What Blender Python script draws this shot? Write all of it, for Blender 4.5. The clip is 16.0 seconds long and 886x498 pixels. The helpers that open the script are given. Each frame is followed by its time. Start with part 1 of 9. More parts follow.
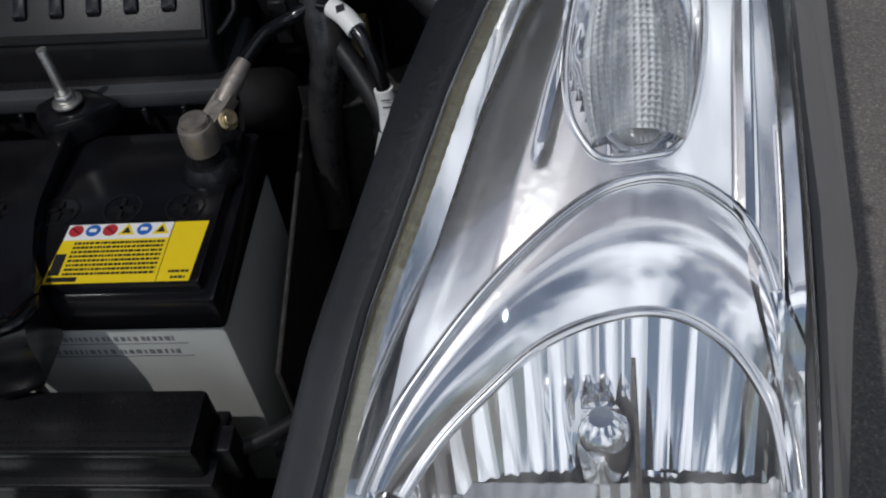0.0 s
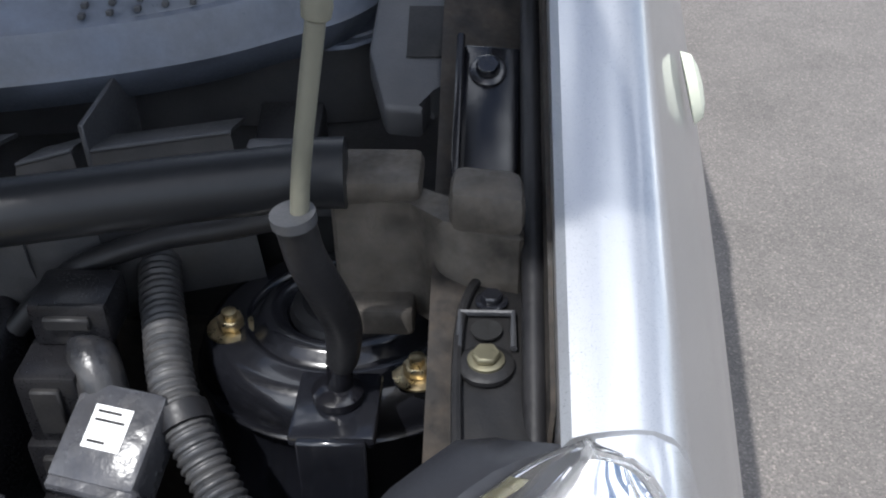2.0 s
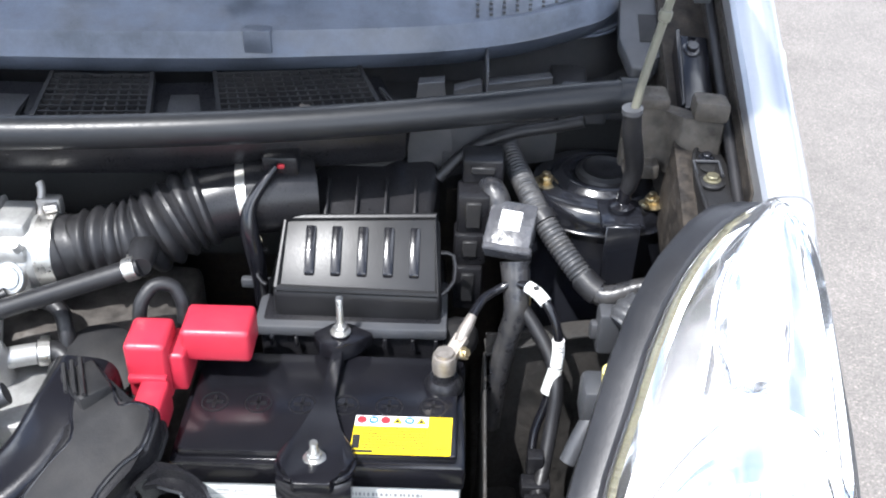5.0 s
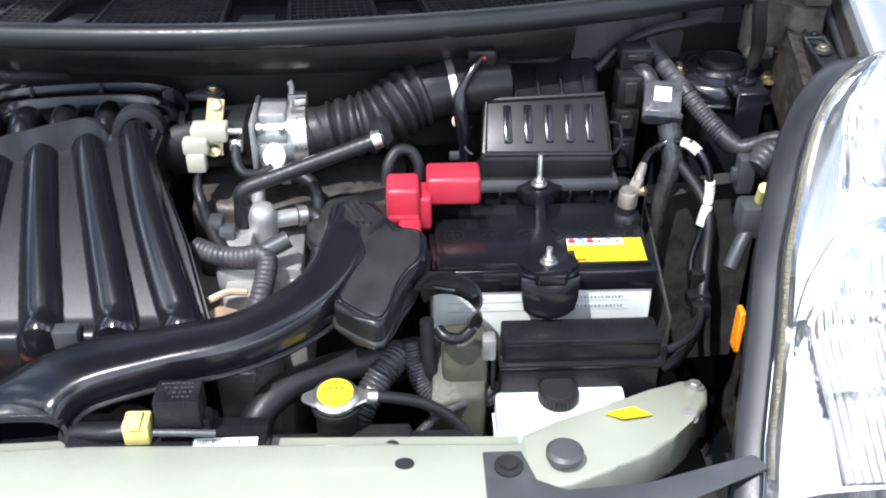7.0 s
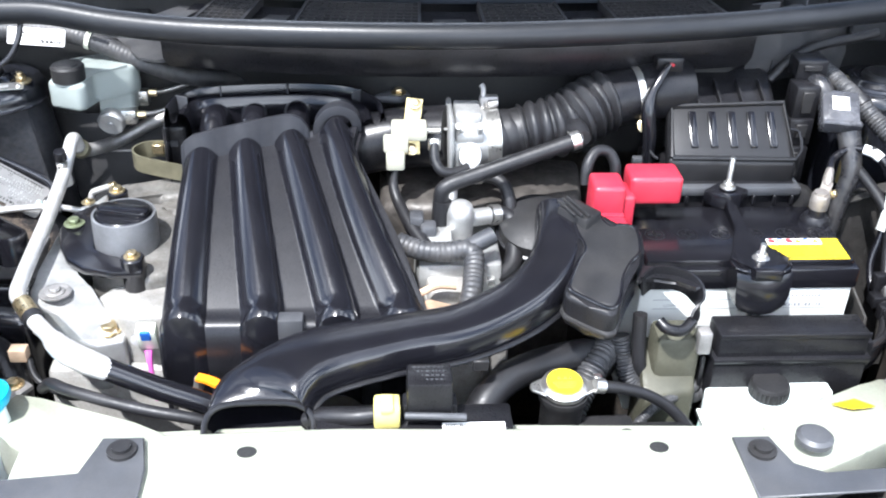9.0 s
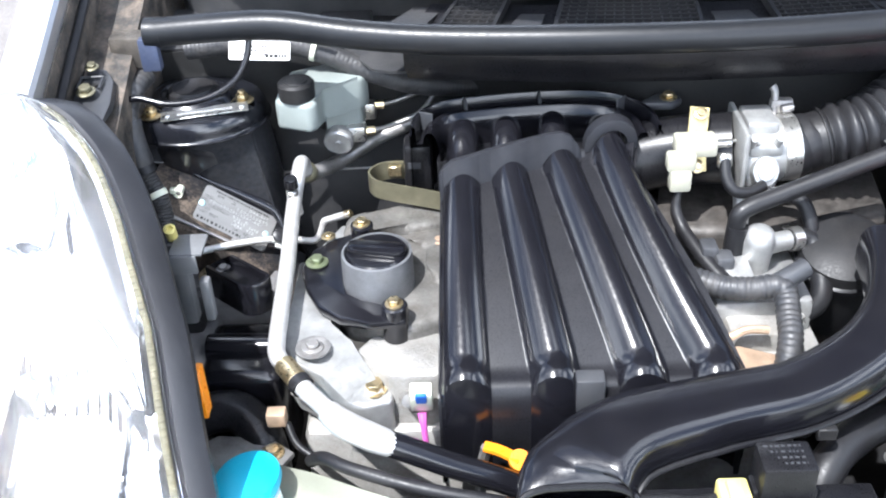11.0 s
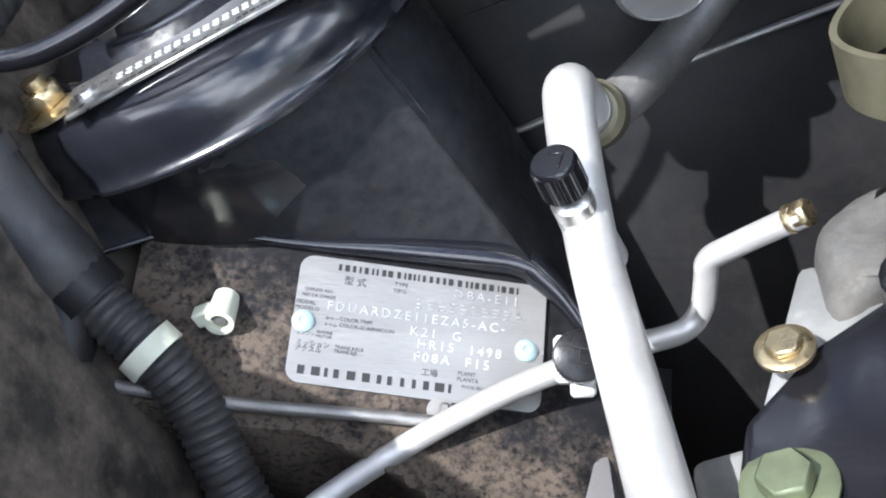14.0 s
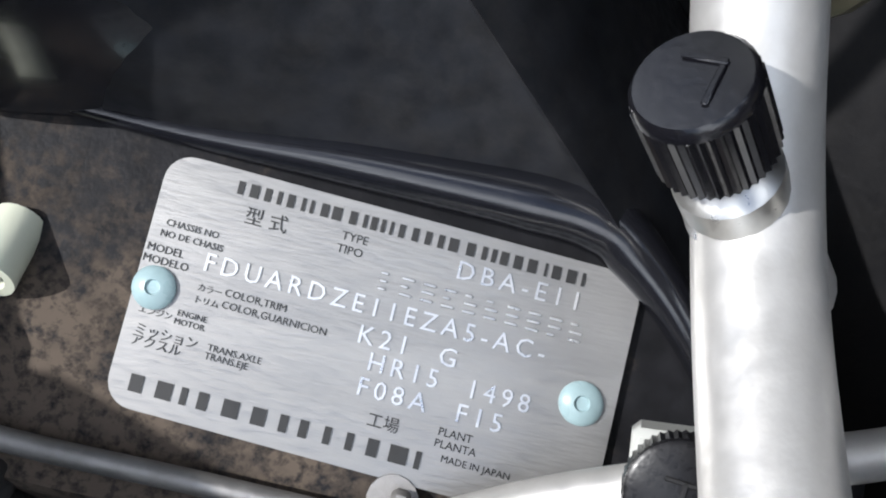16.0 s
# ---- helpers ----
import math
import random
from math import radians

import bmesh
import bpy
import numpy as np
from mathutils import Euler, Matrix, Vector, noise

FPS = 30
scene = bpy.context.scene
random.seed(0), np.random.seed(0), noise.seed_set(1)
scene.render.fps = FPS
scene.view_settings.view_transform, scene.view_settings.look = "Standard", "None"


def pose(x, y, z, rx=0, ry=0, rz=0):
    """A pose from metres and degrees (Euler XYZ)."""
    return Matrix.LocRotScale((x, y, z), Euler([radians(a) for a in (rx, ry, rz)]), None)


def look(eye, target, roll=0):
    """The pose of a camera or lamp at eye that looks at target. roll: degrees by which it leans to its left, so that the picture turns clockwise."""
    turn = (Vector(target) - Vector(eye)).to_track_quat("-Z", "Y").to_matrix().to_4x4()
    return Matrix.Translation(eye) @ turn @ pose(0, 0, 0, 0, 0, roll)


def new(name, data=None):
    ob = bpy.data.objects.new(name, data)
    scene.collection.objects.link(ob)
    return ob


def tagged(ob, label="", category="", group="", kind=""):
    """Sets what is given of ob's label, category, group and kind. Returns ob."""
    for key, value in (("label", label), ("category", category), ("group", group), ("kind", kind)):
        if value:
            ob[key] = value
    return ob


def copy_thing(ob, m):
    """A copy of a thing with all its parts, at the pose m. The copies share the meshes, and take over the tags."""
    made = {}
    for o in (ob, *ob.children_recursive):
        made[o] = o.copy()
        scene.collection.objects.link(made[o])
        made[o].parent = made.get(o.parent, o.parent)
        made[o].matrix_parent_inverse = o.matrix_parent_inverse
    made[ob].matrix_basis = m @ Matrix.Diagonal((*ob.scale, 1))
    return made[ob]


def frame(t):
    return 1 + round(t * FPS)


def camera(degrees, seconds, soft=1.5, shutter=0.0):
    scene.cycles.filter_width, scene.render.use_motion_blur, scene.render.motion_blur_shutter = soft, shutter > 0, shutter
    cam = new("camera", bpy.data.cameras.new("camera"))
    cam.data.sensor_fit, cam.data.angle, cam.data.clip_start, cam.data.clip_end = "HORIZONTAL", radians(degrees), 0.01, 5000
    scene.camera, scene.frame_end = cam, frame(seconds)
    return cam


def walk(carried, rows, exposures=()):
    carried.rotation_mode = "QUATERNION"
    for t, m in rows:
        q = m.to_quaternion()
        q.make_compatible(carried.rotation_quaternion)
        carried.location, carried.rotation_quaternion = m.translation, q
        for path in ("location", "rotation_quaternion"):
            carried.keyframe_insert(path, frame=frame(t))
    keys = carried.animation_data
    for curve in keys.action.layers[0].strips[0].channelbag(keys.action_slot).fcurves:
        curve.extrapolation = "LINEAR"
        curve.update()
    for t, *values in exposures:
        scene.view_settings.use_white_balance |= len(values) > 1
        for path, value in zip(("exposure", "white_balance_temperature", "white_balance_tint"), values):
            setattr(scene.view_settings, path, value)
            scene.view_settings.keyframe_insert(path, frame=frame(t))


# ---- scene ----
cam = camera(47.3, 16.0, soft=2.0)
PATH = [
    (0, (0.6470, 0.1280, 1.2470), (0.3730, 1.4510, -0.2280), -10.40),
    (0.5, (0.6550, 0.1990, 1.2640), (0.4770, 1.5700, -0.1820), -6.50),
    (1, (0.6620, 0.2660, 1.2820), (0.5680, 1.7210, -0.0870), -3.50),
    (1.5, (0.6660, 0.3100, 1.2820), (0.6000, 1.8500, 0.0070), -1.60),
    (2, (0.6650, 0.3370, 1.2890), (0.5770, 1.9590, 0.1230), -1.00),
    (2.5, (0.6580, 0.3460, 1.3060), (0.5030, 2.0500, 0.2710), -0.20),
    (3, (0.6480, 0.3180, 1.3330), (0.4460, 2.0940, 0.4350), 0.20),
    (3.5, (0.5950, 0.2170, 1.3690), (0.4480, 1.9050, 0.3060), -0.90),
    (4, (0.5170, 0.1020, 1.4390), (0.4880, 1.7160, 0.2600), 1.20),
    (6.5, (0.3050, -0.3510, 1.4800), (0.3190, 1.3010, 0.3530), 1.60),
    (7, (0.2030, -0.4030, 1.4640), (0.2660, 1.2550, 0.3470), -0.10),
    (7.5, (0.1170, -0.4270, 1.4570), (0.2330, 1.2550, 0.3810), 0.60),
    (8, (0.0480, -0.4440, 1.4450), (0.1950, 1.2610, 0.4100), 1.60),
    (10.5, (-0.1810, -0.3360, 1.4100), (-0.1650, 1.3690, 0.3660), -0.70),
    (11, (-0.2420, -0.2620, 1.4190), (-0.2890, 1.3990, 0.3050), -2.90),
    (11.5, (-0.3260, -0.1560, 1.4090), (-0.3960, 1.4680, 0.2440), -4.40),
    (12, (-0.3730, -0.0370, 1.3790), (-0.4380, 1.5500, 0.1620), -4.40),
    (12.5, (-0.3777, 0.1237, 1.3287), (-0.5087, 1.6645, 0.0603), -8.69),
    (13, (-0.3870, 0.2485, 1.2500), (-0.6971, 1.7570, -0.0260), -19.33),
    (13.5, (-0.3882, 0.3285, 1.1687), (-0.7677, 1.8282, -0.0988), -25.60),
    (14, (-0.3830, 0.4251, 1.0534), (-0.9284, 1.9761, -0.0854), -31.07),
    (14.5, (-0.3986, 0.5171, 0.9910), (-1.1461, 1.9492, -0.1882), -36.09),
    (15, (-0.4068, 0.5740, 0.9410), (-1.3644, 1.8799, -0.2328), -42.20),
    (15.5, (-0.4070, 0.5743, 0.9438), (-1.3259, 1.8515, -0.2909), -41.01),
    (16, (-0.4050, 0.5837, 0.9658), (-1.2716, 1.7615, -0.3986), -34.38),
]
walk(cam, [(t, look(eye, target, roll)) for t, eye, target, roll in PATH],
     [(t, stops, 6150 if t < 5 or t > 14 else 5950, 10) for t, stops in ((0, -1.5), (0.5, -1.6), (1.0, -1.25), (1.5, -0.65), (2.0, 0.25), (2.5, 0.9), (3.0, 1.15), (3.5, 1.4), (4.0, 1.6), (6.5, 0.65), (7.0, 0.9), (7.5, 1.25), (8.0, 1.45), (10.5, 1.65), (11.0, 1.45), (11.5, 1.15), (12.0, 0.75), (12.5, 0.75), (13.0, 1.0), (13.5, 1.25), (14.0, 1.3), (14.5, 1.0), (15.0, 0.35), (15.5, 0.3), (16, 0.35))])

# ---- sky, sun ----
SUN = Vector((-0.28, -0.38, 0.885)).normalized()
world = bpy.data.worlds.new("sky")
scene.world = world
world.use_nodes = True
wn = world.node_tree
sky = wn.nodes.new("ShaderNodeTexSky")
sky.sky_type = "NISHITA"
sky.sun_disc = False
sky.sun_elevation = math.asin(SUN.z)
sky.sun_rotation = math.atan2(SUN.x, SUN.y)
sky.air_density, sky.dust_density, sky.ozone_density = 1.0, 1.2, 1.0
# broken white clouds over the blue sky
gen = wn.nodes.new("ShaderNodeTexCoord")
cn = wn.nodes.new("ShaderNodeTexNoise")
cn.inputs["Scale"].default_value, cn.inputs["Detail"].default_value, cn.inputs["Roughness"].default_value = 2.6, 8, 0.6
cr = wn.nodes.new("ShaderNodeValToRGB")
cr.color_ramp.elements[0].position, cr.color_ramp.elements[1].position = 0.49, 0.61
cm = wn.nodes.new("ShaderNodeMix")
cm.data_type = "RGBA"
cm.inputs[7].default_value = (28, 28.5, 29.5, 1)
wn.links.new(gen.outputs["Generated"], cn.inputs["Vector"])
wn.links.new(cn.outputs["Fac"], cr.inputs["Fac"])
wn.links.new(cr.outputs["Color"], cm.inputs[0])
wn.links.new(sky.outputs["Color"], cm.inputs[6])
bg = wn.nodes["Background"]
wn.links.new(cm.outputs[2], bg.inputs["Color"])
bg.inputs["Strength"].default_value = 0.108
sun = new("sun", bpy.data.lights.new("sun", "SUN"))
sun.data.energy, sun.data.angle, sun.data.color = 4.3, radians(0.6), (1.0, 0.96, 0.91)
sun.matrix_world = look(SUN * 50, (0, 0, 0))


# ---- mesh helpers ----
ORG = {}


def thing(name, at, label, category, group="", kind="", m=None, move=(0, 0, 0)):
    """An empty at the base of a thing. With m the parts are given in the thing's own frame, else in the world's, shifted by move."""
    ob = new(name)
    ob.empty_display_size = 0.02
    if m is not None:
        ob.matrix_world = m
        ORG[ob] = Vector((0, 0, 0))
    else:
        ob.location = Vector(at) + Vector(move)
        ORG[ob] = Vector(at)
    return tagged(ob, label, category, group, kind)


def finish(me, angle=38):
    bm = bmesh.new()
    bm.from_mesh(me)
    bmesh.ops.recalc_face_normals(bm, faces=bm.faces)
    lim = radians(angle)
    for e in bm.edges:
        e.smooth = len(e.link_faces) == 2 and e.calc_face_angle(0) < lim
    for f in bm.faces:
        f.smooth = True
    bm.to_mesh(me)
    bm.free()


def part(name, bm, material, parent, label="", thick=0.0, angle=38, side=-1):
    off = ORG[parent]
    bmesh.ops.translate(bm, vec=-off, verts=bm.verts)
    me = bpy.data.meshes.new(name)
    bm.to_mesh(me)
    bm.free()
    finish(me, angle)
    me.materials.append(material)
    ob = new(name, me)
    ob.parent = parent
    ORG[ob] = off
    if thick:
        mod = ob.modifiers.new("Solidify", "SOLIDIFY")
        mod.thickness, mod.offset = thick, side
    return tagged(ob, label)


def single(name, bm, material, label, category, group="", kind="", thick=0.0, angle=38):
    """A thing of one mesh."""
    vs = [v.co for v in bm.verts]
    c = Vector((sum(v.x for v in vs) / len(vs), sum(v.y for v in vs) / len(vs), min(v.z for v in vs)))
    bmesh.ops.translate(bm, vec=-c, verts=bm.verts)
    me = bpy.data.meshes.new(name)
    bm.to_mesh(me)
    bm.free()
    finish(me, angle)
    me.materials.append(material)
    ob = new(name, me)
    ob.location = c
    ORG[ob] = c
    if thick:
        mod = ob.modifiers.new("Solidify", "SOLIDIFY")
        mod.thickness, mod.offset = thick, -1
    return tagged(ob, label, category, group, kind)


def bevel(bm, geom, w, seg=2):
    if w > 0:
        edges = list({e for f in geom for e in f.edges})
        bmesh.ops.bevel(bm, geom=edges, offset=w, segments=seg, profile=0.5, affect="EDGES", clamp_overlap=True)


def box(bm, lo, hi, w=0.0, seg=2, m=None, taper=None):
    """taper: factors by which the top is scaled in x and y."""
    lo, hi = Vector(lo), Vector(hi)
    c, d = (lo + hi) / 2, (hi - lo) / 2
    vs = []
    for sz in (-1, 1):
        tx, ty = taper if taper and sz > 0 else (1, 1)
        for sx, sy in ((-1, -1), (1, -1), (1, 1), (-1, 1)):
            vs.append(bm.verts.new((c.x + sx * d.x * tx, c.y + sy * d.y * ty, c.z + sz * d.z)))
    fs = [bm.faces.new([vs[i] for i in q]) for q in ((3, 2, 1, 0), (4, 5, 6, 7), (0, 1, 5, 4), (1, 2, 6, 5), (2, 3, 7, 6), (3, 0, 4, 7))]
    tail = set(bm.verts) - set(vs) if w else ()
    bevel(bm, fs, w, seg)
    if m is not None:
        done = [v for v in bm.verts if v not in tail] if w else vs
        bmesh.ops.transform(bm, matrix=m, verts=done)
    return bm


def prism(bm, pts, z0, z1, w=0.0, seg=2, m=None, shrink=0.0):
    """An outline in x, y drawn up from z0 to z1 (numbers, or functions of x and y)."""
    old = set(bm.verts)
    cx, cy = sum(p[0] for p in pts) / len(pts), sum(p[1] for p in pts) / len(pts)
    zf = lambda z, p: z(*p) if callable(z) else z
    a = [bm.verts.new((p[0], p[1], zf(z0, p))) for p in pts]
    b = [bm.verts.new((p[0] + (cx - p[0]) * shrink, p[1] + (cy - p[1]) * shrink, zf(z1, p))) for p in pts]
    n = len(pts)
    fs = [bm.faces.new(a[::-1]), bm.faces.new(b)]
    fs += [bm.faces.new((a[i], a[(i + 1) % n], b[(i + 1) % n], b[i])) for i in range(n)]
    bevel(bm, fs, w, seg)
    if m is not None:
        bmesh.ops.transform(bm, matrix=m, verts=[v for v in bm.verts if v not in old])
    return bm


def spline(pts, n=6):
    """Points along a smooth curve through pts."""
    P = [Vector(p) for p in pts]
    if len(P) < 3 or n < 2:
        return P
    out = []
    for i in range(len(P) - 1):
        p0, p1, p2, p3 = P[max(i - 1, 0)], P[i], P[i + 1], P[min(i + 2, len(P) - 1)]
        for k in range(n):
            t = k / n
            out.append(0.5 * ((2 * p1) + (p2 - p0) * t + (2 * p0 - 5 * p1 + 4 * p2 - p3) * t * t + (3 * p1 - p0 - 3 * p2 + p3) * t ** 3))
    return out + [P[-1]]


def tube(bm, pts, r, seg=12, n=6, cap=True, ribs=0.0, depth=0.12, flat=1.0, up=None):
    """A round bar or hose along pts. ribs: their spacing on a corrugated hose; r may be a list, one a point."""
    path = spline(pts, n)
    if ribs:
        fine, acc = [path[0]], 0.0
        for a, b in zip(path, path[1:]):
            L = (b - a).length
            k = max(1, math.ceil(L / (ribs / 4)))
            fine += [a.lerp(b, (j + 1) / k) for j in range(k)]
        path = fine
    m = len(path)
    if isinstance(r, (list, tuple)):
        rs = [float(np.interp(i / (m - 1) * (len(r) - 1), range(len(r)), r)) for i in range(m)]
    else:
        rs = [r] * m
    s, rings, side = 0.0, [], None
    for i, p in enumerate(path):
        d = (path[min(i + 1, m - 1)] - path[max(i - 1, 0)]).normalized()
        if side is None:
            ref = Vector(up) if up else (Vector((0, 0, 1)) if abs(d.z) < 0.9 else Vector((1, 0, 0)))
            side = d.cross(ref).normalized()
        side = (side - d * side.dot(d)).normalized()
        nrm = side.cross(d)
        if i:
            s += (p - path[i - 1]).length
        rr = rs[i]
        if ribs:
            rr *= 1 - depth * (0.5 - 0.5 * math.cos(2 * math.pi * s / ribs)) ** 2
        rings.append([bm.verts.new(p + side * (rr * math.cos(a)) + nrm * (rr * flat * math.sin(a))) for a in (2 * math.pi * k / seg for k in range(seg))])
    for A, B in zip(rings, rings[1:]):
        for k in range(seg):
            bm.faces.new((A[k], A[(k + 1) % seg], B[(k + 1) % seg], B[k]))
    if cap:
        bm.faces.new(rings[0][::-1])
        bm.faces.new(rings[-1])
    return bm


def lathe(bm, prof, m=None, seg=24):
    """A turned form: prof of (radius, height) round z, then set by m."""
    old = set(bm.verts)
    rings = []
    for r, z in prof:
        if r < 1e-6:
            rings.append([bm.verts.new((0, 0, z))])
        else:
            rings.append([bm.verts.new((r * math.cos(a), r * math.sin(a), z)) for a in (2 * math.pi * k / seg for k in range(seg))])
    for A, B in zip(rings, rings[1:]):
        for k in range(seg):
            a, a2, b, b2 = A[k % len(A)], A[(k + 1) % len(A)], B[k % len(B)], B[(k + 1) % len(B)]
            q = [v for j, v in enumerate((a, a2, b2, b)) if v not in (a, a2, b2, b)[:j]]
            if len(q) > 2:
                bm.faces.new(q)
    for R, rev in ((rings[0], True), (rings[-1], False)):
        if len(R) > 2:
            bm.faces.new(R[::-1] if rev else R)
    if m is not None:
        bmesh.ops.transform(bm, matrix=m, verts=[v for v in bm.verts if v not in old])
    return bm


def loft(bm, secs, closed=True, cap=True):
    rings = [[bm.verts.new(p) for p in s] for s in secs]
    n = len(rings[0])
    for A, B in zip(rings, rings[1:]):
        for k in range(n if closed else n - 1):
            bm.faces.new((A[k], A[(k + 1) % n], B[(k + 1) % n], B[k]))
    if cap and closed:
        bm.faces.new(rings[0][::-1])
        bm.faces.new(rings[-1])
    return bm


def sheet(bm, fn, nu, nv):
    """A surface fn(u, v) over the unit square."""
    return loft(bm, [[fn(i / nu, j / nv) for i in range(nu + 1)] for j in range(nv + 1)], closed=False)


def axis(p, d):
    """A frame at p whose z points along d."""
    return Matrix.Translation(p) @ Vector(d).to_track_quat("Z", "Y").to_matrix().to_4x4()


def hexes(bm, m, r=0.0065, h=0.006, washer=0.010, stud=0.0):
    """A flanged hexagon head seated at m."""
    lathe(bm, [(washer, 0), (washer, 0.0012), (washer * 0.8, 0.002), (r * 0.9, 0.002)], m, 20)
    prism(bm, [(r * math.cos(a), r * math.sin(a)) for a in (math.pi / 3 * k for k in range(6))], 0.0018, h, 0.0007, 1, m)
    if stud:
        lathe(bm, [(r * 0.55, h), (r * 0.55, h + stud * 0.9), (r * 0.4, h + stud), (0, h + stud)], m, 12)
    return bm


# ---- materials ----
def mat(name, col, rough=0.5, metal=0.0, var=0.2, scale=25.0, bump=0.05, bscale=300.0, dust=0.0, dustcol=(0.28, 0.25, 0.21), coat=0.0, spec=0.5, stretch=None):
    """Paint, plastic, rubber or metal: two scales of change in colour and gloss, fine relief, and dust that gathers in patches."""
    m = bpy.data.materials.new(name)
    m.use_nodes = True
    nt = m.node_tree
    N, L = nt.nodes, nt.links
    b = N["Principled BSDF"]
    tc = N.new("ShaderNodeTexCoord")
    mp = N.new("ShaderNodeMapping")
    if stretch:
        mp.inputs["Scale"].default_value = stretch
    L.new(tc.outputs["Object"], mp.inputs["Vector"])
    n1 = N.new("ShaderNodeTexNoise")
    n1.inputs["Scale"].default_value, n1.inputs["Detail"].default_value = scale, 6
    n2 = N.new("ShaderNodeTexNoise")
    n2.inputs["Scale"].default_value, n2.inputs["Detail"].default_value = bscale, 3
    for n in (n1, n2):
        L.new(mp.outputs["Vector"], n.inputs["Vector"])
    r = N.new("ShaderNodeValToRGB")
    r.color_ramp.elements[0].position, r.color_ramp.elements[1].position = 0.3, 0.7
    r.color_ramp.elements[0].color = (*[c * (1 - var) for c in col], 1)
    r.color_ramp.elements[1].color = (*[min(1, c * (1 + var)) for c in col], 1)
    L.new(n1.outputs["Fac"], r.inputs["Fac"])
    out = r.outputs["Color"]
    rg = N.new("ShaderNodeMapRange")
    rg.inputs["To Min"].default_value, rg.inputs["To Max"].default_value = max(0.02, rough * 0.8), min(1, rough * 1.25)
    rg.inputs["From Min"].default_value, rg.inputs["From Max"].default_value = 0.3, 0.7
    L.new(n2.outputs["Fac"], rg.inputs["Value"])
    rough_out = rg.outputs["Result"]
    if dust:
        n3 = N.new("ShaderNodeTexNoise")
        n3.inputs["Scale"].default_value, n3.inputs["Detail"].default_value, n3.inputs["Roughness"].default_value = scale * 0.7, 10, 0.75
        L.new(mp.outputs["Vector"], n3.inputs["Vector"])
        dr = N.new("ShaderNodeMapRange")
        dr.inputs["From Min"].default_value, dr.inputs["From Max"].default_value = 0.42, 0.75
        dr.inputs["To Max"].default_value = dust
        L.new(n3.outputs["Fac"], dr.inputs["Value"])
        mx = N.new("ShaderNodeMix")
        mx.data_type = "RGBA"
        mx.inputs[7].default_value = (*dustcol, 1)
        L.new(dr.outputs["Result"], mx.inputs[0])
        L.new(out, mx.inputs[6])
        out = mx.outputs[2]
        ad = N.new("ShaderNodeMath")
        ad.operation = "ADD"
        ad.use_clamp = True
        L.new(rough_out, ad.inputs[0])
        L.new(dr.outputs["Result"], ad.inputs[1])
        rough_out = ad.outputs[0]
    L.new(out, b.inputs["Base Color"])
    L.new(rough_out, b.inputs["Roughness"])
    b.inputs["Metallic"].default_value = metal
    b.inputs["Specular IOR Level"].default_value = spec
    if coat:
        b.inputs["Coat Weight"].default_value, b.inputs["Coat Roughness"].default_value = coat, 0.04
    if bump:
        bp = N.new("ShaderNodeBump")
        bp.inputs["Strength"].default_value, bp.inputs["Distance"].default_value = bump, 0.001
        L.new(n2.outputs["Fac"], bp.inputs["Height"])
        L.new(bp.outputs["Normal"], b.inputs["Normal"])
    return m


def clear(name, col=(1, 1, 1), rough=0.0, ior=1.45, trans=1.0):
    m = bpy.data.materials.new(name)
    m.use_nodes = True
    b = m.node_tree.nodes["Principled BSDF"]
    b.inputs["Base Color"].default_value = (*col, 1)
    b.inputs["Roughness"].default_value, b.inputs["IOR"].default_value = rough, ior
    b.inputs["Transmission Weight"].default_value = trans
    return m


BLACK = mat("black_plastic", (0.008, 0.008, 0.0095), 0.30, var=0.25, dust=0.02, bump=0.05, bscale=900, spec=0.3)
GLOSS = mat("glossy_black_plastic", (0.006, 0.006, 0.008), 0.18, var=0.2, dust=0.010, bump=0.03, bscale=700, spec=0.5)
COVERV = mat("satin_cover_plastic", (0.010, 0.010, 0.012), 0.30, var=0.15, scale=40, dust=0.012, bump=0.04, bscale=1200, spec=0.32)
COVER = mat("moulded_cover_plastic", (0.006, 0.006, 0.008), 0.17, var=0.2, dust=0.006, bump=0.0, spec=0.5)
MATTE = mat("matte_black_plastic", (0.012, 0.012, 0.013), 0.48, var=0.3, dust=0.05, bump=0.10, bscale=600, spec=0.3)
GREYPL = mat("grey_black_plastic", (0.040, 0.042, 0.047), 0.42, var=0.2, dust=0.08, bump=0.15, bscale=800)
RUBBER = mat("black_rubber", (0.011, 0.011, 0.0125), 0.43, var=0.3, dust=0.03, bump=0.12, bscale=400, spec=0.35)
STRIP = mat("rubber_seal", (0.014, 0.0148, 0.018), 0.38, var=0.3, scale=12, dust=0.03, bump=0.08, bscale=500, spec=0.5)
TOWER = mat("dark_body_paint", (0.008, 0.0086, 0.0115), 0.20, var=0.3, scale=14, dust=0.014, bump=0.02, coat=0.3)
DIRTY = mat("dusty_dark_panel", (0.017, 0.016, 0.015), 0.6, var=0.4, scale=45, dust=0.55, dustcol=(0.050, 0.041, 0.033), bump=0.3, bscale=250)
BULK = mat("dusty_bulkhead_paint", (0.018, 0.016, 0.0145), 0.5, var=0.4, scale=120, dust=0.45, dustcol=(0.11, 0.088, 0.068), bump=0.1, spec=0.3)
DUSTB = mat("brown_dusty_panel", (0.030, 0.027, 0.024), 0.6, var=0.5, scale=60, dust=0.85, dustcol=(0.24, 0.195, 0.155), bump=0.3, bscale=250)
SILVER = mat("silver_paint", (0.50, 0.51, 0.53), 0.32, metal=0.75, var=0.05, scale=6, bump=0.03, bscale=2500, coat=0.6)
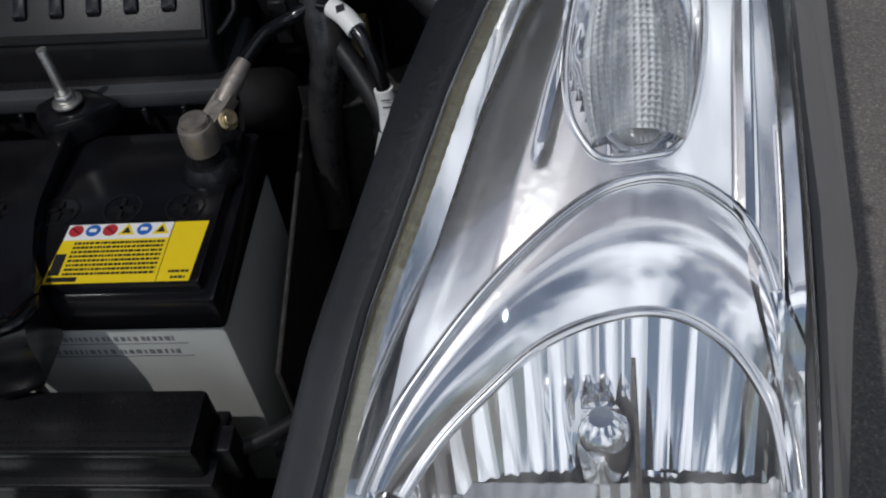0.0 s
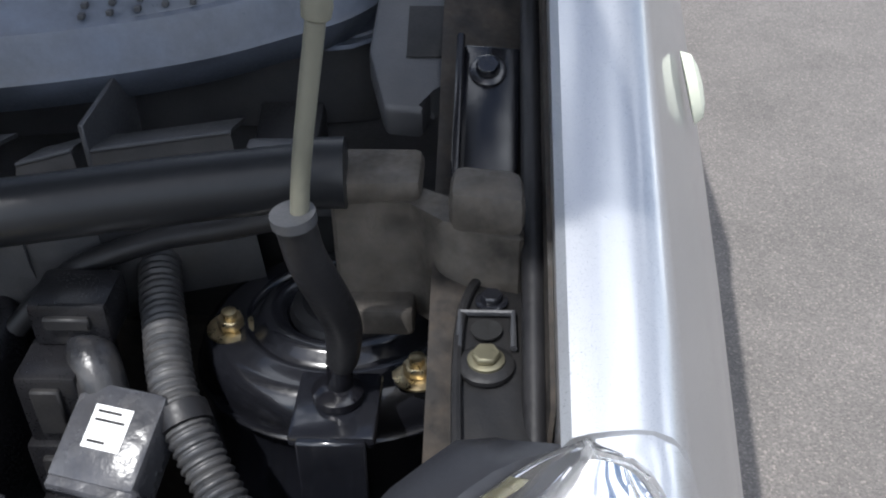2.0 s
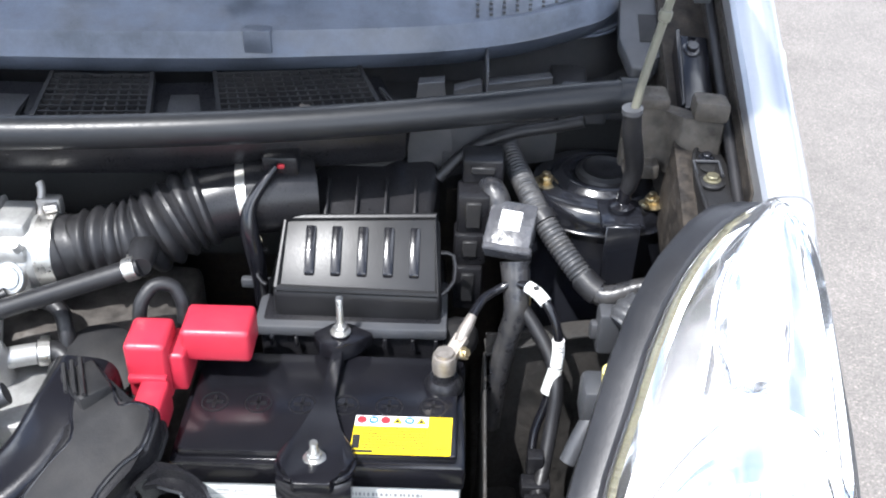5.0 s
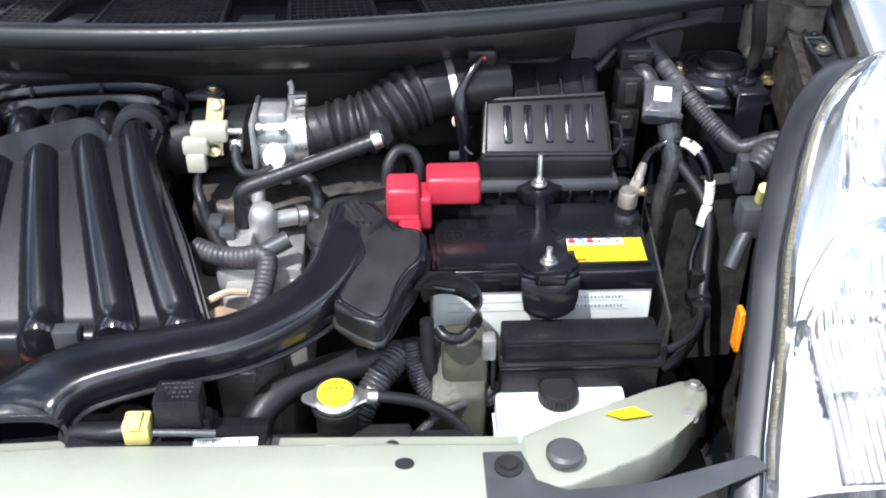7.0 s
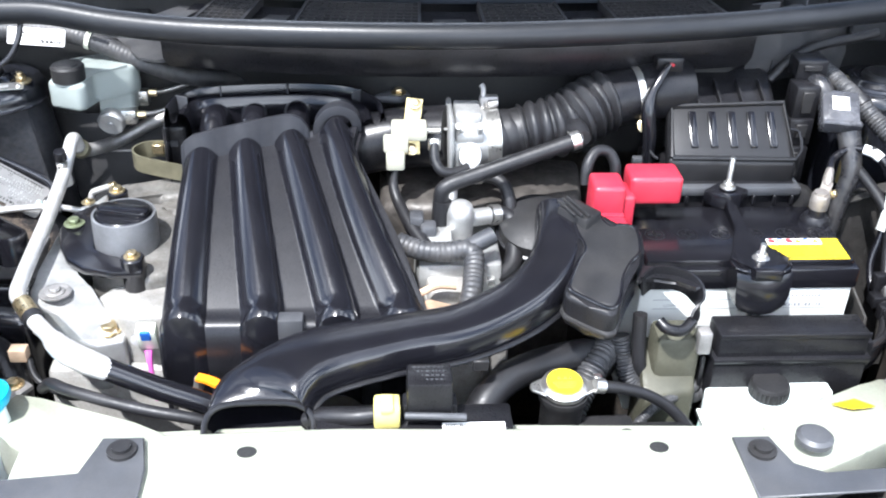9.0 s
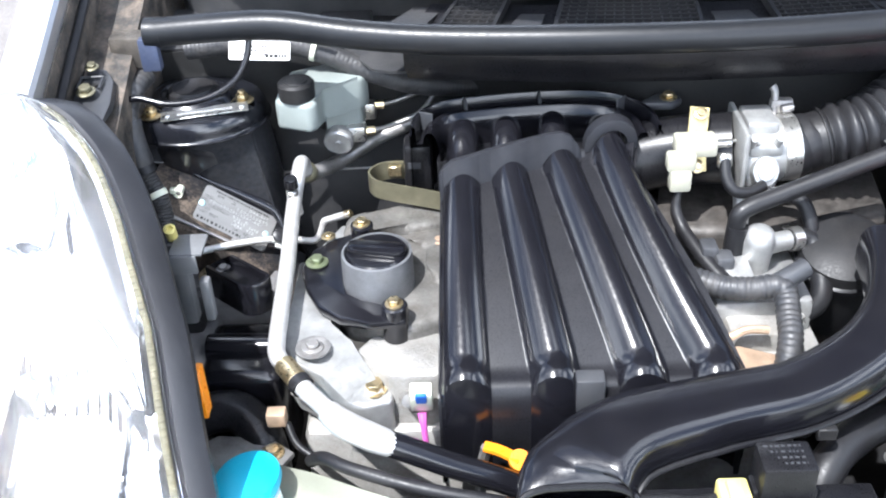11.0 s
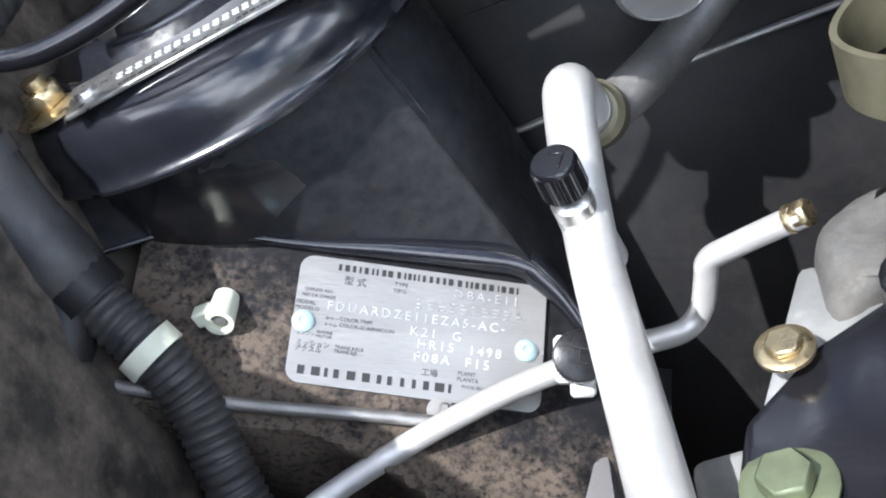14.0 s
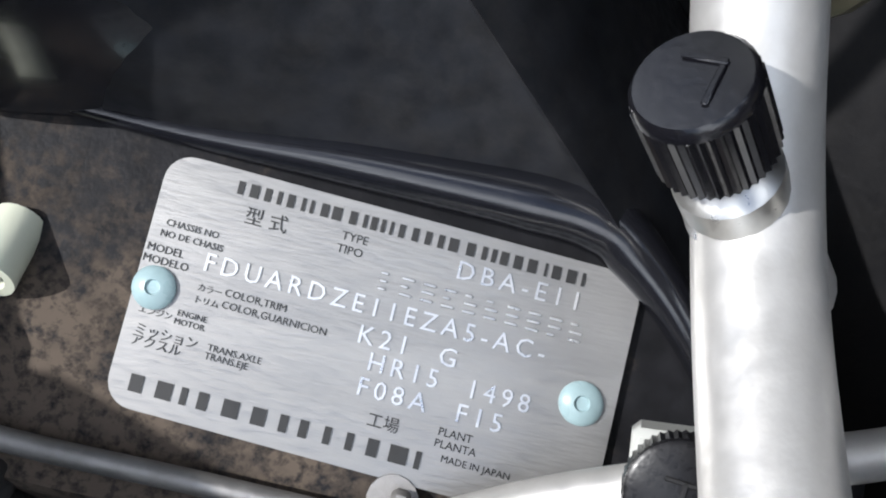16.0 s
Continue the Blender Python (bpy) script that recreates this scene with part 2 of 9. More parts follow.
SAGE = mat("pale_green_primer_paint", (0.275, 0.285, 0.23), 0.38, var=0.08, scale=10, dust=0.12, bump=0.03, coat=0.2)
ALU = mat("cast_aluminium", (0.40, 0.40, 0.39), 0.46, metal=0.7, var=0.2, scale=40, dust=0.25, dustcol=(0.22, 0.20, 0.17), bump=0.12, bscale=350)
ALUD = mat("dirty_cast_aluminium", (0.36, 0.35, 0.33), 0.55, metal=0.55, var=0.25, scale=30, dust=0.5, dustcol=(0.20, 0.17, 0.13), bump=0.6, bscale=350)
PIPE = mat("aluminium_pipe", (0.60, 0.59, 0.57), 0.38, metal=0.55, var=0.12, scale=60, dust=0.22, bump=0.08, bscale=400)
STEEL = mat("bright_steel", (0.62, 0.61, 0.58), 0.3, metal=0.95, var=0.15, scale=60, dust=0.1, bump=0.1)
DULL = mat("dull_steel", (0.33, 0.32, 0.31), 0.45, metal=0.8, var=0.25, scale=50, dust=0.35, bump=0.25)
LEAD = mat("lead_terminal", (0.33, 0.30, 0.27), 0.42, metal=0.8, var=0.2, scale=120, dust=0.25, bump=0.4)
GOLD = mat("zinc_plated_steel", (0.58, 0.47, 0.28), 0.28, metal=0.95, var=0.25, scale=150, dust=0.15, bump=0.1)
OLIVE = mat("olive_chromate", (0.21, 0.195, 0.13), 0.38, metal=0.7, var=0.15, scale=60, dust=0.1, bump=0.1)
WHITEPL = mat("white_plastic", (0.52, 0.53, 0.50), 0.42, var=0.06, scale=30, dust=0.05, bump=0.05)
PAPER = mat("white_label", (0.82, 0.82, 0.80), 0.5, var=0.03, dust=0.05, bump=0.02)
RED = mat("red_plastic", (0.38, 0.020, 0.040), 0.36, var=0.1, dust=0.05, bump=0.12, bscale=700)
YELLOW = mat("yellow_label", (0.85, 0.62, 0.01), 0.42, var=0.03, bump=0.02)
YCONN = mat("yellow_plastic", (0.62, 0.54, 0.18), 0.45, var=0.08, bump=0.05)
ORANGE = mat("amber_plastic", (0.85, 0.26, 0.01), 0.3, var=0.08, bump=0.03)
CYAN = mat("blue_plastic_cap", (0.02, 0.42, 0.62), 0.35, var=0.06, bump=0.05)
CREAM = mat("cream_plastic", (0.66, 0.68, 0.55), 0.45, var=0.06, dust=0.05, bump=0.05)
# black for print, and for the shade behind the intake grilles
INK = mat("black_print_and_shade", (0.015, 0.015, 0.015), 0.5, var=0.05, bump=0)
BLUEINK = mat("blue_print", (0.02, 0.12, 0.45), 0.45, var=0.05, bump=0)
REDINK = mat("red_print", (0.45, 0.03, 0.04), 0.45, var=0.05, bump=0)
COPPER = mat("rusty_heat_shield", (0.50, 0.36, 0.25), 0.5, metal=0.5, var=0.35, scale=30, dust=0.3, bump=0.3)
ROD = mat("olive_grey_coated_rod", (0.105, 0.104, 0.080), 0.45, var=0.15, scale=30, dust=0.1, bump=0.08)
CHROME = mat("aluminised_reflector", (0.95, 0.955, 0.96), 0.09, metal=1.0, var=0.01, bump=0)
TANK = mat("translucent_white_tank", (0.66, 0.72, 0.69), 0.4, var=0.06, scale=20, dust=0.05, bump=0.06)
GLASS = clear("clear_lens", trans=0.985)
PLATE = mat("brushed_aluminium_plate", (0.33, 0.326, 0.318), 0.40, metal=0.75, var=0.10, scale=14, dust=0.06, bump=0.10, bscale=220, stretch=(1, 9, 1))


def asphalt():
    m = bpy.data.materials.new("asphalt")
    m.use_nodes = True
    N, L = m.node_tree.nodes, m.node_tree.links
    b = N["Principled BSDF"]
    tc = N.new("ShaderNodeTexCoord")
    v = N.new("ShaderNodeTexVoronoi")
    v.inputs["Scale"].default_value = 270
    n = N.new("ShaderNodeTexNoise")
    n.inputs["Scale"].default_value, n.inputs["Detail"].default_value, n.inputs["Roughness"].default_value = 3.0, 10, 0.7
    for q in (v, n):
        L.new(tc.outputs["Object"], q.inputs["Vector"])
    sep = N.new("ShaderNodeSeparateColor")
    L.new(v.outputs["Color"], sep.inputs["Color"])
    r = N.new("ShaderNodeValToRGB")
    e = r.color_ramp.elements
    e[0].position, e[0].color = 0.0, (0.125, 0.116, 0.108, 1)
    e[1].position, e[1].color = 1.0, (0.27, 0.245, 0.22, 1)
    mid = e.new(0.9)
    mid.color = (0.19, 0.175, 0.165, 1)
    L.new(sep.outputs["Red"], r.inputs["Fac"])
    mx = N.new("ShaderNodeMix")
    mx.data_type, mx.blend_type = "RGBA", "MULTIPLY"
    mx.inputs[0].default_value = 0.7
    r2 = N.new("ShaderNodeValToRGB")
    r2.color_ramp.elements[0].position, r2.color_ramp.elements[0].color = 0.3, (0.65, 0.64, 0.62, 1)
    r2.color_ramp.elements[1].position, r2.color_ramp.elements[1].color = 0.7, (1.1, 1.08, 1.05, 1)
    L.new(n.outputs["Fac"], r2.inputs["Fac"])
    L.new(r.outputs["Color"], mx.inputs[6])
    L.new(r2.outputs["Color"], mx.inputs[7])
    L.new(mx.outputs[2], b.inputs["Base Color"])
    b.inputs["Roughness"].default_value = 0.9
    bp = N.new("ShaderNodeBump")
    bp.inputs["Strength"].default_value, bp.inputs["Distance"].default_value = 0.5, 0.002
    L.new(v.outputs["Distance"], bp.inputs["Height"])
    L.new(bp.outputs["Normal"], b.inputs["Normal"])
    return m


ASPHALT = asphalt()

# ---- ground ----
bm = bmesh.new()
sheet(bm, lambda u, v: Vector(((u - 0.5) * 800, (v - 0.5) * 800, 0)), 8, 8)
ground = single("ground", bm, ASPHALT, "grey-brown worn asphalt of a parking place", "asphalt", kind="structure")

CX = 0.03  # the car's middle plane


def mir(p, side):
    return Vector((p[0] if side > 0 else 2 * CX - p[0], p[1], p[2]))


def edge_z(y):
    """Height of the bonnet line along the wing and headlight."""
    return 1.042 + 0.44 * (y - 0.577) if y > 0.577 else 1.042 - 0.62 * (0.577 - y)


# ---- wings ----
INNER_Y = [0.04, 0.13, 0.227, 0.288, 0.323, 0.381, 0.43, 0.466, 0.50, 0.519, 0.531, 0.5525, 0.5655, 0.570, 0.5725, 0.5735]
INNER_X = [0.470, 0.488, 0.5095, 0.529, 0.540, 0.556, 0.577, 0.592, 0.610, 0.623, 0.6325, 0.6547, 0.675, 0.684, 0.691, 0.697]
OUTER_Y = [0.04, 0.13, 0.22, 0.323, 0.37, 0.42, 0.456, 0.486, 0.5105, 0.536, 0.558, 0.5673, 0.571, 0.573, 0.5735]
OUTER_X = [0.690, 0.718, 0.731, 0.7365, 0.739, 0.7395, 0.739, 0.738, 0.737, 0.7335, 0.728, 0.7215, 0.716, 0.709, 0.702]


def lens_in(y):
    return float(np.interp(y, INNER_Y, INNER_X))


def lens_out(y):
    return float(np.interp(y, OUTER_Y, OUTER_X))


def wing(side):
    what = "silver metallic front wing with a folded inner edge"
    w = thing("front_wing", mir((0.78, 1.0, 0.3), side), what, "car wing", "front wings")
    prof = [(0.6915, -0.10), (0.6905, -0.006), (0.694, -0.0015), (0.700, -0.0003), (0.707, 0.0), (0.716, -0.0005), (0.722, -0.0015), (0.728, -0.0045), (0.7335, -0.011), (0.737, -0.021), (0.7475, -0.055), (0.765, -0.11), (0.783, -0.175),
            (0.803, -0.245), (0.826, -0.33), (0.842, -0.47), (0.838, -0.72)]
    secs = []
    for y in (0.579, 0.62, 0.7, 0.8, 0.9, 1.0, 1.15, 1.35, 1.6):
        z = edge_z(y) if y < 0.9 else edge_z(0.9) + 0.30 * (min(y, 1.6) - 0.9)
        front = lambda x: float(np.interp(x, [0.6905, 0.697, 0.707, 0.716, 0.726, 0.733, 0.742, 0.757], [0.5745, 0.5755, 0.577, 0.5785, 0.579, 0.579, 0.579, 0.579])) if y < 0.58 else y
        secs.append([mir((x + 0.02 * max(0, min(y, 1.6) - 0.9), front(x), z + d), side) for x, d in prof])
    secs.insert(0, [p + Vector((0, 0.0008, -0.03 if k < 11 else -0.004)) for k, p in enumerate(secs[0])])
    bm = bmesh.new()
    loft(bm, secs, closed=False)
    part("wing_panel", bm, SILVER, w, thick=0.0012)
    bm = bmesh.new()
    secs = []
    for y in (0.0, 0.05, 0.13, 0.22, 0.345, 0.40, 0.43, 0.47, 0.50, 0.518, 0.535, 0.548, 0.558, 0.564, 0.5685, 0.5715, 0.5735, 0.577, 0.5795):
        x0 = lens_out(min(y, 0.5735))
        blend = min(1.0, max(0.0, (y - 0.43) / 0.145))
        shift = (x0 + 0.006 - 0.737) * (1 - blend)
        skin = lambda x: edge_z(y) + float(np.interp(x, [p[0] for p in prof[4:]], [p[1] for p in prof[4:]])) - 0.002
        x9 = max(0.737 + shift, x0 + 0.004)
        secs.append([mir(p, side) for p in [(x0 - 0.002, y, skin(x0) - 0.006)] + [(x0 + (x9 - x0) * f, y, skin(x0 + (x9 - x0) * f)) for f in (0.0, 0.1, 0.3, 0.55, 0.8)] + [(max(0.737 + (x - 0.737) * (0.7 + 0.3 * blend) + shift, x0 + 0.004), y, edge_z(y) + d - 0.002 * (1 - blend)) for x, d in prof[9:]]])
    loft(bm, secs, closed=False)
    part("front_corner", bm, SILVER, w, thick=0.0012)
    return w


for s in (1, -1):
    wing(s)

# clear side turn lamp on the wing
lamp = thing("side_turn_lamp", (0.785, 0.86, 1.02), "clear oval turn signal lamp on the silver wing", "turn lamp", move=(-0.003, 0.002, 0.012))
bm = bmesh.new()
lathe(bm, [(0.0, 0.007), (0.5, 0.006), (0.85, 0.003), (1.0, -0.004)], axis((0.783, 0.86, 1.015), (1, 0, 0.30)) @ Matrix.Diagonal((0.009, 0.024, 0.8, 1)), 20)
part("lamp_lens", bm, CREAM, lamp)

# ---- open bonnet, propped up over the bay ----
bn = thing("bonnet", (CX, 0.805, 1.232), "silver car bonnet standing open, dark bare underside", "bonnet")


def bonnet_pt(u, v, h=0.0):
    """u across, v from the hinge edge up to the front edge, h out of the skin."""
    x = (u - 0.5) * (1.22 - 0.40 * v ** 1.2)
    k = (2 * u - 1) ** 2
    return Vector((CX + x, 0.805 - 0.54 * v - 0.02 * k * v + 0.02 * v * v + 0.83 * h, 1.232 + 0.76 * v + 0.56 * h))


bm = bmesh.new()
sheet(bm, lambda u, v: bonnet_pt(u, v, 0.012 * (1 - (2 * v - 1) ** 4)), 24, 24)
part("outer_skin", bm, SILVER, bn, thick=0.0012)
bm = bmesh.new()
sheet(bm, lambda u, v: bonnet_pt(0.03 + 0.94 * u, 0.03 + 0.94 * v, -0.012 - 0.012 * math.sin(math.pi * 5 * u) ** 2 * math.sin(math.pi * 3 * v) ** 2), 60, 40)
part("inner_panel", bm, MATTE, bn, "dark stiffening panel under the bonnet", thick=0.0012)

# ---- bumper and grille top ----
bp = thing("front_bumper", (CX, 0.05, 0.25), "silver front bumper with dark grey grille top", "bumper")
bm = bmesh.new()
secs = []
for i in range(13):
    u = i / 6 - 1
    x, back = CX + 0.80 * u, 0.16 * abs(u) ** 3
    secs.append([Vector((x, y + back, z)) for y, z in ((-0.09, 0.25), (-0.13, 0.45), (-0.12, 0.62), (-0.07, 0.72), (0.02, 0.765), (0.10, 0.775), (0.10, 0.70), (0.0, 0.25))])
loft(bm, secs)
part("bumper_cover", bm, SILVER, bp)
bm = bmesh.new()
for x0, x1 in ((-0.158, 0.176),):
    box(bm, (x0, 0.10, 0.79), (x1, 0.197, 0.806), 0.004)
part("grille_top", bm, GREYPL, bp, "dark grey grille top strip")

# ---- radiator support: the pale cross member with its two ends ----
cm_ = thing("radiator_support", (CX, 0.23, 0.55), "pale green painted steel cross member over the radiator", "cross member")


def cm_z(x):
    return 0.813 + 0.012 * max(0.0, 1 - abs((x - CX + 0.12) / 0.4))


bm = bmesh.new()
secs = []
for i in range(25):
    x = -0.36 + i * (0.30 + 0.36) / 24
    z = cm_z(x)
    secs.append([Vector((x, y, z + d)) for y, d in ((0.150, -0.10), (0.152, -0.012), (0.158, -0.004), (0.168, 0.0), (0.246, 0.0), (0.252, -0.004), (0.256, -0.024), (0.262, -0.030), (0.292, -0.034), (0.292, -0.038), (0.258, -0.036), (0.235, -0.07), (0.16, -0.10))])
loft(bm, secs)
rail = part("rail", bm, SAGE, cm_)
for x, y in ((0.193, 0.2245), (-0.166, 0.222)):
    bm = bmesh.new()
    lathe(bm, [(0.0075, -0.0006), (0.0075, 0.0009), (0, 0.0009)], Matrix.Translation((x, y, cm_z(x))) @ Matrix.Diagonal((1.15, 0.9, 1, 1)), 16)
    part("drain_hole", bm, INK, rail, "dark round hole")
for x in (0.181, -0.2):
    bm = bmesh.new()
    lathe(bm, [(0.0068, -0.0006), (0.0068, 0.0008), (0, 0.0008)], Matrix.Translation((x, 0.280, 0.7796 + cm_z(x) - 0.813)), 16)
    part("drain_hole", bm, INK, rail, "dark round hole")


def arm(side):
    pts = [(0.300, 0.262), (0.335, 0.283), (0.39, 0.318), (0.442, 0.360), (0.480, 0.393), (0.500, 0.396), (0.510, 0.382), (0.500, 0.350), (0.470, 0.303), (0.445, 0.270), (0.415, 0.240), (0.38, 0.218), (0.34, 0.198), (0.31, 0.192), (0.285, 0.195)]
    zt = lambda x, y: 0.810 + 0.010 * math.exp(-((x - 0.335) ** 2 + (y - 0.23) ** 2) / 0.003) - 0.28 * max(0, y - 0.255) - 0.20 * max(0, x - 0.40)
    bm = bmesh.new()
    prism(bm, pts, lambda x, y: zt(x, y) - 0.05, zt, 0.006, 3)
    if side < 0:
        bmesh.ops.scale(bm, vec=(-1, 1, 1), verts=bm.verts)
        bmesh.ops.translate(bm, vec=(2 * CX, 0, 0), verts=bm.verts)
        bmesh.ops.reverse_faces(bm, faces=bm.faces)
    return part("end_plate", bm, SAGE, cm_), zt


arm_l, ARMZ = arm(1)
arm(-1)
bm = bmesh.new()
u = Vector((0.053, 0.047, -0.026)).normalized()
sl = [(0.383, 0.2985), (0.414, 0.3150), (0.430, 0.3030), (0.398, 0.287)]
prism(bm, sl, lambda x, y: ARMZ(x, y) + 0.0004, lambda x, y: ARMZ(x, y) + 0.0016)
part("yellow_sticker", bm, YELLOW, arm_l, "plain yellow rectangular sticker")
bm = bmesh.new()
lathe(bm, [(0.0165, 0), (0.0165, 0.005), (0.013, 0.008), (0, 0.0085)], Matrix.Translation((0.333, 0.226, ARMZ(0.333, 0.226))), 28)
part("rubber_plug", bm, GREYPL, arm_l, "round dark grey rubber plug")
bm = bmesh.new()
hexes(bm, axis((0.494, 0.380, ARMZ(0.494, 0.380)), (0.1, 0.25, 1)), 0.007, 0.006, 0.011)
part("bolt", bm, DULL, arm_l)
bm = bmesh.new()
hexes(bm, axis((0.472, 0.318, ARMZ(0.472, 0.318) - 0.004), (0.2, -0.3, 1)), 0.006, 0.006, 0.009)
part("bolt", bm, DULL, arm_l)

# dark grey grille bracket over the end of the cross member
gb = thing("grille_bracket", (0.4, 0.2, 0.80), "dark grey plastic grille bracket bolted to the cross member", "bracket")
bm = bmesh.new()
prism(bm, [(0.262, 0.236), (0.296, 0.236), (0.305, 0.200), (0.33, 0.187), (0.40, 0.192), (0.50, 0.222), (0.508, 0.205), (0.42, 0.168), (0.262, 0.160)], lambda x, y: 0.8145 + 0.02 * max(0, x - 0.4), lambda x, y: 0.8175 + 0.02 * max(0, x - 0.4), 0.001, 1)
box(bm, (0.262, 0.152, 0.78), (0.50, 0.160, 0.815), 0.002)
part("bracket_plate", bm, GREYPL, gb)
bm = bmesh.new()
lathe(bm, [(0.0125, 0), (0.0125, 0.003), (0.008, 0.0035), (0.008, 0.007), (0, 0.0075)], Matrix.Translation((0.283, 0.216, 0.8175)), 20)
part("push_clip", bm, MATTE, gb)
gb2 = thing("grille_bracket", (-0.34, 0.2, 0.80), "dark grey plastic grille bracket bolted to the cross member", "bracket")
bm = bmesh.new()
prism(bm, [(-0.29, 0.240), (-0.255, 0.240), (-0.247, 0.20), (-0.247, 0.16), (-0.42, 0.16), (-0.42, 0.186), (-0.30, 0.196)], 0.8235, 0.8265, 0.001, 1)
part("bracket_plate", bm, GREYPL, gb2)
bm = bmesh.new()
lathe(bm, [(0.0125, 0), (0.0125, 0.003), (0.008, 0.0035), (0.008, 0.007), (0, 0.0075)], Matrix.Translation((-0.27, 0.222, 0.8265)), 20)
part("push_clip", bm, MATTE, gb2)

# ---- engine bay: floor, aprons, strut towers, bulkhead, scuttle ----
bm = bmesh.new()
box(bm, (-0.72, 0.02, 0.33), (0.78, 1.1, 0.36))
single("engine_bay_floor", bm, MATTE, "dark undertray at the bottom of the engine bay", "undertray", kind="structure")
bm = bmesh.new()
box(bm, (-0.62, 0.87, 0.36), (0.68, 0.895, 0.985))
box(bm, (-0.44, 0.80, 0.36), (0.50, 0.872, 0.90))
single("bulkhead", bm, BULK, "dusty dark painted steel bulkhead behind the engine", "bulkhead", kind="structure")

TOW = {1: Vector((0.592, 0.743, 0.955)), -1: Vector((-0.533, 0.747, 0.955))}


def apron(side):
    """The inner wing: a dark steel side wall with the strut tower in it."""
    ap = thing("inner_wing", mir((0.66, 0.6, 0.4), side), "dark painted inner wing panel with a strut tower", "inner wing")
    bm = bmesh.new()
    sheet(bm, lambda u, v: mir((0.665 - 0.03 * v, 0.05 + 0.95 * u, 1.0 - 0.65 * v if u > 0.6 else 0.80 + 0.30 * u - 0.5 * v), side), 20, 6)
    part("side_wall", bm, BULK if side > 0 else DUSTB, ap, thick=0.002)
    c = TOW[side]
    bm = bmesh.new()
    top = [(0.026, 0.002), (0.030, 0.006), (0.035, 0.0065), (0.0385, 0.005), (0.041, 0.001), (0.044, -0.0005), (0.0465, 0.0012), (0.049, 0.0012), (0.0515, -0.0005), (0.057, -0.0008), (0.061, -0.002), (0.065, -0.0055), (0.068, -0.011), (0.0692, -0.018),
           (0.0692, -0.0215), (0.0705, -0.0240), (0.072, -0.0247), (0.072, -0.0260), (0.068, -0.0265)]
    foot = [(0.066, -0.032), (0.062, -0.055), (0.050, -0.075), (0.05, -0.55)] if side < 0 else [(0.0675, -0.032), (0.073, -0.08), (0.084, -0.16), (0.09, -0.55)]
    lathe(bm, top + foot, Matrix.Translation(c) @ Matrix.Diagonal((1.12, 0.97, 1, 1)), 72)
    tw = part("strut_tower", bm, TOWER, ap)
    bm = bmesh.new()
    lathe(bm, [(0.0290, 0.004), (0.027, 0.0085), (0.022, 0.0105), (0.0195, 0.0095), (0.010, 0.0085), (0, 0.0085)], Matrix.Translation(c), 32)
    part("strut_cap", bm, RUBBER, tw, "black rubber cap over the strut")
    # gusset between tower and front rail
    bm = bmesh.new()
    box(bm, (0.47, 0.02, 0.36), (0.52, 0.80, 0.66), 0.01)
    if side < 0:
        bmesh.ops.scale(bm, vec=(-1, 1, 1), verts=bm.verts)
        bmesh.ops.translate(bm, vec=(2 * CX, 0, 0), verts=bm.verts)
        bmesh.ops.reverse_faces(bm, faces=bm.faces)
    part("chassis_rail", bm, DIRTY, ap)
    return ap


for s in (1, -1):
    apron(s)

# strut nuts
nut = thing("strut_nut", (0, 0, 0), "gold zinc-plated flange nut on the strut tower", "nut", "strut tower nuts", m=Matrix.Identity(4))
bm = bmesh.new()
hexes(bm, Matrix.Identity(4), 0.0072, 0.008, 0.0125, 0.004)
part("nut_body", bm, GOLD, nut)
nut.matrix_world = Matrix.Translation((0.534, 0.731, 0.9535))
for p in ((0.632, 0.699), (-0.570, 0.704), (-0.478, 0.733)):
    copy_thing(nut, Matrix.Translation((*p, 0.9535)))

# scuttle tray, bar and cowl
SCUT = mat("dusty_scuttle_plastic", (0.034, 0.035, 0.038), 0.45, var=0.25, scale=40, dust=0.10, bump=0.1, bscale=600)
sc = thing("scuttle", (CX, 0.78, 0.9), "black plastic scuttle tray with air intake grilles", "scuttle")


def tray_front(x):
    """Where the tray begins: it draws back behind the strut towers."""
    return 0.722 + 0.085 * min(1.0, max(0.0, (abs(x - CX) - 0.36) / 0.05))


def tray_pt(u, v):
    x = CX + 1.22 * (u - 0.5)
    y0 = tray_front(x)
    return Vector((x, y0 + (0.90 - y0) * v, 0.985 + 0.012 * v))


bm = bmesh.new()
sheet(bm, tray_pt, 60, 6)
tray = part("tray", bm, SCUT, sc, thick=0.003)
bm = bmesh.new()
sheet(bm, lambda u, v: tray_pt(u, 0) + Vector((0, 0.002 * v + (0.80 - tray_pt(u, 0).y) * min(1, max(0, (-0.05 - tray_pt(u, 0).x) / 0.12)), -0.12 * v)), 60, 3)
part("tray_front", bm, INK, sc, thick=0.003)

CLIPB = mat("faded_brown_plastic", (0.10, 0.085, 0.07), 0.55, var=0.3, scale=120, dust=0.2, bump=0.1)


def deck(x, s, h=0.0):
    """The sloping shelf behind the bar: s runs back from its front edge."""
    x -= s * 0.35 * max(-1.0, min(1.0, (x - CX) / 0.3))
    return Vector((x, 0.660 + 0.30 * (x - CX) ** 2 + s, 1.0385 + 0.12 * s + h))


bm = bmesh.new()
loft(bm, [[deck(x, 0.062, -0.075), deck(x, 0.012, -0.055), deck(x, 0.003, -0.040), deck(x, 0.001, -0.012)] + [deck(x, s, -0.010) for s in (0.002, 0.03, 0.06, 0.085)] for x in (-0.30 + 0.70 * k / 40 for k in range(41))], closed=False)
part("grille_shelf", bm, BLACK, sc, thick=0.002)


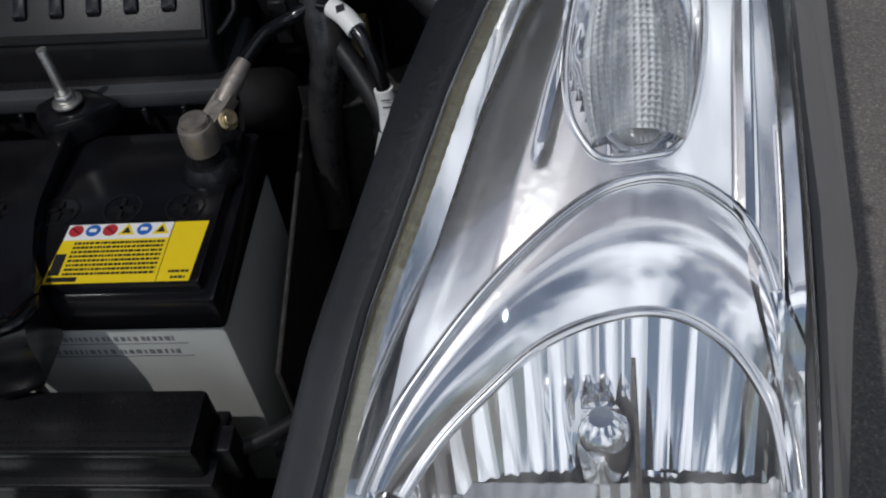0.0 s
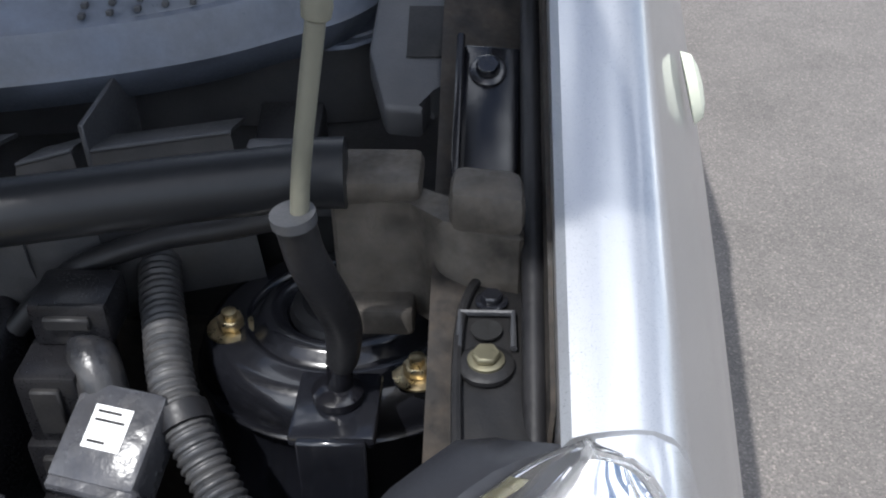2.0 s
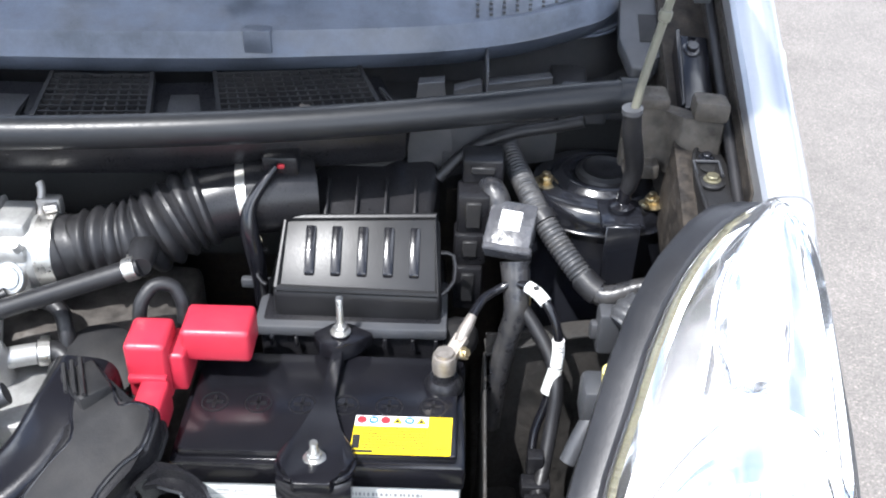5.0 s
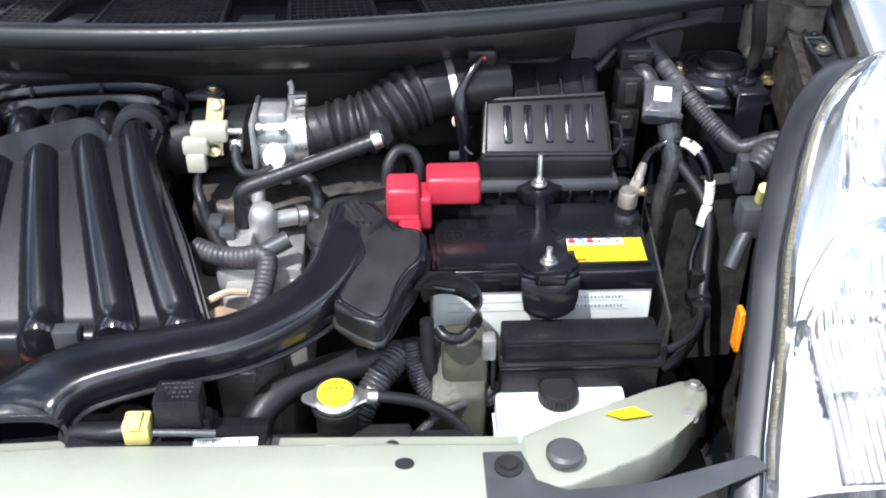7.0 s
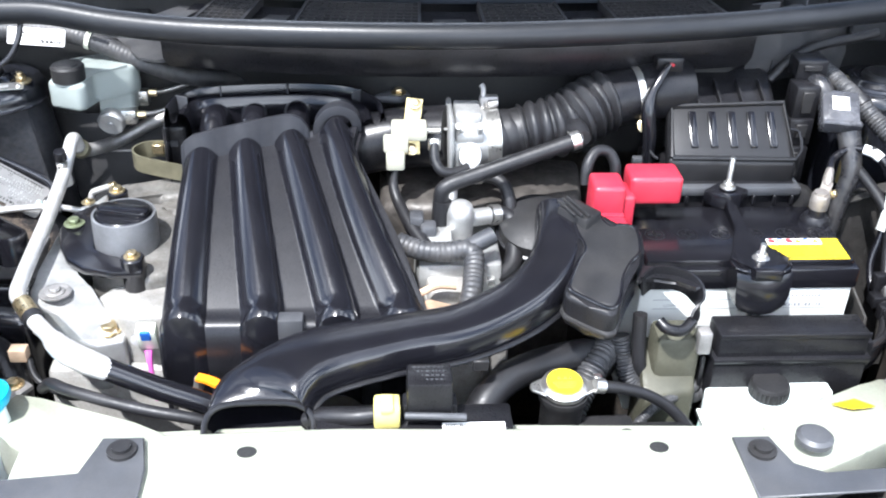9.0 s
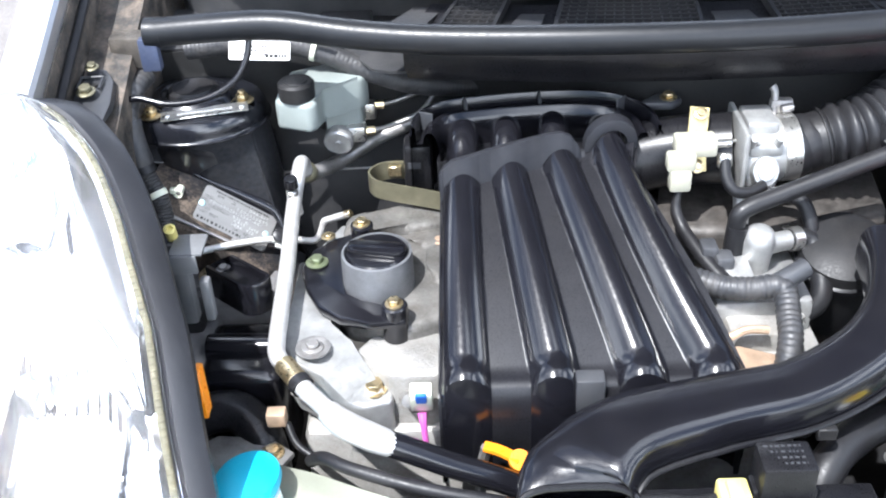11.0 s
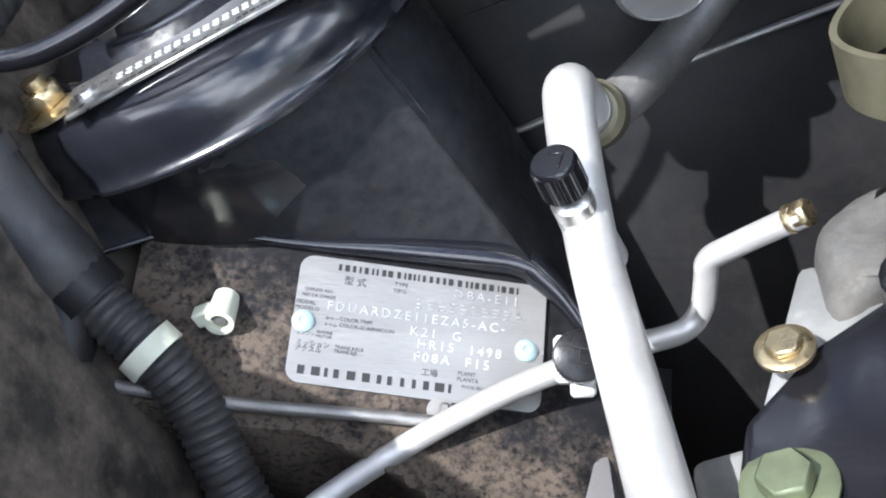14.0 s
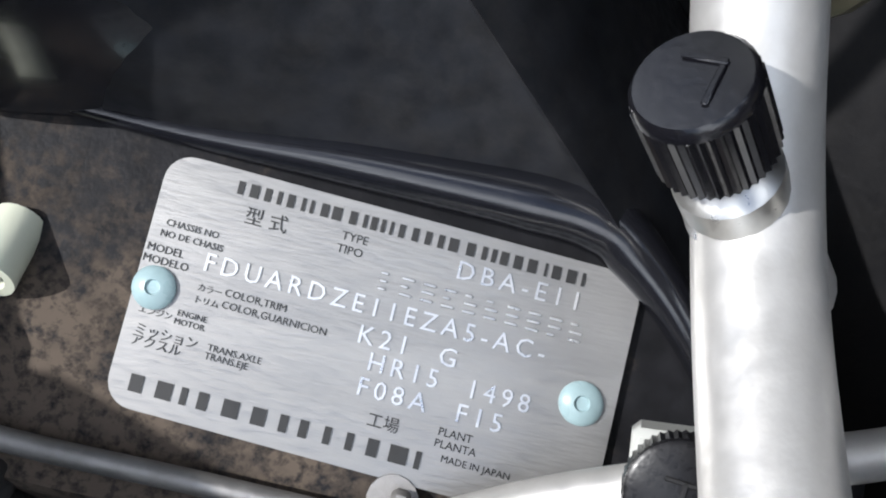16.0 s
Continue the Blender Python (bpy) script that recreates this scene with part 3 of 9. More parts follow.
def grille(x0, x1):
    bm = bmesh.new()
    n = round((x1 - x0) / 0.0098)
    for i in range(n + 1):
        x = x0 + (x1 - x0) * i / n
        loft(bm, [[deck(x + a, s, b) for a, b in ((-0.0009, -0.005), (0.0009, -0.005), (0.0009, 0.0), (-0.0009, 0.0))] for s in (0.006, 0.085)])
    for j in range(10):
        s = 0.006 + 0.0085 * j
        w = 0.0022 if j == 0 else 0.0008
        loft(bm, [[deck(x, s + a, b) for a, b in ((-w, -0.005), (w, -0.005), (w, 0.0012), (-w, 0.0012))] for x in (x0, (x0 + x1) / 2, x1)])
    for x in (x0, x1):
        loft(bm, [[deck(x + a, s, b) for a, b in ((-0.002, -0.008), (0.002, -0.008), (0.002, 0.002), (-0.002, 0.002))] for s in (0.004, 0.085)])
    part("intake_grille", bm, MATTE, sc, "dark grey plastic mesh grille")
    # black sheet under the mesh: the opening's shade is put into its colour
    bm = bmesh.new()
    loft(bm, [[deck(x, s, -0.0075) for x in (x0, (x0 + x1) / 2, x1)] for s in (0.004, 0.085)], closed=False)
    part("mesh_shade_sheet", bm, INK, sc, "flat black sheet for the shade behind the grille")


for x0, x1 in ((0.182, 0.230), (0.002, 0.064), (-0.206, -0.158), (0.388, 0.402), (-0.33, -0.275)):
    bm = bmesh.new()
    prism(bm, [(x0 + 0.004, 0.004), (x1 - 0.004, 0.004), (x1 - 0.010, 0.026), (x1 - 0.010, 0.085), (x0 + 0.010, 0.085), (x0 + 0.010, 0.026)], -0.010, 0.003, 0.0015, 2)
    for v in bm.verts:
        v.co = deck(v.co.x, v.co.y, v.co.z - 0.20 * v.co.y)
    part("step_block", bm, SCUT, sc)
    bm = bmesh.new()
    loft(bm, [[deck(x, 0.004 + a, b) for a, b in ((-0.0012, -0.004), (0.0012, -0.004), (0.0012, 0.0045), (-0.0012, 0.0045))] for x in (x0 + 0.008, x1 - 0.008)])
    part("edge_lip", bm, GREYPL, sc)
for a, b in ((0.238, 0.381), (0.073, 0.175), (-0.151, -0.005), (-0.268, -0.213)):
    grille(a, b)
for a, b in (((0.409, 0.733, 1.054), (0.433, 0.735, 1.056)), ((0.442, 0.738, 1.046), (0.467, 0.745, 1.050)), ((0.474, 0.750, 1.047), (0.536, 0.775, 1.044))):
    a, b = Vector(a), Vector(b)
    out = (b - a).normalized() * 0.009
    bm = bmesh.new()
    loft(bm, [[p + Vector((0, y, z)) + o * k for p, o in ((a, -out), (a.lerp(b, 0.5), out * 0), (b, out))] for y, z, k in ((0.03, -0.008, 0), (0.004, 0.0, 0), (0.0, -0.001, 0), (-0.012, -0.06, 1.0), (-0.004, -0.09, 1.0))], closed=False)
    part("step_block", bm, SCUT, sc, thick=0.002)
    bm = bmesh.new()
    tube(bm, [a, b], 0.0011, 8, 1)
    part("edge_lip", bm, GREYPL, sc)
bm = bmesh.new()
lathe(bm, [(0.0055, 0), (0.005, 0.005), (0.003, 0.007), (0, 0.0075)], axis(deck(0.3135, 0.005, -0.002), (0, -0.4, 1)), 16)
box(bm, (0.302, 0.704, 1.036), (0.313, 0.710, 1.043), 0.002)
part("push_clip", bm, CLIPB, sc, "faded brown plastic push clip")
for x in (0.473,):
    bm = bmesh.new()
    box(bm, (x - 0.0012, 0.748, 0.985), (x + 0.0012, 0.82, 1.062), 0.0006, 1)
    part("rib", bm, GREYPL, sc)
for x0, x1, y0 in ((-0.40, -0.34, 0.80), (-0.47, -0.42, 0.80)):
    bm = bmesh.new()
    box(bm, (x0, y0, 0.975), (x1, y0 + 0.05, 1.006), 0.002, 1)
    part("step_block", bm, SCUT, sc)

bm = bmesh.new()
prism(bm, [(0.541, 0.786), (0.563, 0.786), (0.575, 0.80), (0.575, 0.835), (0.538, 0.835)], 0.985, lambda x, y: 1.022 + 0.2 * (y - 0.786), 0.004, 2)
bk = part("mount_block", bm, MATTE, sc)
bm = bmesh.new()
box(bm, (0.545, 0.764, 1.0), (0.590, 0.775, 1.042), 0.003)
part("pale_bracket", bm, GREYPL, sc)

# upper cowl trim below the windscreen, blue-grey weathered
cw = thing("cowl_trim", (CX, 0.9, 1.0), "weathered grey plastic cowl trim below the windscreen", "cowl trim")
COWL = mat("weathered_grey_plastic", (0.065, 0.074, 0.093), 0.34, var=0.25, scale=22, dust=0.6, dustcol=(0.175, 0.205, 0.275), bump=0.1, bscale=500)


OUT_C = [(0, 0.746, 1.090), (0.155, 0.750, 1.091), (0.273, 0.762, 1.091), (0.394, 0.783, 1.090), (0.477, 0.812, 1.090), (0.53, 0.838, 1.094), (0.564, 0.861, 1.098), (0.60, 0.908, 1.110), (0.622, 0.95, 1.120), (0.640, 1.02, 1.140), (0.655, 1.12, 1.170)]
INN_C = [(0, 0.822, 1.112), (0.15, 0.828, 1.112), (0.26, 0.836, 1.113), (0.37, 0.846, 1.114), (0.45, 0.853, 1.115), (0.51, 0.860, 1.117), (0.555, 0.866, 1.120), (0.588, 0.885, 1.124), (0.604, 0.915, 1.130), (0.616, 0.98, 1.143), (0.626, 1.08, 1.170)]


def both_sides(half):
    """A curve from the middle plane outwards, run from one side of the car to the other."""
    p = spline(half, 6)
    return [Vector((CX - q.x, q.y, q.z)) for q in reversed(p[1:])] + [Vector((CX + q.x, q.y, q.z)) for q in p]


LIP, SILL = both_sides(OUT_C), both_sides(INN_C)


def cowl_section(o, i):
    e = Vector((i.x - o.x, i.y - o.y, 0)).normalized()
    d = i - o
    up = Vector((0, 0, 1))
    face = [o + e * a + up * b for a, b in ((0.036, -0.050), (0.018, -0.048), (0.011, -0.045), (-0.001, -0.028), (-0.003, -0.025), (-0.001, -0.022), (0.001, -0.005), (0.003, -0.001), (0.007, 0.0))]
    top = [o + d * f + up * b for f, b in ((0.18, -0.001), (0.45, 0.000), (0.56, 0.001), (0.62, 0.0045), (0.8, 0.004), (0.95, 0.001), (1.0, -0.004))]
    return face + top


bm = bmesh.new()
loft(bm, [cowl_section(o, i) for o, i in zip(LIP, SILL)], closed=False)
trim = part("trim_panel", bm, COWL, cw, thick=0.0025)
for k in range(10):
    x = 0.4625 + 0.0128 * k
    n = min(range(len(LIP)), key=lambda q: abs(LIP[q].x - x))
    o, i = LIP[n], SILL[n]
    L = 0.027 - 0.0022 * k
    f0 = 0.16
    y0 = float(np.interp(x, [q.x for q in LIP], [q.y for q in LIP])) + 0.006
    for j in range(4):
        bm = bmesh.new()
        ya = y0 + L * j / 4
        zc = o.z + (i.z - o.z) * (ya + L / 8 - o.y) / (i.y - o.y)
        box(bm, (x - 0.0015, ya, zc - 0.003), (x + 0.0015, ya + L / 4 * 0.60, zc - 0.0005), 0.0002, 1)
        part("vent_slot", bm, GREYPL, trim)
bm = bmesh.new()
box(bm, (0.247, 0.7535, 1.070), (0.273, 0.768, 1.0925), 0.002, 2)
part("trim_clip", bm, COWL, cw)
bm = bmesh.new()
loft(bm, [[o.lerp(i, 0.95) + Vector((0, 0.01, z - o.z)) for z in (0.975, 1.0, 1.03, 1.065)] + [o.lerp(i, 0.96) + Vector((0, 0.01, 0.0))] for o, i in zip(LIP[6:-8], SILL[6:-8])], closed=False)
part("tray_back", bm, SCUT, sc, thick=0.003)

# windscreen, and the top of the dashboard behind it
ws = thing("windscreen", (CX, 1.2, 1.06), "raked glass windscreen with a black border above the cowl", "windscreen")


def screen_at(n, v, h=0.0):
    p = SILL[n]
    q = Vector((CX + (p.x - CX) * (1 - 0.14 * v), p.y + 0.86 * v - 0.10 * v * abs(p.x - CX), p.z - 0.003 + 0.47 * v))
    return q + Vector((0, -0.48, 0.88)) * h


def screen(u, v, h=0.0):
    x = u * (len(SILL) - 1)
    n = min(int(x), len(SILL) - 2)
    return screen_at(n, v, h).lerp(screen_at(n + 1, v, h), x - n)


bm = bmesh.new()
loft(bm, [[screen_at(n, v / 12) for n in range(len(SILL))] for v in range(13)], closed=False)
WSG = clear("green_tinted_glass", (0.72, 0.79, 0.79), 0.0, 1.40)
ob = part("glass", bm, WSG, ws, thick=0.005)
ob.visible_shadow = False
bm = bmesh.new()
loft(bm, [[screen_at(n, (0.030 - 0.014 * abs(2 * n / (len(SILL) - 1) - 1)) * v / 3, 0.0012) for n in range(len(SILL))] for v in range(4)], closed=False)
part("black_border", bm, GLOSS, ws, thick=0.0008)
db = thing("dashboard", (CX, 1.2, 1.0), "pale grey moulded dashboard top behind the windscreen", "dashboard")
DASH = mat("pale_grey_dashboard", (0.12, 0.128, 0.122), 0.6, var=0.08, scale=8, dust=0.1, bump=0.15, bscale=500)
bm = bmesh.new()
loft(bm, [[screen_at(n, 0.03 + 0.9 * v / 8) + Vector((0, 0, -0.02 - 0.30 * v / 8)) for n in range(len(SILL))] for v in range(9)], closed=False)
part("dashboard_top", bm, DASH, db, thick=0.004)

# cross bar in front of the scuttle
br = thing("scuttle_bar", (CX, 0.64, 1.03), "black painted tubular bar in front of the scuttle", "bar")
bm = bmesh.new()
bar = [(-0.551, 0.699, 1.047), (-0.48, 0.694, 1.052), (-0.42, 0.688, 1.054), (-0.34, 0.672, 1.047), (-0.25, 0.655, 1.045), (-0.10, 0.634, 1.048), (0.05, 0.628, 1.050), (0.20, 0.638, 1.052), (0.33, 0.657, 1.053), (0.45, 0.680, 1.056), (0.53, 0.695, 1.060), (0.60, 0.704, 1.064)]
tube(bm, bar, 0.0145, 32, 16)
BARM = mat("satin_black_bar", (0.010, 0.011, 0.013), 0.36, spec=0.3, var=0.12, scale=14, dust=0.02, bump=0.0)
part("bar_tube", bm, BARM, br)
for p, d in ((bar[0], -1), (bar[-1], 1)):
    bm = bmesh.new()
    tube(bm, [(p[0] - 0.012 * d, p[1], p[2]), (p[0] + 0.004 * d, p[1] + 0.001, p[2])], 0.0155, 20, 1)
    part("end_collar", bm, BARM, br, "worn grey collar at the end of the bar")


# ---- headlights ----
def lens_z(u, y):
    """Height of the lens across from the inner edge (0) to the outer (1)."""
    return edge_z(y) - 0.014 * u * (0.3 + 0.7 * min(1.0, max(0.0, (0.5735 - y) / 0.06))) + 0.034 * math.sin(math.pi * min(1, max(0, u))) ** 0.7 * min(1.0, max(0.0, (0.592 - y) / 0.125))


def lens_pt(u, y, drop=0.0, side=1):
    x = lens_in(y) + (lens_out(y) - lens_in(y)) * u
    return mir((x, y, lens_z(u, y) - drop), side)


def lamp_plane(x, y, h=0.0):
    """A point of the reflector's face, h above it."""
    return Vector((x, y, 1.047 - 0.62 * (0.577 - y) + h))


OVAL = [(0.6827, 0.5371), (0.6737, 0.5364), (0.6622, 0.5287), (0.6529, 0.5128), (0.6458, 0.4913), (0.6422, 0.4702), (0.643, 0.4533), (0.6482, 0.4421), (0.6566, 0.4350), (0.6746, 0.4355), (0.6852, 0.4381), (0.692, 0.4489), (0.6971, 0.4674), (0.6993, 0.4901), (0.6972, 0.5136), (0.6914, 0.5318)]
BROW = [(0.5565, 0.3191), (0.5702, 0.3455), (0.5887, 0.3684), (0.6051, 0.3857), (0.6215, 0.4002), (0.6402, 0.4136), (0.6564, 0.4221), (0.6724, 0.4255), (0.6858, 0.4247), (0.6967, 0.4208), (0.7093, 0.4115), (0.7171, 0.3988), (0.7215, 0.3853)]
RING = [(0.5722, 0.3231), (0.5815, 0.3350), (0.5920, 0.3460), (0.6084, 0.3595), (0.6248, 0.3719), (0.6411, 0.3795), (0.6572, 0.3838), (0.6730, 0.3853), (0.6885, 0.3821), (0.7033, 0.3728), (0.7134, 0.3604), (0.7189, 0.3473), (0.7220, 0.3254)]


def headlight(side):
    h = thing("headlight", mir((0.63, 0.3, 0.7), side), "clear-lensed headlight with chrome reflectors and a black rubber seal", "headlight", "headlights")
    ys = [0.04 + 0.5335 * (1 - (1 - i / 40) ** 1.5) for i in range(41)]
    S = lambda v: mir(v, side)
    bm = bmesh.new()
    loft(bm, [[lens_pt(k / 20, y, 0, side) for k in range(21)] for y in ys], closed=False)
    ob = part("lens", bm, GLASS, h, "clear polycarbonate lens", thick=0.002)
    ob.visible_shadow = False
    # mirror-bright panels between lens edge, lamp opening and brow
    bm = bmesh.new()
    rows = []
    for i in range(91):
        y = 0.5675 - (0.5675 - 0.20) * i / 90
        x0, x1 = lens_in(y) + 0.006, lens_out(y) - 0.006
        row = []
        for k in range(101):
            x = x0 + (x1 - x0) * k / 100
            d = -0.012
            ex, ey = (x - 0.6707) / 0.0275, (y - 0.486) / 0.049
            q = ex * ex + ey * ey
            if q < 1:
                d -= 0.020 * (1 - q) ** 0.5
            yb = float(np.interp(x, [p[0] for p in BROW], [p[1] for p in BROW]))
            if y < yb:
                d -= min(0.018, (yb - y) * 1.2)
            wide = min(1.0, max(0.0, (x1 - x0 - 0.03) / 0.07))
            d += wide * (0.013 * max(0, 1 - k / 6) + 0.006 * max(0, 1 - (100 - k) / 5))
            d += wide * 0.0022 * max(0, 1 - abs(k - 86) / 3) - 0.0020 * max(0, 1 - abs(k - 30) / 3) * (1 if y > 0.44 else 0)
            d += 0.010 * math.cos((k / 100 - 0.55) * 3.0) - 0.02 * max(0, 0.25 - k / 100)
            row.append(S(lamp_plane(x, y, d)))
        rows.append(row)
    loft(bm, rows, closed=False)
    # the main lamp's bowl lies below its ring: the panel is open there
    ring_x, ring_y = [p[0] for p in RING], [p[1] for p in RING]
    gone = []
    for f in bm.faces:
        c = f.calc_center_median()
        x = c.x if side > 0 else 2 * CX - c.x
        if ring_x[0] < x < ring_x[-1] and 0.258 < c.y < float(np.interp(x, ring_x, ring_y)) - 0.003:
            gone.append(f)
    bmesh.ops.delete(bm, geom=gone, context="FACES")
    part("reflector", bm, CHROME, h, "mirror-bright reflector")
    # oval side lamp: bezel and prismatic lens
    bm = bmesh.new()
    tube(bm, [S(lamp_plane(x, y, -0.002)) for x, y in OVAL[-1:] + OVAL + OVAL[:2]], 0.0018, 10, 5)
    part("lamp_bezel", bm, CHROME, h)
    bm = bmesh.new()
    cols, lines = 15, 24
    face = lambda a, b, d: S(lamp_plane(0.6705 + 0.0015 * b + (0.0232 * (1 - 0.20 * (2 * b - 1) ** 2) - 0.002 * b) * (2 * a - 1), 0.4385 + 0.0565 * b, 0.001 + 0.008 * (1 - (2 * a - 1) ** 2) + d))
    for i in range(cols):
        for j in range(lines):
            q = [bm.verts.new(face((i + a) / cols, (j + b) / lines, 0)) for a, b in ((0, 0), (1, 0), (1, 1), (0, 1))]
            c = bm.verts.new(face((i + 0.5) / cols, (j + 0.5) / lines, 0.0013))
            for k in range(4):
                bm.faces.new((q[k], q[(k + 1) % 4], c))
    part("prism_lens", bm, PRISM, h, "clear prismatic side lamp lens", angle=5)
    # brow over the main lamp
    bm = bmesh.new()
    tube(bm, [S(lamp_plane(x, y, 0.002)) for x, y in BROW], 0.0024, 10, 5)
    part("brow_edge", bm, CHROME, h)
    bm = bmesh.new()
    A, B = spline([lamp_plane(x, y, 0.0) for x, y in BROW], 5), spline([lamp_plane(x, y, -0.012) for x, y in RING], 5)
    loft(bm, [[S(A[k].lerp(B[k], t) + Vector((0, 0, 0.006 * math.sin(math.pi * t)))) for k in range(len(A))] for t in (0, 0.2, 0.4, 0.6, 0.8, 1.0)], closed=False)
    part("brow_panel", bm, CHROME, h, "smooth chrome panel over the main lamp")
    bm = bmesh.new()
    tube(bm, [S(lamp_plane(x, y, -0.010)) for x, y in RING], 0.0022, 10, 5)
    part("lamp_ring", bm, CHROME, h)
    # fluted main reflector and bulb shield
    bm = bmesh.new()
    fine = spline([lamp_plane(x, y, -0.012) for x, y in RING], 20)
    cols = len(fine)
    for t0, t1, lift in ((0.0, 0.34, 0.0), (0.34, 0.62, 0.004), (0.62, 1.0, 0.009)):
        rows = []
        for q in range(7):
            t = t0 + (t1 - t0) * q / 6
            row = []
            for k, p in enumerate(fine):
                u = k / (cols - 1)
                foot = Vector((0.575 + 0.155 * u, 0.262, 0.842))
                flute = 0.0010 * abs(math.sin(math.pi * u * 19 + (0.8 if t0 else 0)))
                row.append(S(p.lerp(foot, t) + Vector((0, 0, -0.030 * math.sin(math.pi * t) + flute + lift * (t - t0) / (t1 - t0)))))
            rows.append(row)
        loft(bm, rows, closed=False)
    part("main_reflector", bm, CHROME, h, "faceted chrome bowl", angle=5)
    bm = bmesh.new()
    lathe(bm, [(0.012, -0.03), (0.0125, -0.010), (0.010, -0.002), (0.005, 0.002), (0, 0.002)], Matrix.Translation(S(Vector((0.652, 0.345, 0.902)))), 20)
    part("bulb_shield", bm, CHROME, h, "satin metal bulb shield")
    # ribbed lower band, housing, seal
    bm = bmesh.new()
    loft(bm, [[S(Vector((0.575 + 0.004 * k, y, 0.868 - 0.5 * (0.33 - y) - (0.0015 if k % 2 else 0)))) for k in range(40)] for y in (0.335, 0.28, 0.20)], closed=False)
    part("ribbed_band", bm, PRISM, h, "ribbed clear band", angle=5)
    bm = bmesh.new()
    loft(bm, [[S(lamp_plane(lens_in(y) + 0.003 + 0.0065 * t, y, -0.003 - 0.002 * t) + Vector((0, 0, 0.0009 if k % 2 else 0))) for t in (0, 0.5, 1)] for k, y in enumerate([0.20 + 0.0025 * i for i in range(146)])], closed=False)
    part("ribbed_edge", bm, RIBY, h, "yellowed ribbed lens edge", angle=5)
    bm = bmesh.new()
    loft(bm, [[lens_pt(0.0, y, 0.002, side), lens_pt(0.0, y, 0.0, side) + Vector((0, 0, -0.14)), lens_pt(0.5, y, 0.2, side), lens_pt(1.0, y, 0.10, side), lens_pt(1.0, y, 0.002, side)] for y in ys], closed=False)
    part("housing", bm, MATTE, h, "black plastic lamp housing")
    bm = bmesh.new()
    ins = []
    for y in ys:
        p = lens_pt(0, y, 0.003, side)
        t = (lens_pt(0, y + 0.003, 0, side) - lens_pt(0, y - 0.003, 0, side)).normalized()
        o = Vector((t.y, -t.x, 0)).normalized() * (-1 if side > 0 else 1)
        w = (0.026 + 0.006 * max(0, (y - 0.40) / 0.18)) * min(1.0, 0.10 + max(0.0, 0.574 - y) / 0.010)
        p = p - Vector((0, 0, 0.004 * max(0, 1 - (0.5765 - y) / 0.016)))
        ins.append([p, p + o * w * 0.15 + Vector((0, 0, 0.004)), p + o * w * 0.6 + Vector((0, 0, 0.003)), p + o * w * 0.92 + Vector((0, 0, -0.003)), p + o * w + Vector((0, 0, -0.012)), p + o * w * 0.9 + Vector((0, 0, -0.05))])
    loft(bm, ins, closed=False)
    part("rubber_seal", bm, STRIP, h, "dark grey rubber seal", thick=0.002)
    return h


PRISM = mat("prismatic_clear_plastic", (0.50, 0.51, 0.51), 0.10, metal=0.85, var=0.05, bump=0.0)
RIBY = mat("yellowed_clear_plastic", (0.075, 0.07, 0.042), 0.22, metal=0.45, var=0.1, bump=0.0)
for s in (1, -1):
    headlight(s)

# ---- battery ----
bat = thing("battery", (0.34, 0.506, 0.67), "black-lidded white car battery with a yellow warning label", "battery")
bm = bmesh.new()
box(bm, (0.224, 0.446, 0.67), (0.456, 0.570, 0.842), 0.004)
part("case", bm, WHITEPL, bat, "translucent white battery case")
bm = bmesh.new()
box(bm, (0.222, 0.443, 0.836), (0.459, 0.573, 0.862), 0.004)
box(bm, (0.229, 0.449, 0.858), (0.452, 0.567, 0.870), 0.003)
part("lid", bm, GLOSS, bat, "glossy black lid")
for k in range(6):
    bm = bmesh.new()
    m = Matrix.Translation((0.249 + 0.0365 * k, 0.503, 0.870))
    lathe(bm, [(0.0115, -0.001), (0.0115, 0.0006), (0.0102, 0.0006), (0.0102, -0.0004), (0, -0.0004)], m, 24)
    box(bm, (-0.007, -0.0012, -0.001), (0.007, 0.0012, 0.0012), 0, m=m)
    box(bm, (-0.0012, -0.007, -0.001), (0.0012, 0.007, 0.0012), 0, m=m)
    part("cell_plug", bm, BLACK, bat)

# ---- engine cover ----
ec = thing("engine_cover", (-0.14, 0.5, 0.76), "black ribbed plastic intake manifold cover over the engine", "engine cover")
RUN = [np.polyfit([0.60, 0.52, 0.46, 0.398], xs, 2) for xs in ((-0.245, -0.247, -0.248, -0.247), (-0.200, -0.189, -0.176, -0.167), (-0.150, -0.1275, -0.108, -0.090), (-0.0985, -0.074, -0.0515, -0.023))]


def ridge(x, y):
    """Height of the rounded runners at x, y, from 0 to 1."""
    h = 0.0
    for q in RUN:
        d = abs(x - float(np.polyval(q, y))) / (0.0225 - 0.022 * (y - 0.40))
        if d < 1:
            h = max(h, (1 - d * d) ** 0.9)
    return h


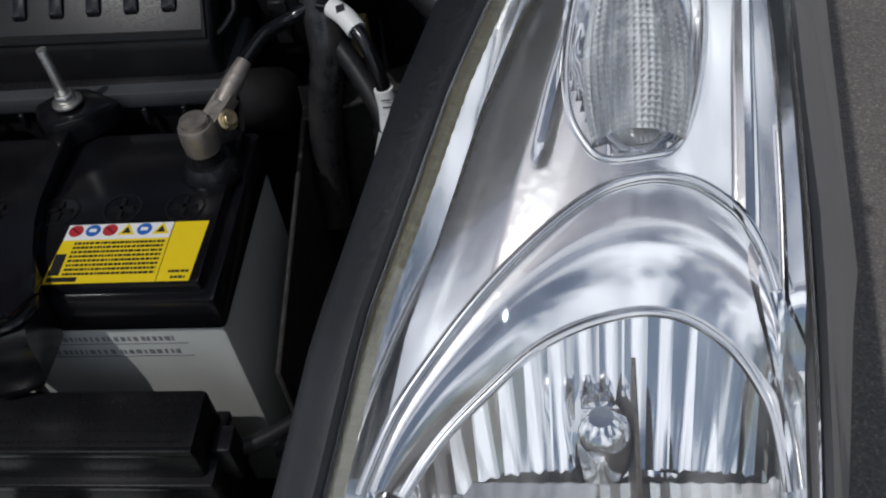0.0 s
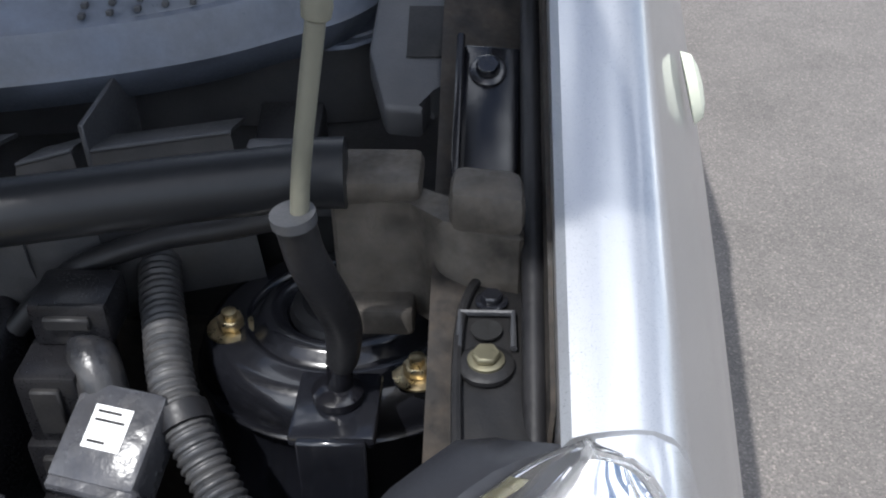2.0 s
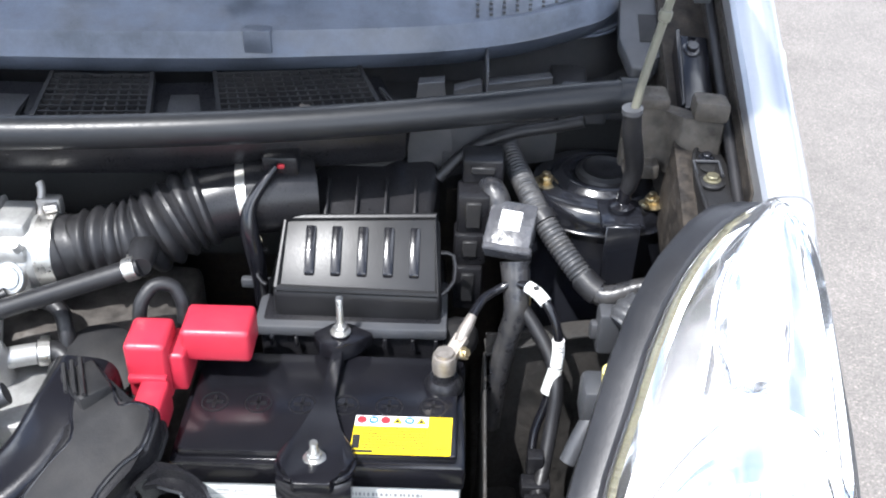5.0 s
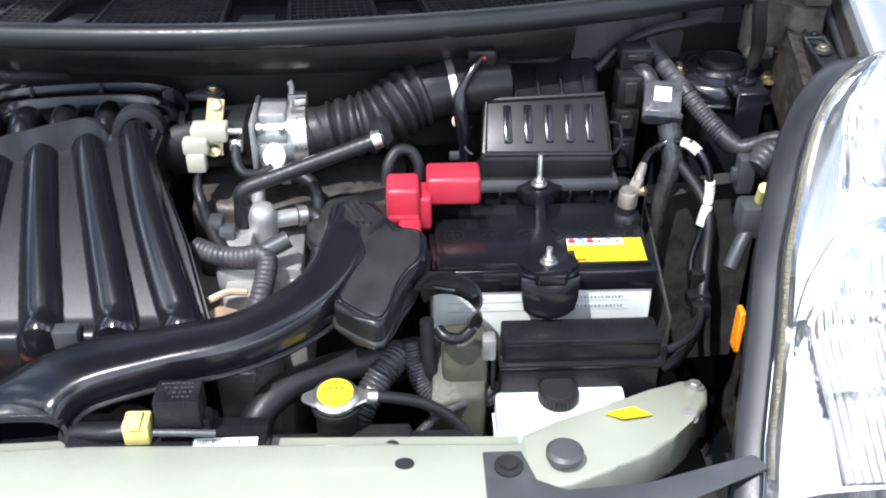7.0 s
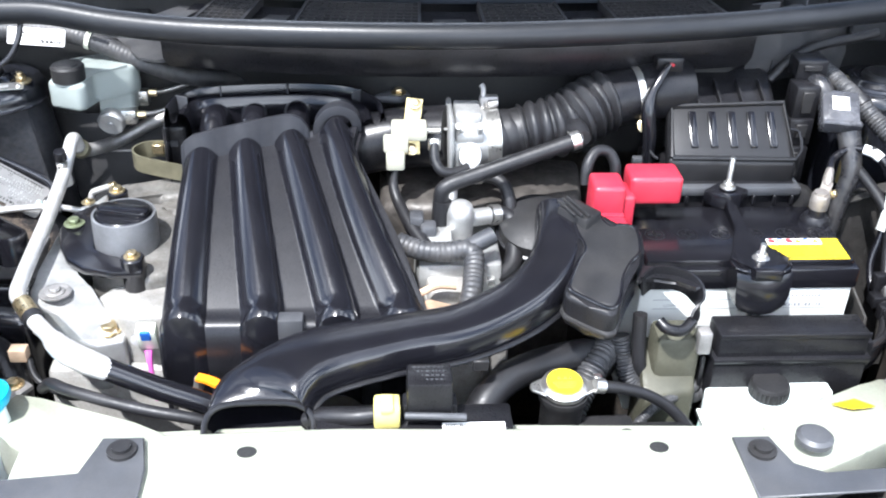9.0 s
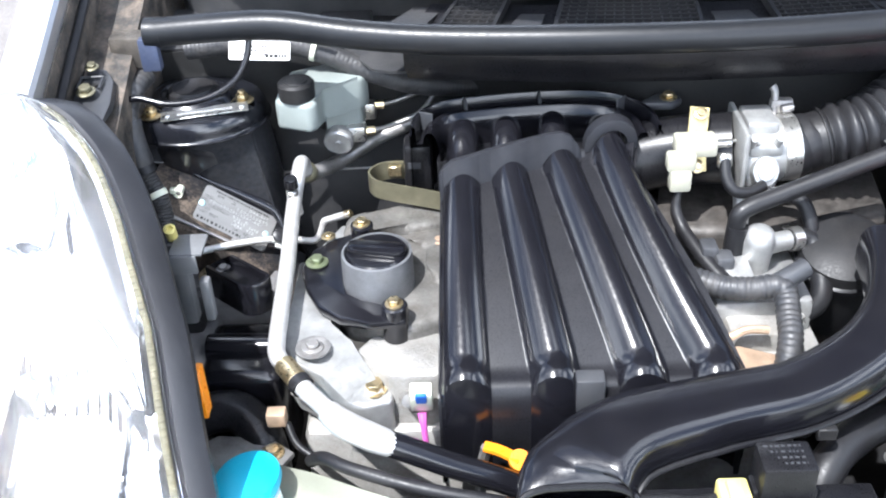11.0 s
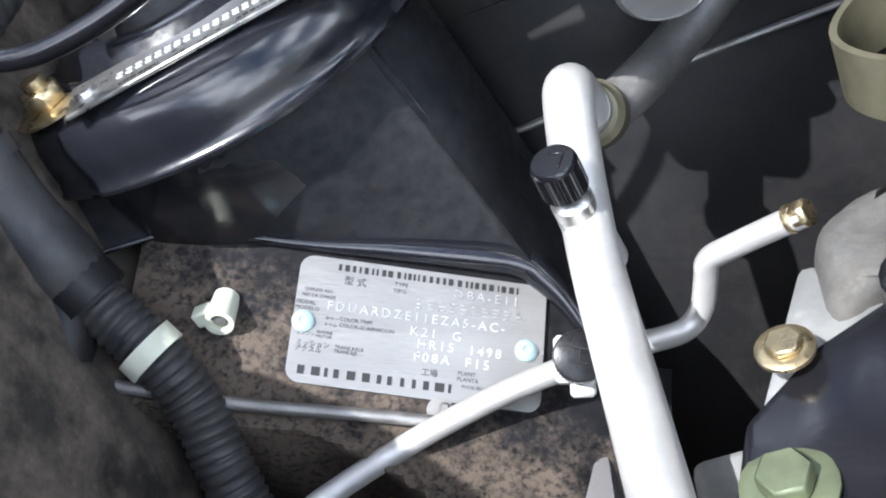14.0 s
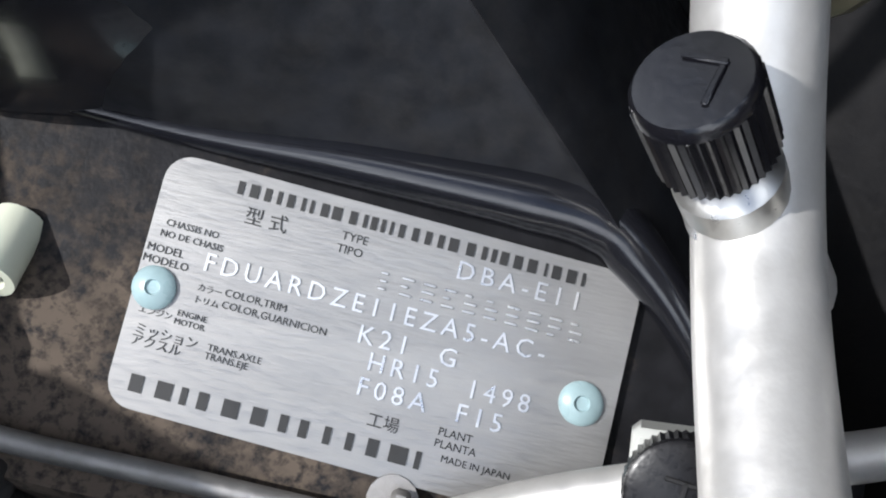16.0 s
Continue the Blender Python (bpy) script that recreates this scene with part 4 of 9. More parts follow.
def cover_pt(u, v):
    """u across; v from the back edge over the top to the foot of the front face."""
    back = 0.575 + 0.042 * u
    y = back - min(v, 1.0) * (back - 0.410)
    xl = -0.2665 - 0.032 * (0.56 - y)
    xr = float(np.interp(y, [0.395, 0.489, 0.591, 0.62], [0.006, -0.029, -0.077, -0.070]))
    x = xl + (xr - xl) * u
    z = 0.8315 + 0.55 * (y - 0.404)
    q = min(1.0, v)
    z += 0.016 * q * (1 - q)
    h = ridge(x, y)
    z += (0.0155 + 0.001 * q) * h
    if u < 0.02 or u > 0.98:
        z -= 0.010
    if v > 1:
        d = v - 1
        y -= 0.020 * math.sin(min(1, d * 9) * math.pi / 2) + 0.004 * h * min(1, d * 8)
        z -= 0.020 * (1 - math.cos(min(1, d * 9) * math.pi / 2)) + 0.55 * max(0.0, d - 0.06)
        y += 0.05 * max(0.0, d - 0.1)
    return Vector((x, y, z))


vs = [i / 26 for i in range(27)] + [1.015, 1.03, 1.045, 1.06, 1.08, 1.10, 1.13, 1.17, 1.22]
bm = bmesh.new()
loft(bm, [[cover_pt(k / 240, v) for k in range(241)] for v in vs], closed=False)
shell = part("cover_shell", bm, COVER, ec, thick=0.003)
shell.data.materials.append(COVERV)
for f in shell.data.polygons:
    p = f.center + Vector(shell.parent.location)
    f.material_index = 1 if ridge(p.x, max(p.y, 0.41)) < 0.03 else 0
for a in (0.0, 1.0):
    bm = bmesh.new()
    loft(bm, [[cover_pt(a, v) + Vector((0, 0, -w)) for w in (0.001, 0.03, 0.06)] for v in vs[:-4]], closed=False)
    part("side_skirt", bm, COVER, ec, thick=0.002)
# plenum at the back of the engine: a raised lip round the runner necks, a channel and an outer flange
pl = thing("intake_plenum", (-0.17, 0.65, 0.86), "black plastic intake plenum behind the engine cover", "plenum")
LIPP = spline([(-0.2695, 0.648, 0), (-0.269, 0.659, 0), (-0.265, 0.672, 0), (-0.252, 0.684, 0), (-0.225, 0.690, 0), (-0.184, 0.695, 0), (-0.135, 0.697, 0), (-0.100, 0.691, 0), (-0.082, 0.678, 0), (-0.072, 0.658, 0), (-0.069, 0.635, 0)], 6)


def lip_pt(i, out, z):
    """A point beside the plenum's lip, out from the necks, at height z."""
    d = (LIPP[min(i + 1, len(LIPP) - 1)] - LIPP[max(i - 1, 0)]).normalized()
    return LIPP[i] + Vector((-d.y, d.x, 0)) * out + Vector((0, 0, z - 0.10 * max(0.0, 0.66 - LIPP[i].y)))


bm = bmesh.new()
loft(bm, [[lip_pt(i, o, z) for o, z in ((-0.006, 0.86), (-0.0035, 0.925), (-0.002, 0.938), (0.0005, 0.9455), (0.004, 0.950), (0.008, 0.9505), (0.011, 0.948), (0.0125, 0.9425), (0.0135, 0.9385), (0.0195, 0.9385), (0.0205, 0.9560), (0.0215, 0.9575), (0.0235, 0.9575), (0.0245, 0.9560), (0.0245, 0.948), (0.0265, 0.948), (0.0270, 0.86))] for i in range(len(LIPP))], closed=False)
part("plenum_wall", bm, GLOSS, pl)
bm = bmesh.new()
prism(bm, [(p.x, p.y) for p in LIPP[1:-6]], 0.86, 0.915, 0.004)
part("plenum_floor", bm, BLACK, pl)
for i in (11, 22, 33, 46):
    bm = bmesh.new()
    A, B = lip_pt(i, 0.007, 0), lip_pt(i, 0.0225, 0)
    t = (B - A).normalized().cross(Vector((0, 0, 1))) * 0.0009
    prism(bm, [(A - t)[:2], (A + t)[:2], (B + t)[:2], (B - t)[:2]], 0.938, 0.9585, 0.0003, 1)
    part("stiffening_rib", bm, GREYPL, pl)

# ---- air intake duct ----
dt = thing("air_intake_duct", (0.0, 0.38, 0.77), "glossy black plastic air intake duct", "intake duct")
bm = bmesh.new()
cen = [(-0.162, 0.268, 0.796), (-0.158, 0.304, 0.808), (-0.118, 0.338, 0.825), (-0.04, 0.354, 0.836), (0.03, 0.366, 0.842), (0.09, 0.395, 0.852), (0.125, 0.43, 0.865), (0.14, 0.47, 0.88), (0.145, 0.51, 0.885)]
wid = [0.050, 0.046, 0.036, 0.030, 0.028, 0.028, 0.028, 0.028, 0.028]
path = spline(cen, 5)
secs = []
for i, p in enumerate(path):
    d = (path[min(i + 1, len(path) - 1)] - path[max(i - 1, 0)]).normalized()
    sd = d.cross(Vector((0, 0, 1))).normalized()
    up = sd.cross(d)
    w = float(np.interp(i / 5, range(9), wid))
    hgt = float(np.interp(i / 5, range(9), [0.026, 0.026, 0.024, 0.022, 0.022, 0.024, 0.026, 0.028, 0.028]))
    sq = 0.55
    cut = 1.3 * max(0.0, 1 - i / 7)
    secs.append([p + sd * (w * math.copysign(abs(math.cos(a)) ** sq, math.cos(a))) + up * (hgt * math.copysign(abs(math.sin(a)) ** sq, math.sin(a))) for a in (2 * math.pi * k / 24 for k in range(24))])
    secs[-1] = [q + Vector((0, cut * (q.z - p.z), 0)) for q in secs[-1]]
loft(bm, secs, cap=False)
part("duct_tube", bm, GLOSS, dt, thick=0.002)

# ---- resonator ----
rs = thing("intake_resonator", (0.17, 0.42, 0.75), "black moulded plastic intake resonator box", "resonator")
bm = bmesh.new()
out = [(0.130, 0.369), (0.148, 0.357), (0.166, 0.347), (0.175, 0.349), (0.182, 0.363), (0.190, 0.389), (0.203, 0.410), (0.217, 0.425), (0.220, 0.452), (0.216, 0.463), (0.201, 0.467), (0.189, 0.464), (0.177, 0.481), (0.161, 0.498), (0.146, 0.491), (0.148, 0.458), (0.154, 0.432), (0.142, 0.410), (0.127, 0.378)]
zr = lambda x, y: 0.876 + 0.27 * (y - 0.355)
prism(bm, out, lambda x, y: zr(x, y) - 0.034, zr, 0.005, 3)
part("resonator_body", bm, BLACK, rs)

# ---- air cleaner ----
LIDM = mat("dark_moulded_lid", (0.010, 0.010, 0.011), 0.36, var=0.25, dust=0.015, bump=0.05, bscale=900, spec=0.3)
ac = thing("air_cleaner", (0.355, 0.63, 0.78), "black plastic air cleaner box with a ribbed lid", "air cleaner")
zl = lambda x, y: 0.9585 - 0.90 * (0.656 - y)
bm = bmesh.new()
prism(bm, [(0.284, 0.602), (0.436, 0.600), (0.433, 0.659), (0.289, 0.656)], lambda x, y: zl(x, y) - 0.03, zl, 0.005, 3)
part("lid", bm, LIDM, ac)
bm = bmesh.new()
box(bm, (0.272, 0.592, 0.78), (0.440, 0.70, 0.885), 0.006)
part("lower_box", bm, BLACK, ac)

# ---- fuse box and washer tank ----
fb = thing("fuse_box", (0.37, 0.39, 0.70), "black plastic fuse box in front of the battery", "fuse box")
bm = bmesh.new()
box(bm, (0.293, 0.377, 0.795), (0.451, 0.414, 0.825), 0.003)
part("lid", bm, BLACK, fb)
bm = bmesh.new()
box(bm, (0.291, 0.375, 0.70), (0.453, 0.416, 0.797), 0.003)
part("body", bm, BLACK, fb)
wt = thing("coolant_tank", (0.34, 0.34, 0.62), "white plastic coolant reservoir with a black screw cap", "reservoir", move=(0.006, 0.013, -0.012))
bm = bmesh.new()
box(bm, (0.280, 0.320, 0.62), (0.398, 0.366, 0.772), 0.006, 3)
part("tank", bm, TANK, wt)
bm = bmesh.new()
lathe(bm, [(0.014, -0.005), (0.014, 0.002), (0.019, 0.002), (0.020, 0.004), (0.020, 0.014), (0.018, 0.017), (0, 0.017)], Matrix.Translation((0.343, 0.349, 0.772)), 32)
part("cap", bm, MATTE, wt)

# ---- radiator cap ----
rc = thing("radiator", (CX, 0.32, 0.4), "black plastic radiator top tank with a metal cap", "radiator")
bm = bmesh.new()
box(bm, (-0.30, 0.285, 0.40), (0.27, 0.335, 0.745), 0.012, 3)
part("top_tank", bm, MATTE, rc)

# ---- red terminal cover ----
rd = thing("terminal_cover", (0.23, 0.53, 0.86), "red plastic cover over the battery terminal", "terminal cover")
bm = bmesh.new()
box(bm, (0.221, 0.522, 0.896), (0.279, 0.562, 0.929), 0.005, 3)
box(bm, (0.178, 0.506, 0.866), (0.213, 0.546, 0.926), 0.005, 3)
part("cover", bm, RED, rd)

# ---- small shared builders ----
def plain(name, fn, material, parent, label="", **k):
    bm = bmesh.new()
    fn(bm)
    return part(name, bm, material, parent, label, **k)


def hose(name, pts, r, label, category="hose", material=None, ribs=0.0, depth=0.14, seg=14, n=6, clamps=(), group="", move=(0, 0, 0)):
    """A hose or cable as a thing of its own, with clamps at the given shares of its length."""
    base = Vector(min(pts, key=lambda p: p[2]))
    h = thing(name, base, label, category, group, move=move)
    plain("hose_body", lambda bm: tube(bm, pts, r, seg, n, ribs=ribs, depth=depth), material or RUBBER, h)
    path = spline(pts, 10)
    for c in clamps:
        i = min(len(path) - 2, int(c * (len(path) - 1)))
        d = (path[i + 1] - path[i]).normalized()
        rr = r if not isinstance(r, (list, tuple)) else r[0]

        def clamp(bm):
            m = axis(path[i], d)
            lathe(bm, [(rr + 0.0004, -0.005), (rr + 0.0016, -0.005), (rr + 0.0016, 0.005), (rr + 0.0004, 0.005)], m, 20)
            for s in (-1, 1):
                box(bm, (rr, s * 0.004 - 0.001, -0.004), (rr + 0.008, s * 0.004 + 0.001, 0.004), 0.0005, 1, m)

        plain("spring_clamp", clamp, STEEL, h, "bright spring steel clamp")
    return h


def bolt(parent, p, d=(0, 0, 1), r=0.0065, h=0.006, w=0.010, material=None, stud=0.0, label=""):
    return plain("bolt", lambda bm: hexes(bm, axis(p, d), r, h, w, stud), material or GOLD, parent, label)


def glyphs(body, size, m, material, parent, name="lettering", align="CENTER", squeeze=1.0, space=1.0):
    cu = bpy.data.curves.new("lettering", "FONT")
    cu.body, cu.size, cu.align_x, cu.align_y = body, size, align, "CENTER"
    cu.extrude = 0.00008
    cu.space_character = space
    cu.resolution_u = 2
    tmp = bpy.data.objects.new("lettering", cu)
    scene.collection.objects.link(tmp)
    bpy.context.view_layer.update()
    me = bpy.data.meshes.new_from_object(tmp.evaluated_get(bpy.context.evaluated_depsgraph_get()))
    bpy.data.objects.remove(tmp)
    me.transform(m @ Matrix.Diagonal((squeeze, 1, 1, 1)))
    me.transform(Matrix.Translation(-ORG[parent]))
    me.materials.clear()
    me.materials.append(material)
    ob = new(name, me)
    ob.parent = parent
    ORG[ob] = ORG[parent]
    return ob


def bars(bm, m, x0, x1, y, h, seed, gap=0.3, t=0.00012, wide=1.0):
    """A line of unreadable print as short plain bars."""
    rng = random.Random(seed)
    x = x0
    while x < x1:
        w = h * rng.uniform(0.5, 1.6) * wide
        box(bm, (x, y - h / 2, 0), (min(x + w, x1), y + h / 2, t), 0, m=m)
        x += w + h * gap * rng.uniform(0.6, 1.4)
    return bm


# ---- engine: cylinder head, timing cover, oil filler ----
en = thing("engine_block", (-0.2, 0.52, 0.45), "cast aluminium engine with a dirty grey cylinder head", "engine")
plain("block", lambda bm: box(bm, (-0.40, 0.42, 0.45), (0.06, 0.68, 0.76), 0.012), ALUD, en)


ALUM = mat("oily_cast_aluminium", (0.14, 0.136, 0.127), 0.55, metal=0.6, var=0.35, scale=45, dust=0.6, dustcol=(0.12, 0.10, 0.08), bump=0.3, bscale=300)


DARKC = mat("oily_dark_casting", (0.055, 0.050, 0.045), 0.5, metal=0.4, var=0.5, scale=60, dust=0.5, dustcol=(0.07, 0.055, 0.045), bump=0.3, bscale=200)


def head(bm):
    prism(bm, [(-0.376, 0.560), (-0.374, 0.622), (-0.367, 0.645), (-0.31, 0.640), (-0.25, 0.645), (-0.25, 0.50), (-0.30, 0.48), (-0.36, 0.50)], 0.76, lambda x, y: 0.842 + 0.12 * (y - 0.56), 0.008, 3)


def lump(p, q, r, z):
    """A rounded rib of the casting from p to q."""
    plain("cast_rib", lambda bm: tube(bm, [(*p, z), ((p[0] + q[0]) / 2, (p[1] + q[1]) / 2, z + 0.006), (*q, z)], [r * 0.7, r, r * 0.7], 14, 6), ALUM, en)


plain("cylinder_head", head, ALUM, en)
for pts, z in (([(-0.374, 0.608), (-0.370, 0.645), (-0.352, 0.655), (-0.30, 0.652), (-0.256, 0.662), (-0.255, 0.626), (-0.300, 0.614), (-0.345, 0.622)], 0.858), ([(-0.318, 0.632), (-0.262, 0.640), (-0.260, 0.600), (-0.288, 0.588), (-0.296, 0.610)], 0.852), ([(-0.292, 0.600), (-0.258, 0.606), (-0.257, 0.540), (-0.276, 0.535), (-0.284, 0.570)], 0.848)):
    plain("cast_shoulder", lambda bm: prism(bm, pts, 0.80, lambda x, y: z + 0.05 * (y - 0.62), 0.009, 4, shrink=0.06), ALUM, en)
lump((-0.262, 0.668), (-0.258, 0.61), 0.009, 0.848)
plain("lower_head", lambda bm: prism(bm, [(-0.35, 0.47), (-0.33, 0.50), (-0.27, 0.50), (-0.255, 0.44), (-0.275, 0.43), (-0.315, 0.432)], 0.70, 0.818, 0.006, 2), ALUD, en)


def timing(bm):
    pts = [(-0.416, 0.600), (-0.415, 0.50), (-0.414, 0.462), (-0.403, 0.442), (-0.374, 0.424), (-0.356, 0.420), (-0.340, 0.418), (-0.314, 0.424), (-0.314, 0.446), (-0.335, 0.452), (-0.350, 0.468), (-0.376, 0.492), (-0.384, 0.527), (-0.380, 0.600)]
    z = lambda x, y: 0.832 - (0.034 if y < 0.455 and x > -0.36 else 0.0) - 0.10 * max(0, 0.46 - y)
    prism(bm, pts, lambda x, y: z(x, y) - 0.06, z, 0.004, 3)
    prism(bm, [(-0.398, 0.585), (-0.372, 0.640), (-0.352, 0.628), (-0.366, 0.580)], 0.80, 0.851, 0.004, 2)


tmc = plain("timing_cover", timing, ALU, en, "pale cast aluminium timing cover")
plain("bolt_recess", lambda bm: lathe(bm, [(0.0165, 0.0), (0.0165, 0.0012), (0.0135, 0.0012), (0.012, 0.0004), (0, 0.0004)], axis((-0.386, 0.457, 0.8325), (0, 0, 1)), 24), DULL, tmc, "round bolt recess in the casting")
bolt(tmc, (-0.386, 0.457, 0.833), material=DULL)
bolt(tmc, (-0.332, 0.438, 0.797), r=0.009, h=0.009, w=0.013)
plain("cast_rib", lambda bm: tube(bm, [(-0.405, 0.437, 0.80), (-0.37, 0.415, 0.792), (-0.345, 0.405, 0.788), (-0.335, 0.400, 0.775)], 0.005, 8), ALU, tmc)


def neck(bm):
    lathe(bm, [(0.036, -0.075), (0.0355, -0.045), (0.0345, -0.003), (0.034, 0.0), (0.0318, 0.0005), (0.0312, -0.002), (0.031, -0.004), (0, -0.004)], Matrix.Translation((-0.329, 0.546, 0.877)), 48)


ALUN = mat("dull_grey_casting", (0.21, 0.215, 0.225), 0.45, metal=0.6, var=0.15, scale=60, dust=0.2, dustcol=(0.15, 0.14, 0.13), bump=0.1, bscale=400)
nk = plain("filler_neck", neck, ALUN, en, "round cast aluminium oil filler neck")


def oilcap(bm):
    m = Matrix.Translation((-0.329, 0.546, 0.874)) @ Matrix.Rotation(radians(-12), 4, "Z")
    lathe(bm, [(0.0305, 0), (0.0305, 0.0025), (0.029, 0.004), (0, 0.0042)], m, 40)
    prism(bm, [(-0.029, -0.006), (-0.022, -0.0105), (0.022, -0.0105), (0.029, -0.006), (0.029, 0.006), (0.022, 0.0105), (-0.022, 0.0105), (-0.029, 0.006)], 0.0025, 0.010, 0.003, 2, m)
    box(bm, (0.008, 0.012, 0.0038), (0.0225, 0.0165, 0.0049), 0.0008, 1, m)


plain("oil_cap", oilcap, GLOSS, en, "glossy black oil filler cap with a grip bar")


def strap(bm, pts, w, t, up=(0, 0, 1), n=6):
    """A flat strip swept along pts: w across, t thick."""
    path = spline(pts, n)
    secs = []
    for i, p in enumerate(path):
        d = (path[min(i + 1, len(path) - 1)] - path[max(i - 1, 0)]).normalized()
        a = d.cross(Vector(up)).normalized()
        b = a.cross(d)
        secs.append([p + a * sx * w / 2 + b * sz * t / 2 for sx, sz in ((-0.96, -1), (0.96, -1), (1, -0.6), (1, 0.6), (0.96, 1), (-0.96, 1), (-1, 0.6), (-1, -0.6))])
    return loft(bm, secs)


plain("rear_casting", lambda bm: prism(bm, [(-0.05, 0.595), (0.10, 0.585), (0.19, 0.61), (0.20, 0.70), (-0.05, 0.71)], 0.60, lambda x, y: 0.858 + 0.1 * (y - 0.6), 0.012, 3), DARKC, en, "oily dark casting under the intake")
hk = thing("engine_bracket", (-0.37, 0.54, 0.83), "black painted curved steel bracket round the oil filler", "bracket")


def bracket(bm):
    outer = [(-0.352, 0.612), (-0.376, 0.604), (-0.398, 0.590), (-0.408, 0.566), (-0.400, 0.535), (-0.385, 0.503), (-0.364, 0.484), (-0.335, 0.474), (-0.300, 0.476), (-0.298, 0.497)]
    inner = [(-0.318, 0.503), (-0.345, 0.506), (-0.363, 0.520), (-0.369, 0.545), (-0.366, 0.566), (-0.358, 0.582), (-0.342, 0.590), (-0.340, 0.606)]
    prism(bm, outer + inner, lambda x, y: 0.836 + 0.28 * max(0, y - 0.565), lambda x, y: 0.846 + 0.28 * max(0, y - 0.565), 0.0035, 2)
    lathe(bm, [(0.0125, -0.03), (0.0125, 0.02), (0.011, 0.0215), (0, 0.0215)], Matrix.Translation((-0.311, 0.488, 0.835)), 20)
    lathe(bm, [(0.0115, -0.03), (0.0115, 0.018), (0.010, 0.019), (0, 0.019)], Matrix.Translation((-0.347, 0.598, 0.857)), 20)


plain("bracket_plate", bracket, GLOSS, hk)
bolt(hk, (-0.311, 0.488, 0.8565), r=0.0062, h=0.006, w=0.0088)
bolt(hk, (-0.347, 0.598, 0.876), r=0.0062, h=0.006, w=0.0088)
GREENB = mat("green_chromate", (0.19, 0.22, 0.13), 0.35, metal=0.7, var=0.2, scale=100, dust=0.2, bump=0.1)
bolt(hk, (-0.392, 0.571, 0.8492), r=0.0070, h=0.007, w=0.0115, material=GREENB, label="green chromated flange bolt")
bolt(hk, (-0.3826, 0.6025, 0.859), r=0.005, h=0.004, w=0.0075)
bolt(en, (-0.2702, 0.6055, 0.8475), r=0.005, h=0.004, w=0.008, material=COPPER)
bolt(en, (-0.283, 0.50, 0.83), r=0.005, h=0.004, w=0.009, material=COPPER)

gs = thing("earth_strap_bracket", (-0.32, 0.67, 0.85), "gold zinc-plated bent steel strap on the engine", "bracket")
plain("strap", lambda bm: strap(bm, [(-0.298, 0.690, 0.884), (-0.315, 0.693, 0.884), (-0.333, 0.690, 0.883), (-0.343, 0.676, 0.882), (-0.336, 0.662, 0.880), (-0.318, 0.655, 0.878), (-0.298, 0.650, 0.876), (-0.266, 0.640, 0.874)], 0.0022, 0.021), OLIVE, gs)
plain("clip_nut", lambda bm: box(bm, (-0.323, 0.684, 0.880), (-0.309, 0.690, 0.892), 0.001, 1), GOLD, gs)

# crank sensor plug with a pink tail
pp = thing("sensor_plug", (-0.29, 0.425, 0.74), "grey and blue electrical plug with a pink wire", "electrical plug", move=(0.007, -0.020, 0.035))
plain("plug_body", lambda bm: box(bm, (-0.010, -0.006, -0.014), (0.010, 0.008, 0.016), 0.002, 2, Matrix.Translation((-0.294, 0.435, 0.770)) @ Matrix.Rotation(0.35, 4, "X")), CREAM, pp)
plain("plug_latch", lambda bm: box(bm, (-0.005, -0.008, 0.004), (0.005, -0.004, 0.018), 0.001, 1, Matrix.Translation((-0.294, 0.435, 0.770)) @ Matrix.Rotation(0.35, 4, "X")), BLUEINK, pp)
PINK = mat("pink_plastic", (0.62, 0.12, 0.45), 0.4, var=0.1, bump=0)
plain("wire", lambda bm: tube(bm, [(-0.294, 0.430, 0.757), (-0.293, 0.424, 0.745), (-0.290, 0.42, 0.70)], [0.0045, 0.003, 0.002], 8), PINK, pp)
plain("sensor_face", lambda bm: lathe(bm, [(0.006, -0.01), (0.006, 0.004), (0, 0.004)], axis((-0.307, 0.44, 0.764), (0.2, -1, 0.5)), 20), DULL, pp)
ds = thing("dipstick", (-0.216, 0.40, 0.70), "orange plastic dipstick handle", "dipstick", move=(0.003, -0.034, 0.04))
plain("handle", lambda bm: (strap(bm, [(-0.236, 0.404, 0.748), (-0.222, 0.400, 0.746), (-0.206, 0.392, 0.742)], 0.010, 0.004), lathe(bm, [(0.005, -0.002), (0.0095, -0.002), (0.0095, 0.002), (0.005, 0.002)], axis((-0.206, 0.392, 0.742), (0.2, -0.6, 1)), 20)), ORANGE, ds)
plain("tube", lambda bm: tube(bm, [(-0.234, 0.405, 0.746), (-0.24, 0.41, 0.70), (-0.24, 0.42, 0.6)], 0.005, 8), DULL, ds)

# ---- air-conditioning pipes ----
lp = thing("low_pressure_pipe", (-0.42, 0.45, 0.75), "bare aluminium air-conditioning pipe with a black-capped port", "pipe")
plain("pipe", lambda bm: tube(bm, [(-0.4155, 0.7035, 0.880), (-0.4162, 0.7000, 0.892), (-0.4172, 0.6925, 0.895), (-0.4205, 0.682, 0.884), (-0.4235, 0.670, 0.870), (-0.4245, 0.650, 0.862), (-0.4225, 0.61, 0.858), (-0.4195, 0.555, 0.855), (-0.4175, 0.50, 0.853), (-0.4155, 0.450, 0.850), (-0.4130, 0.430, 0.848), (-0.402, 0.413, 0.846), (-0.385, 0.390, 0.843), (-0.360, 0.365, 0.836)], 0.0080, 20, 8), PIPE, lp)
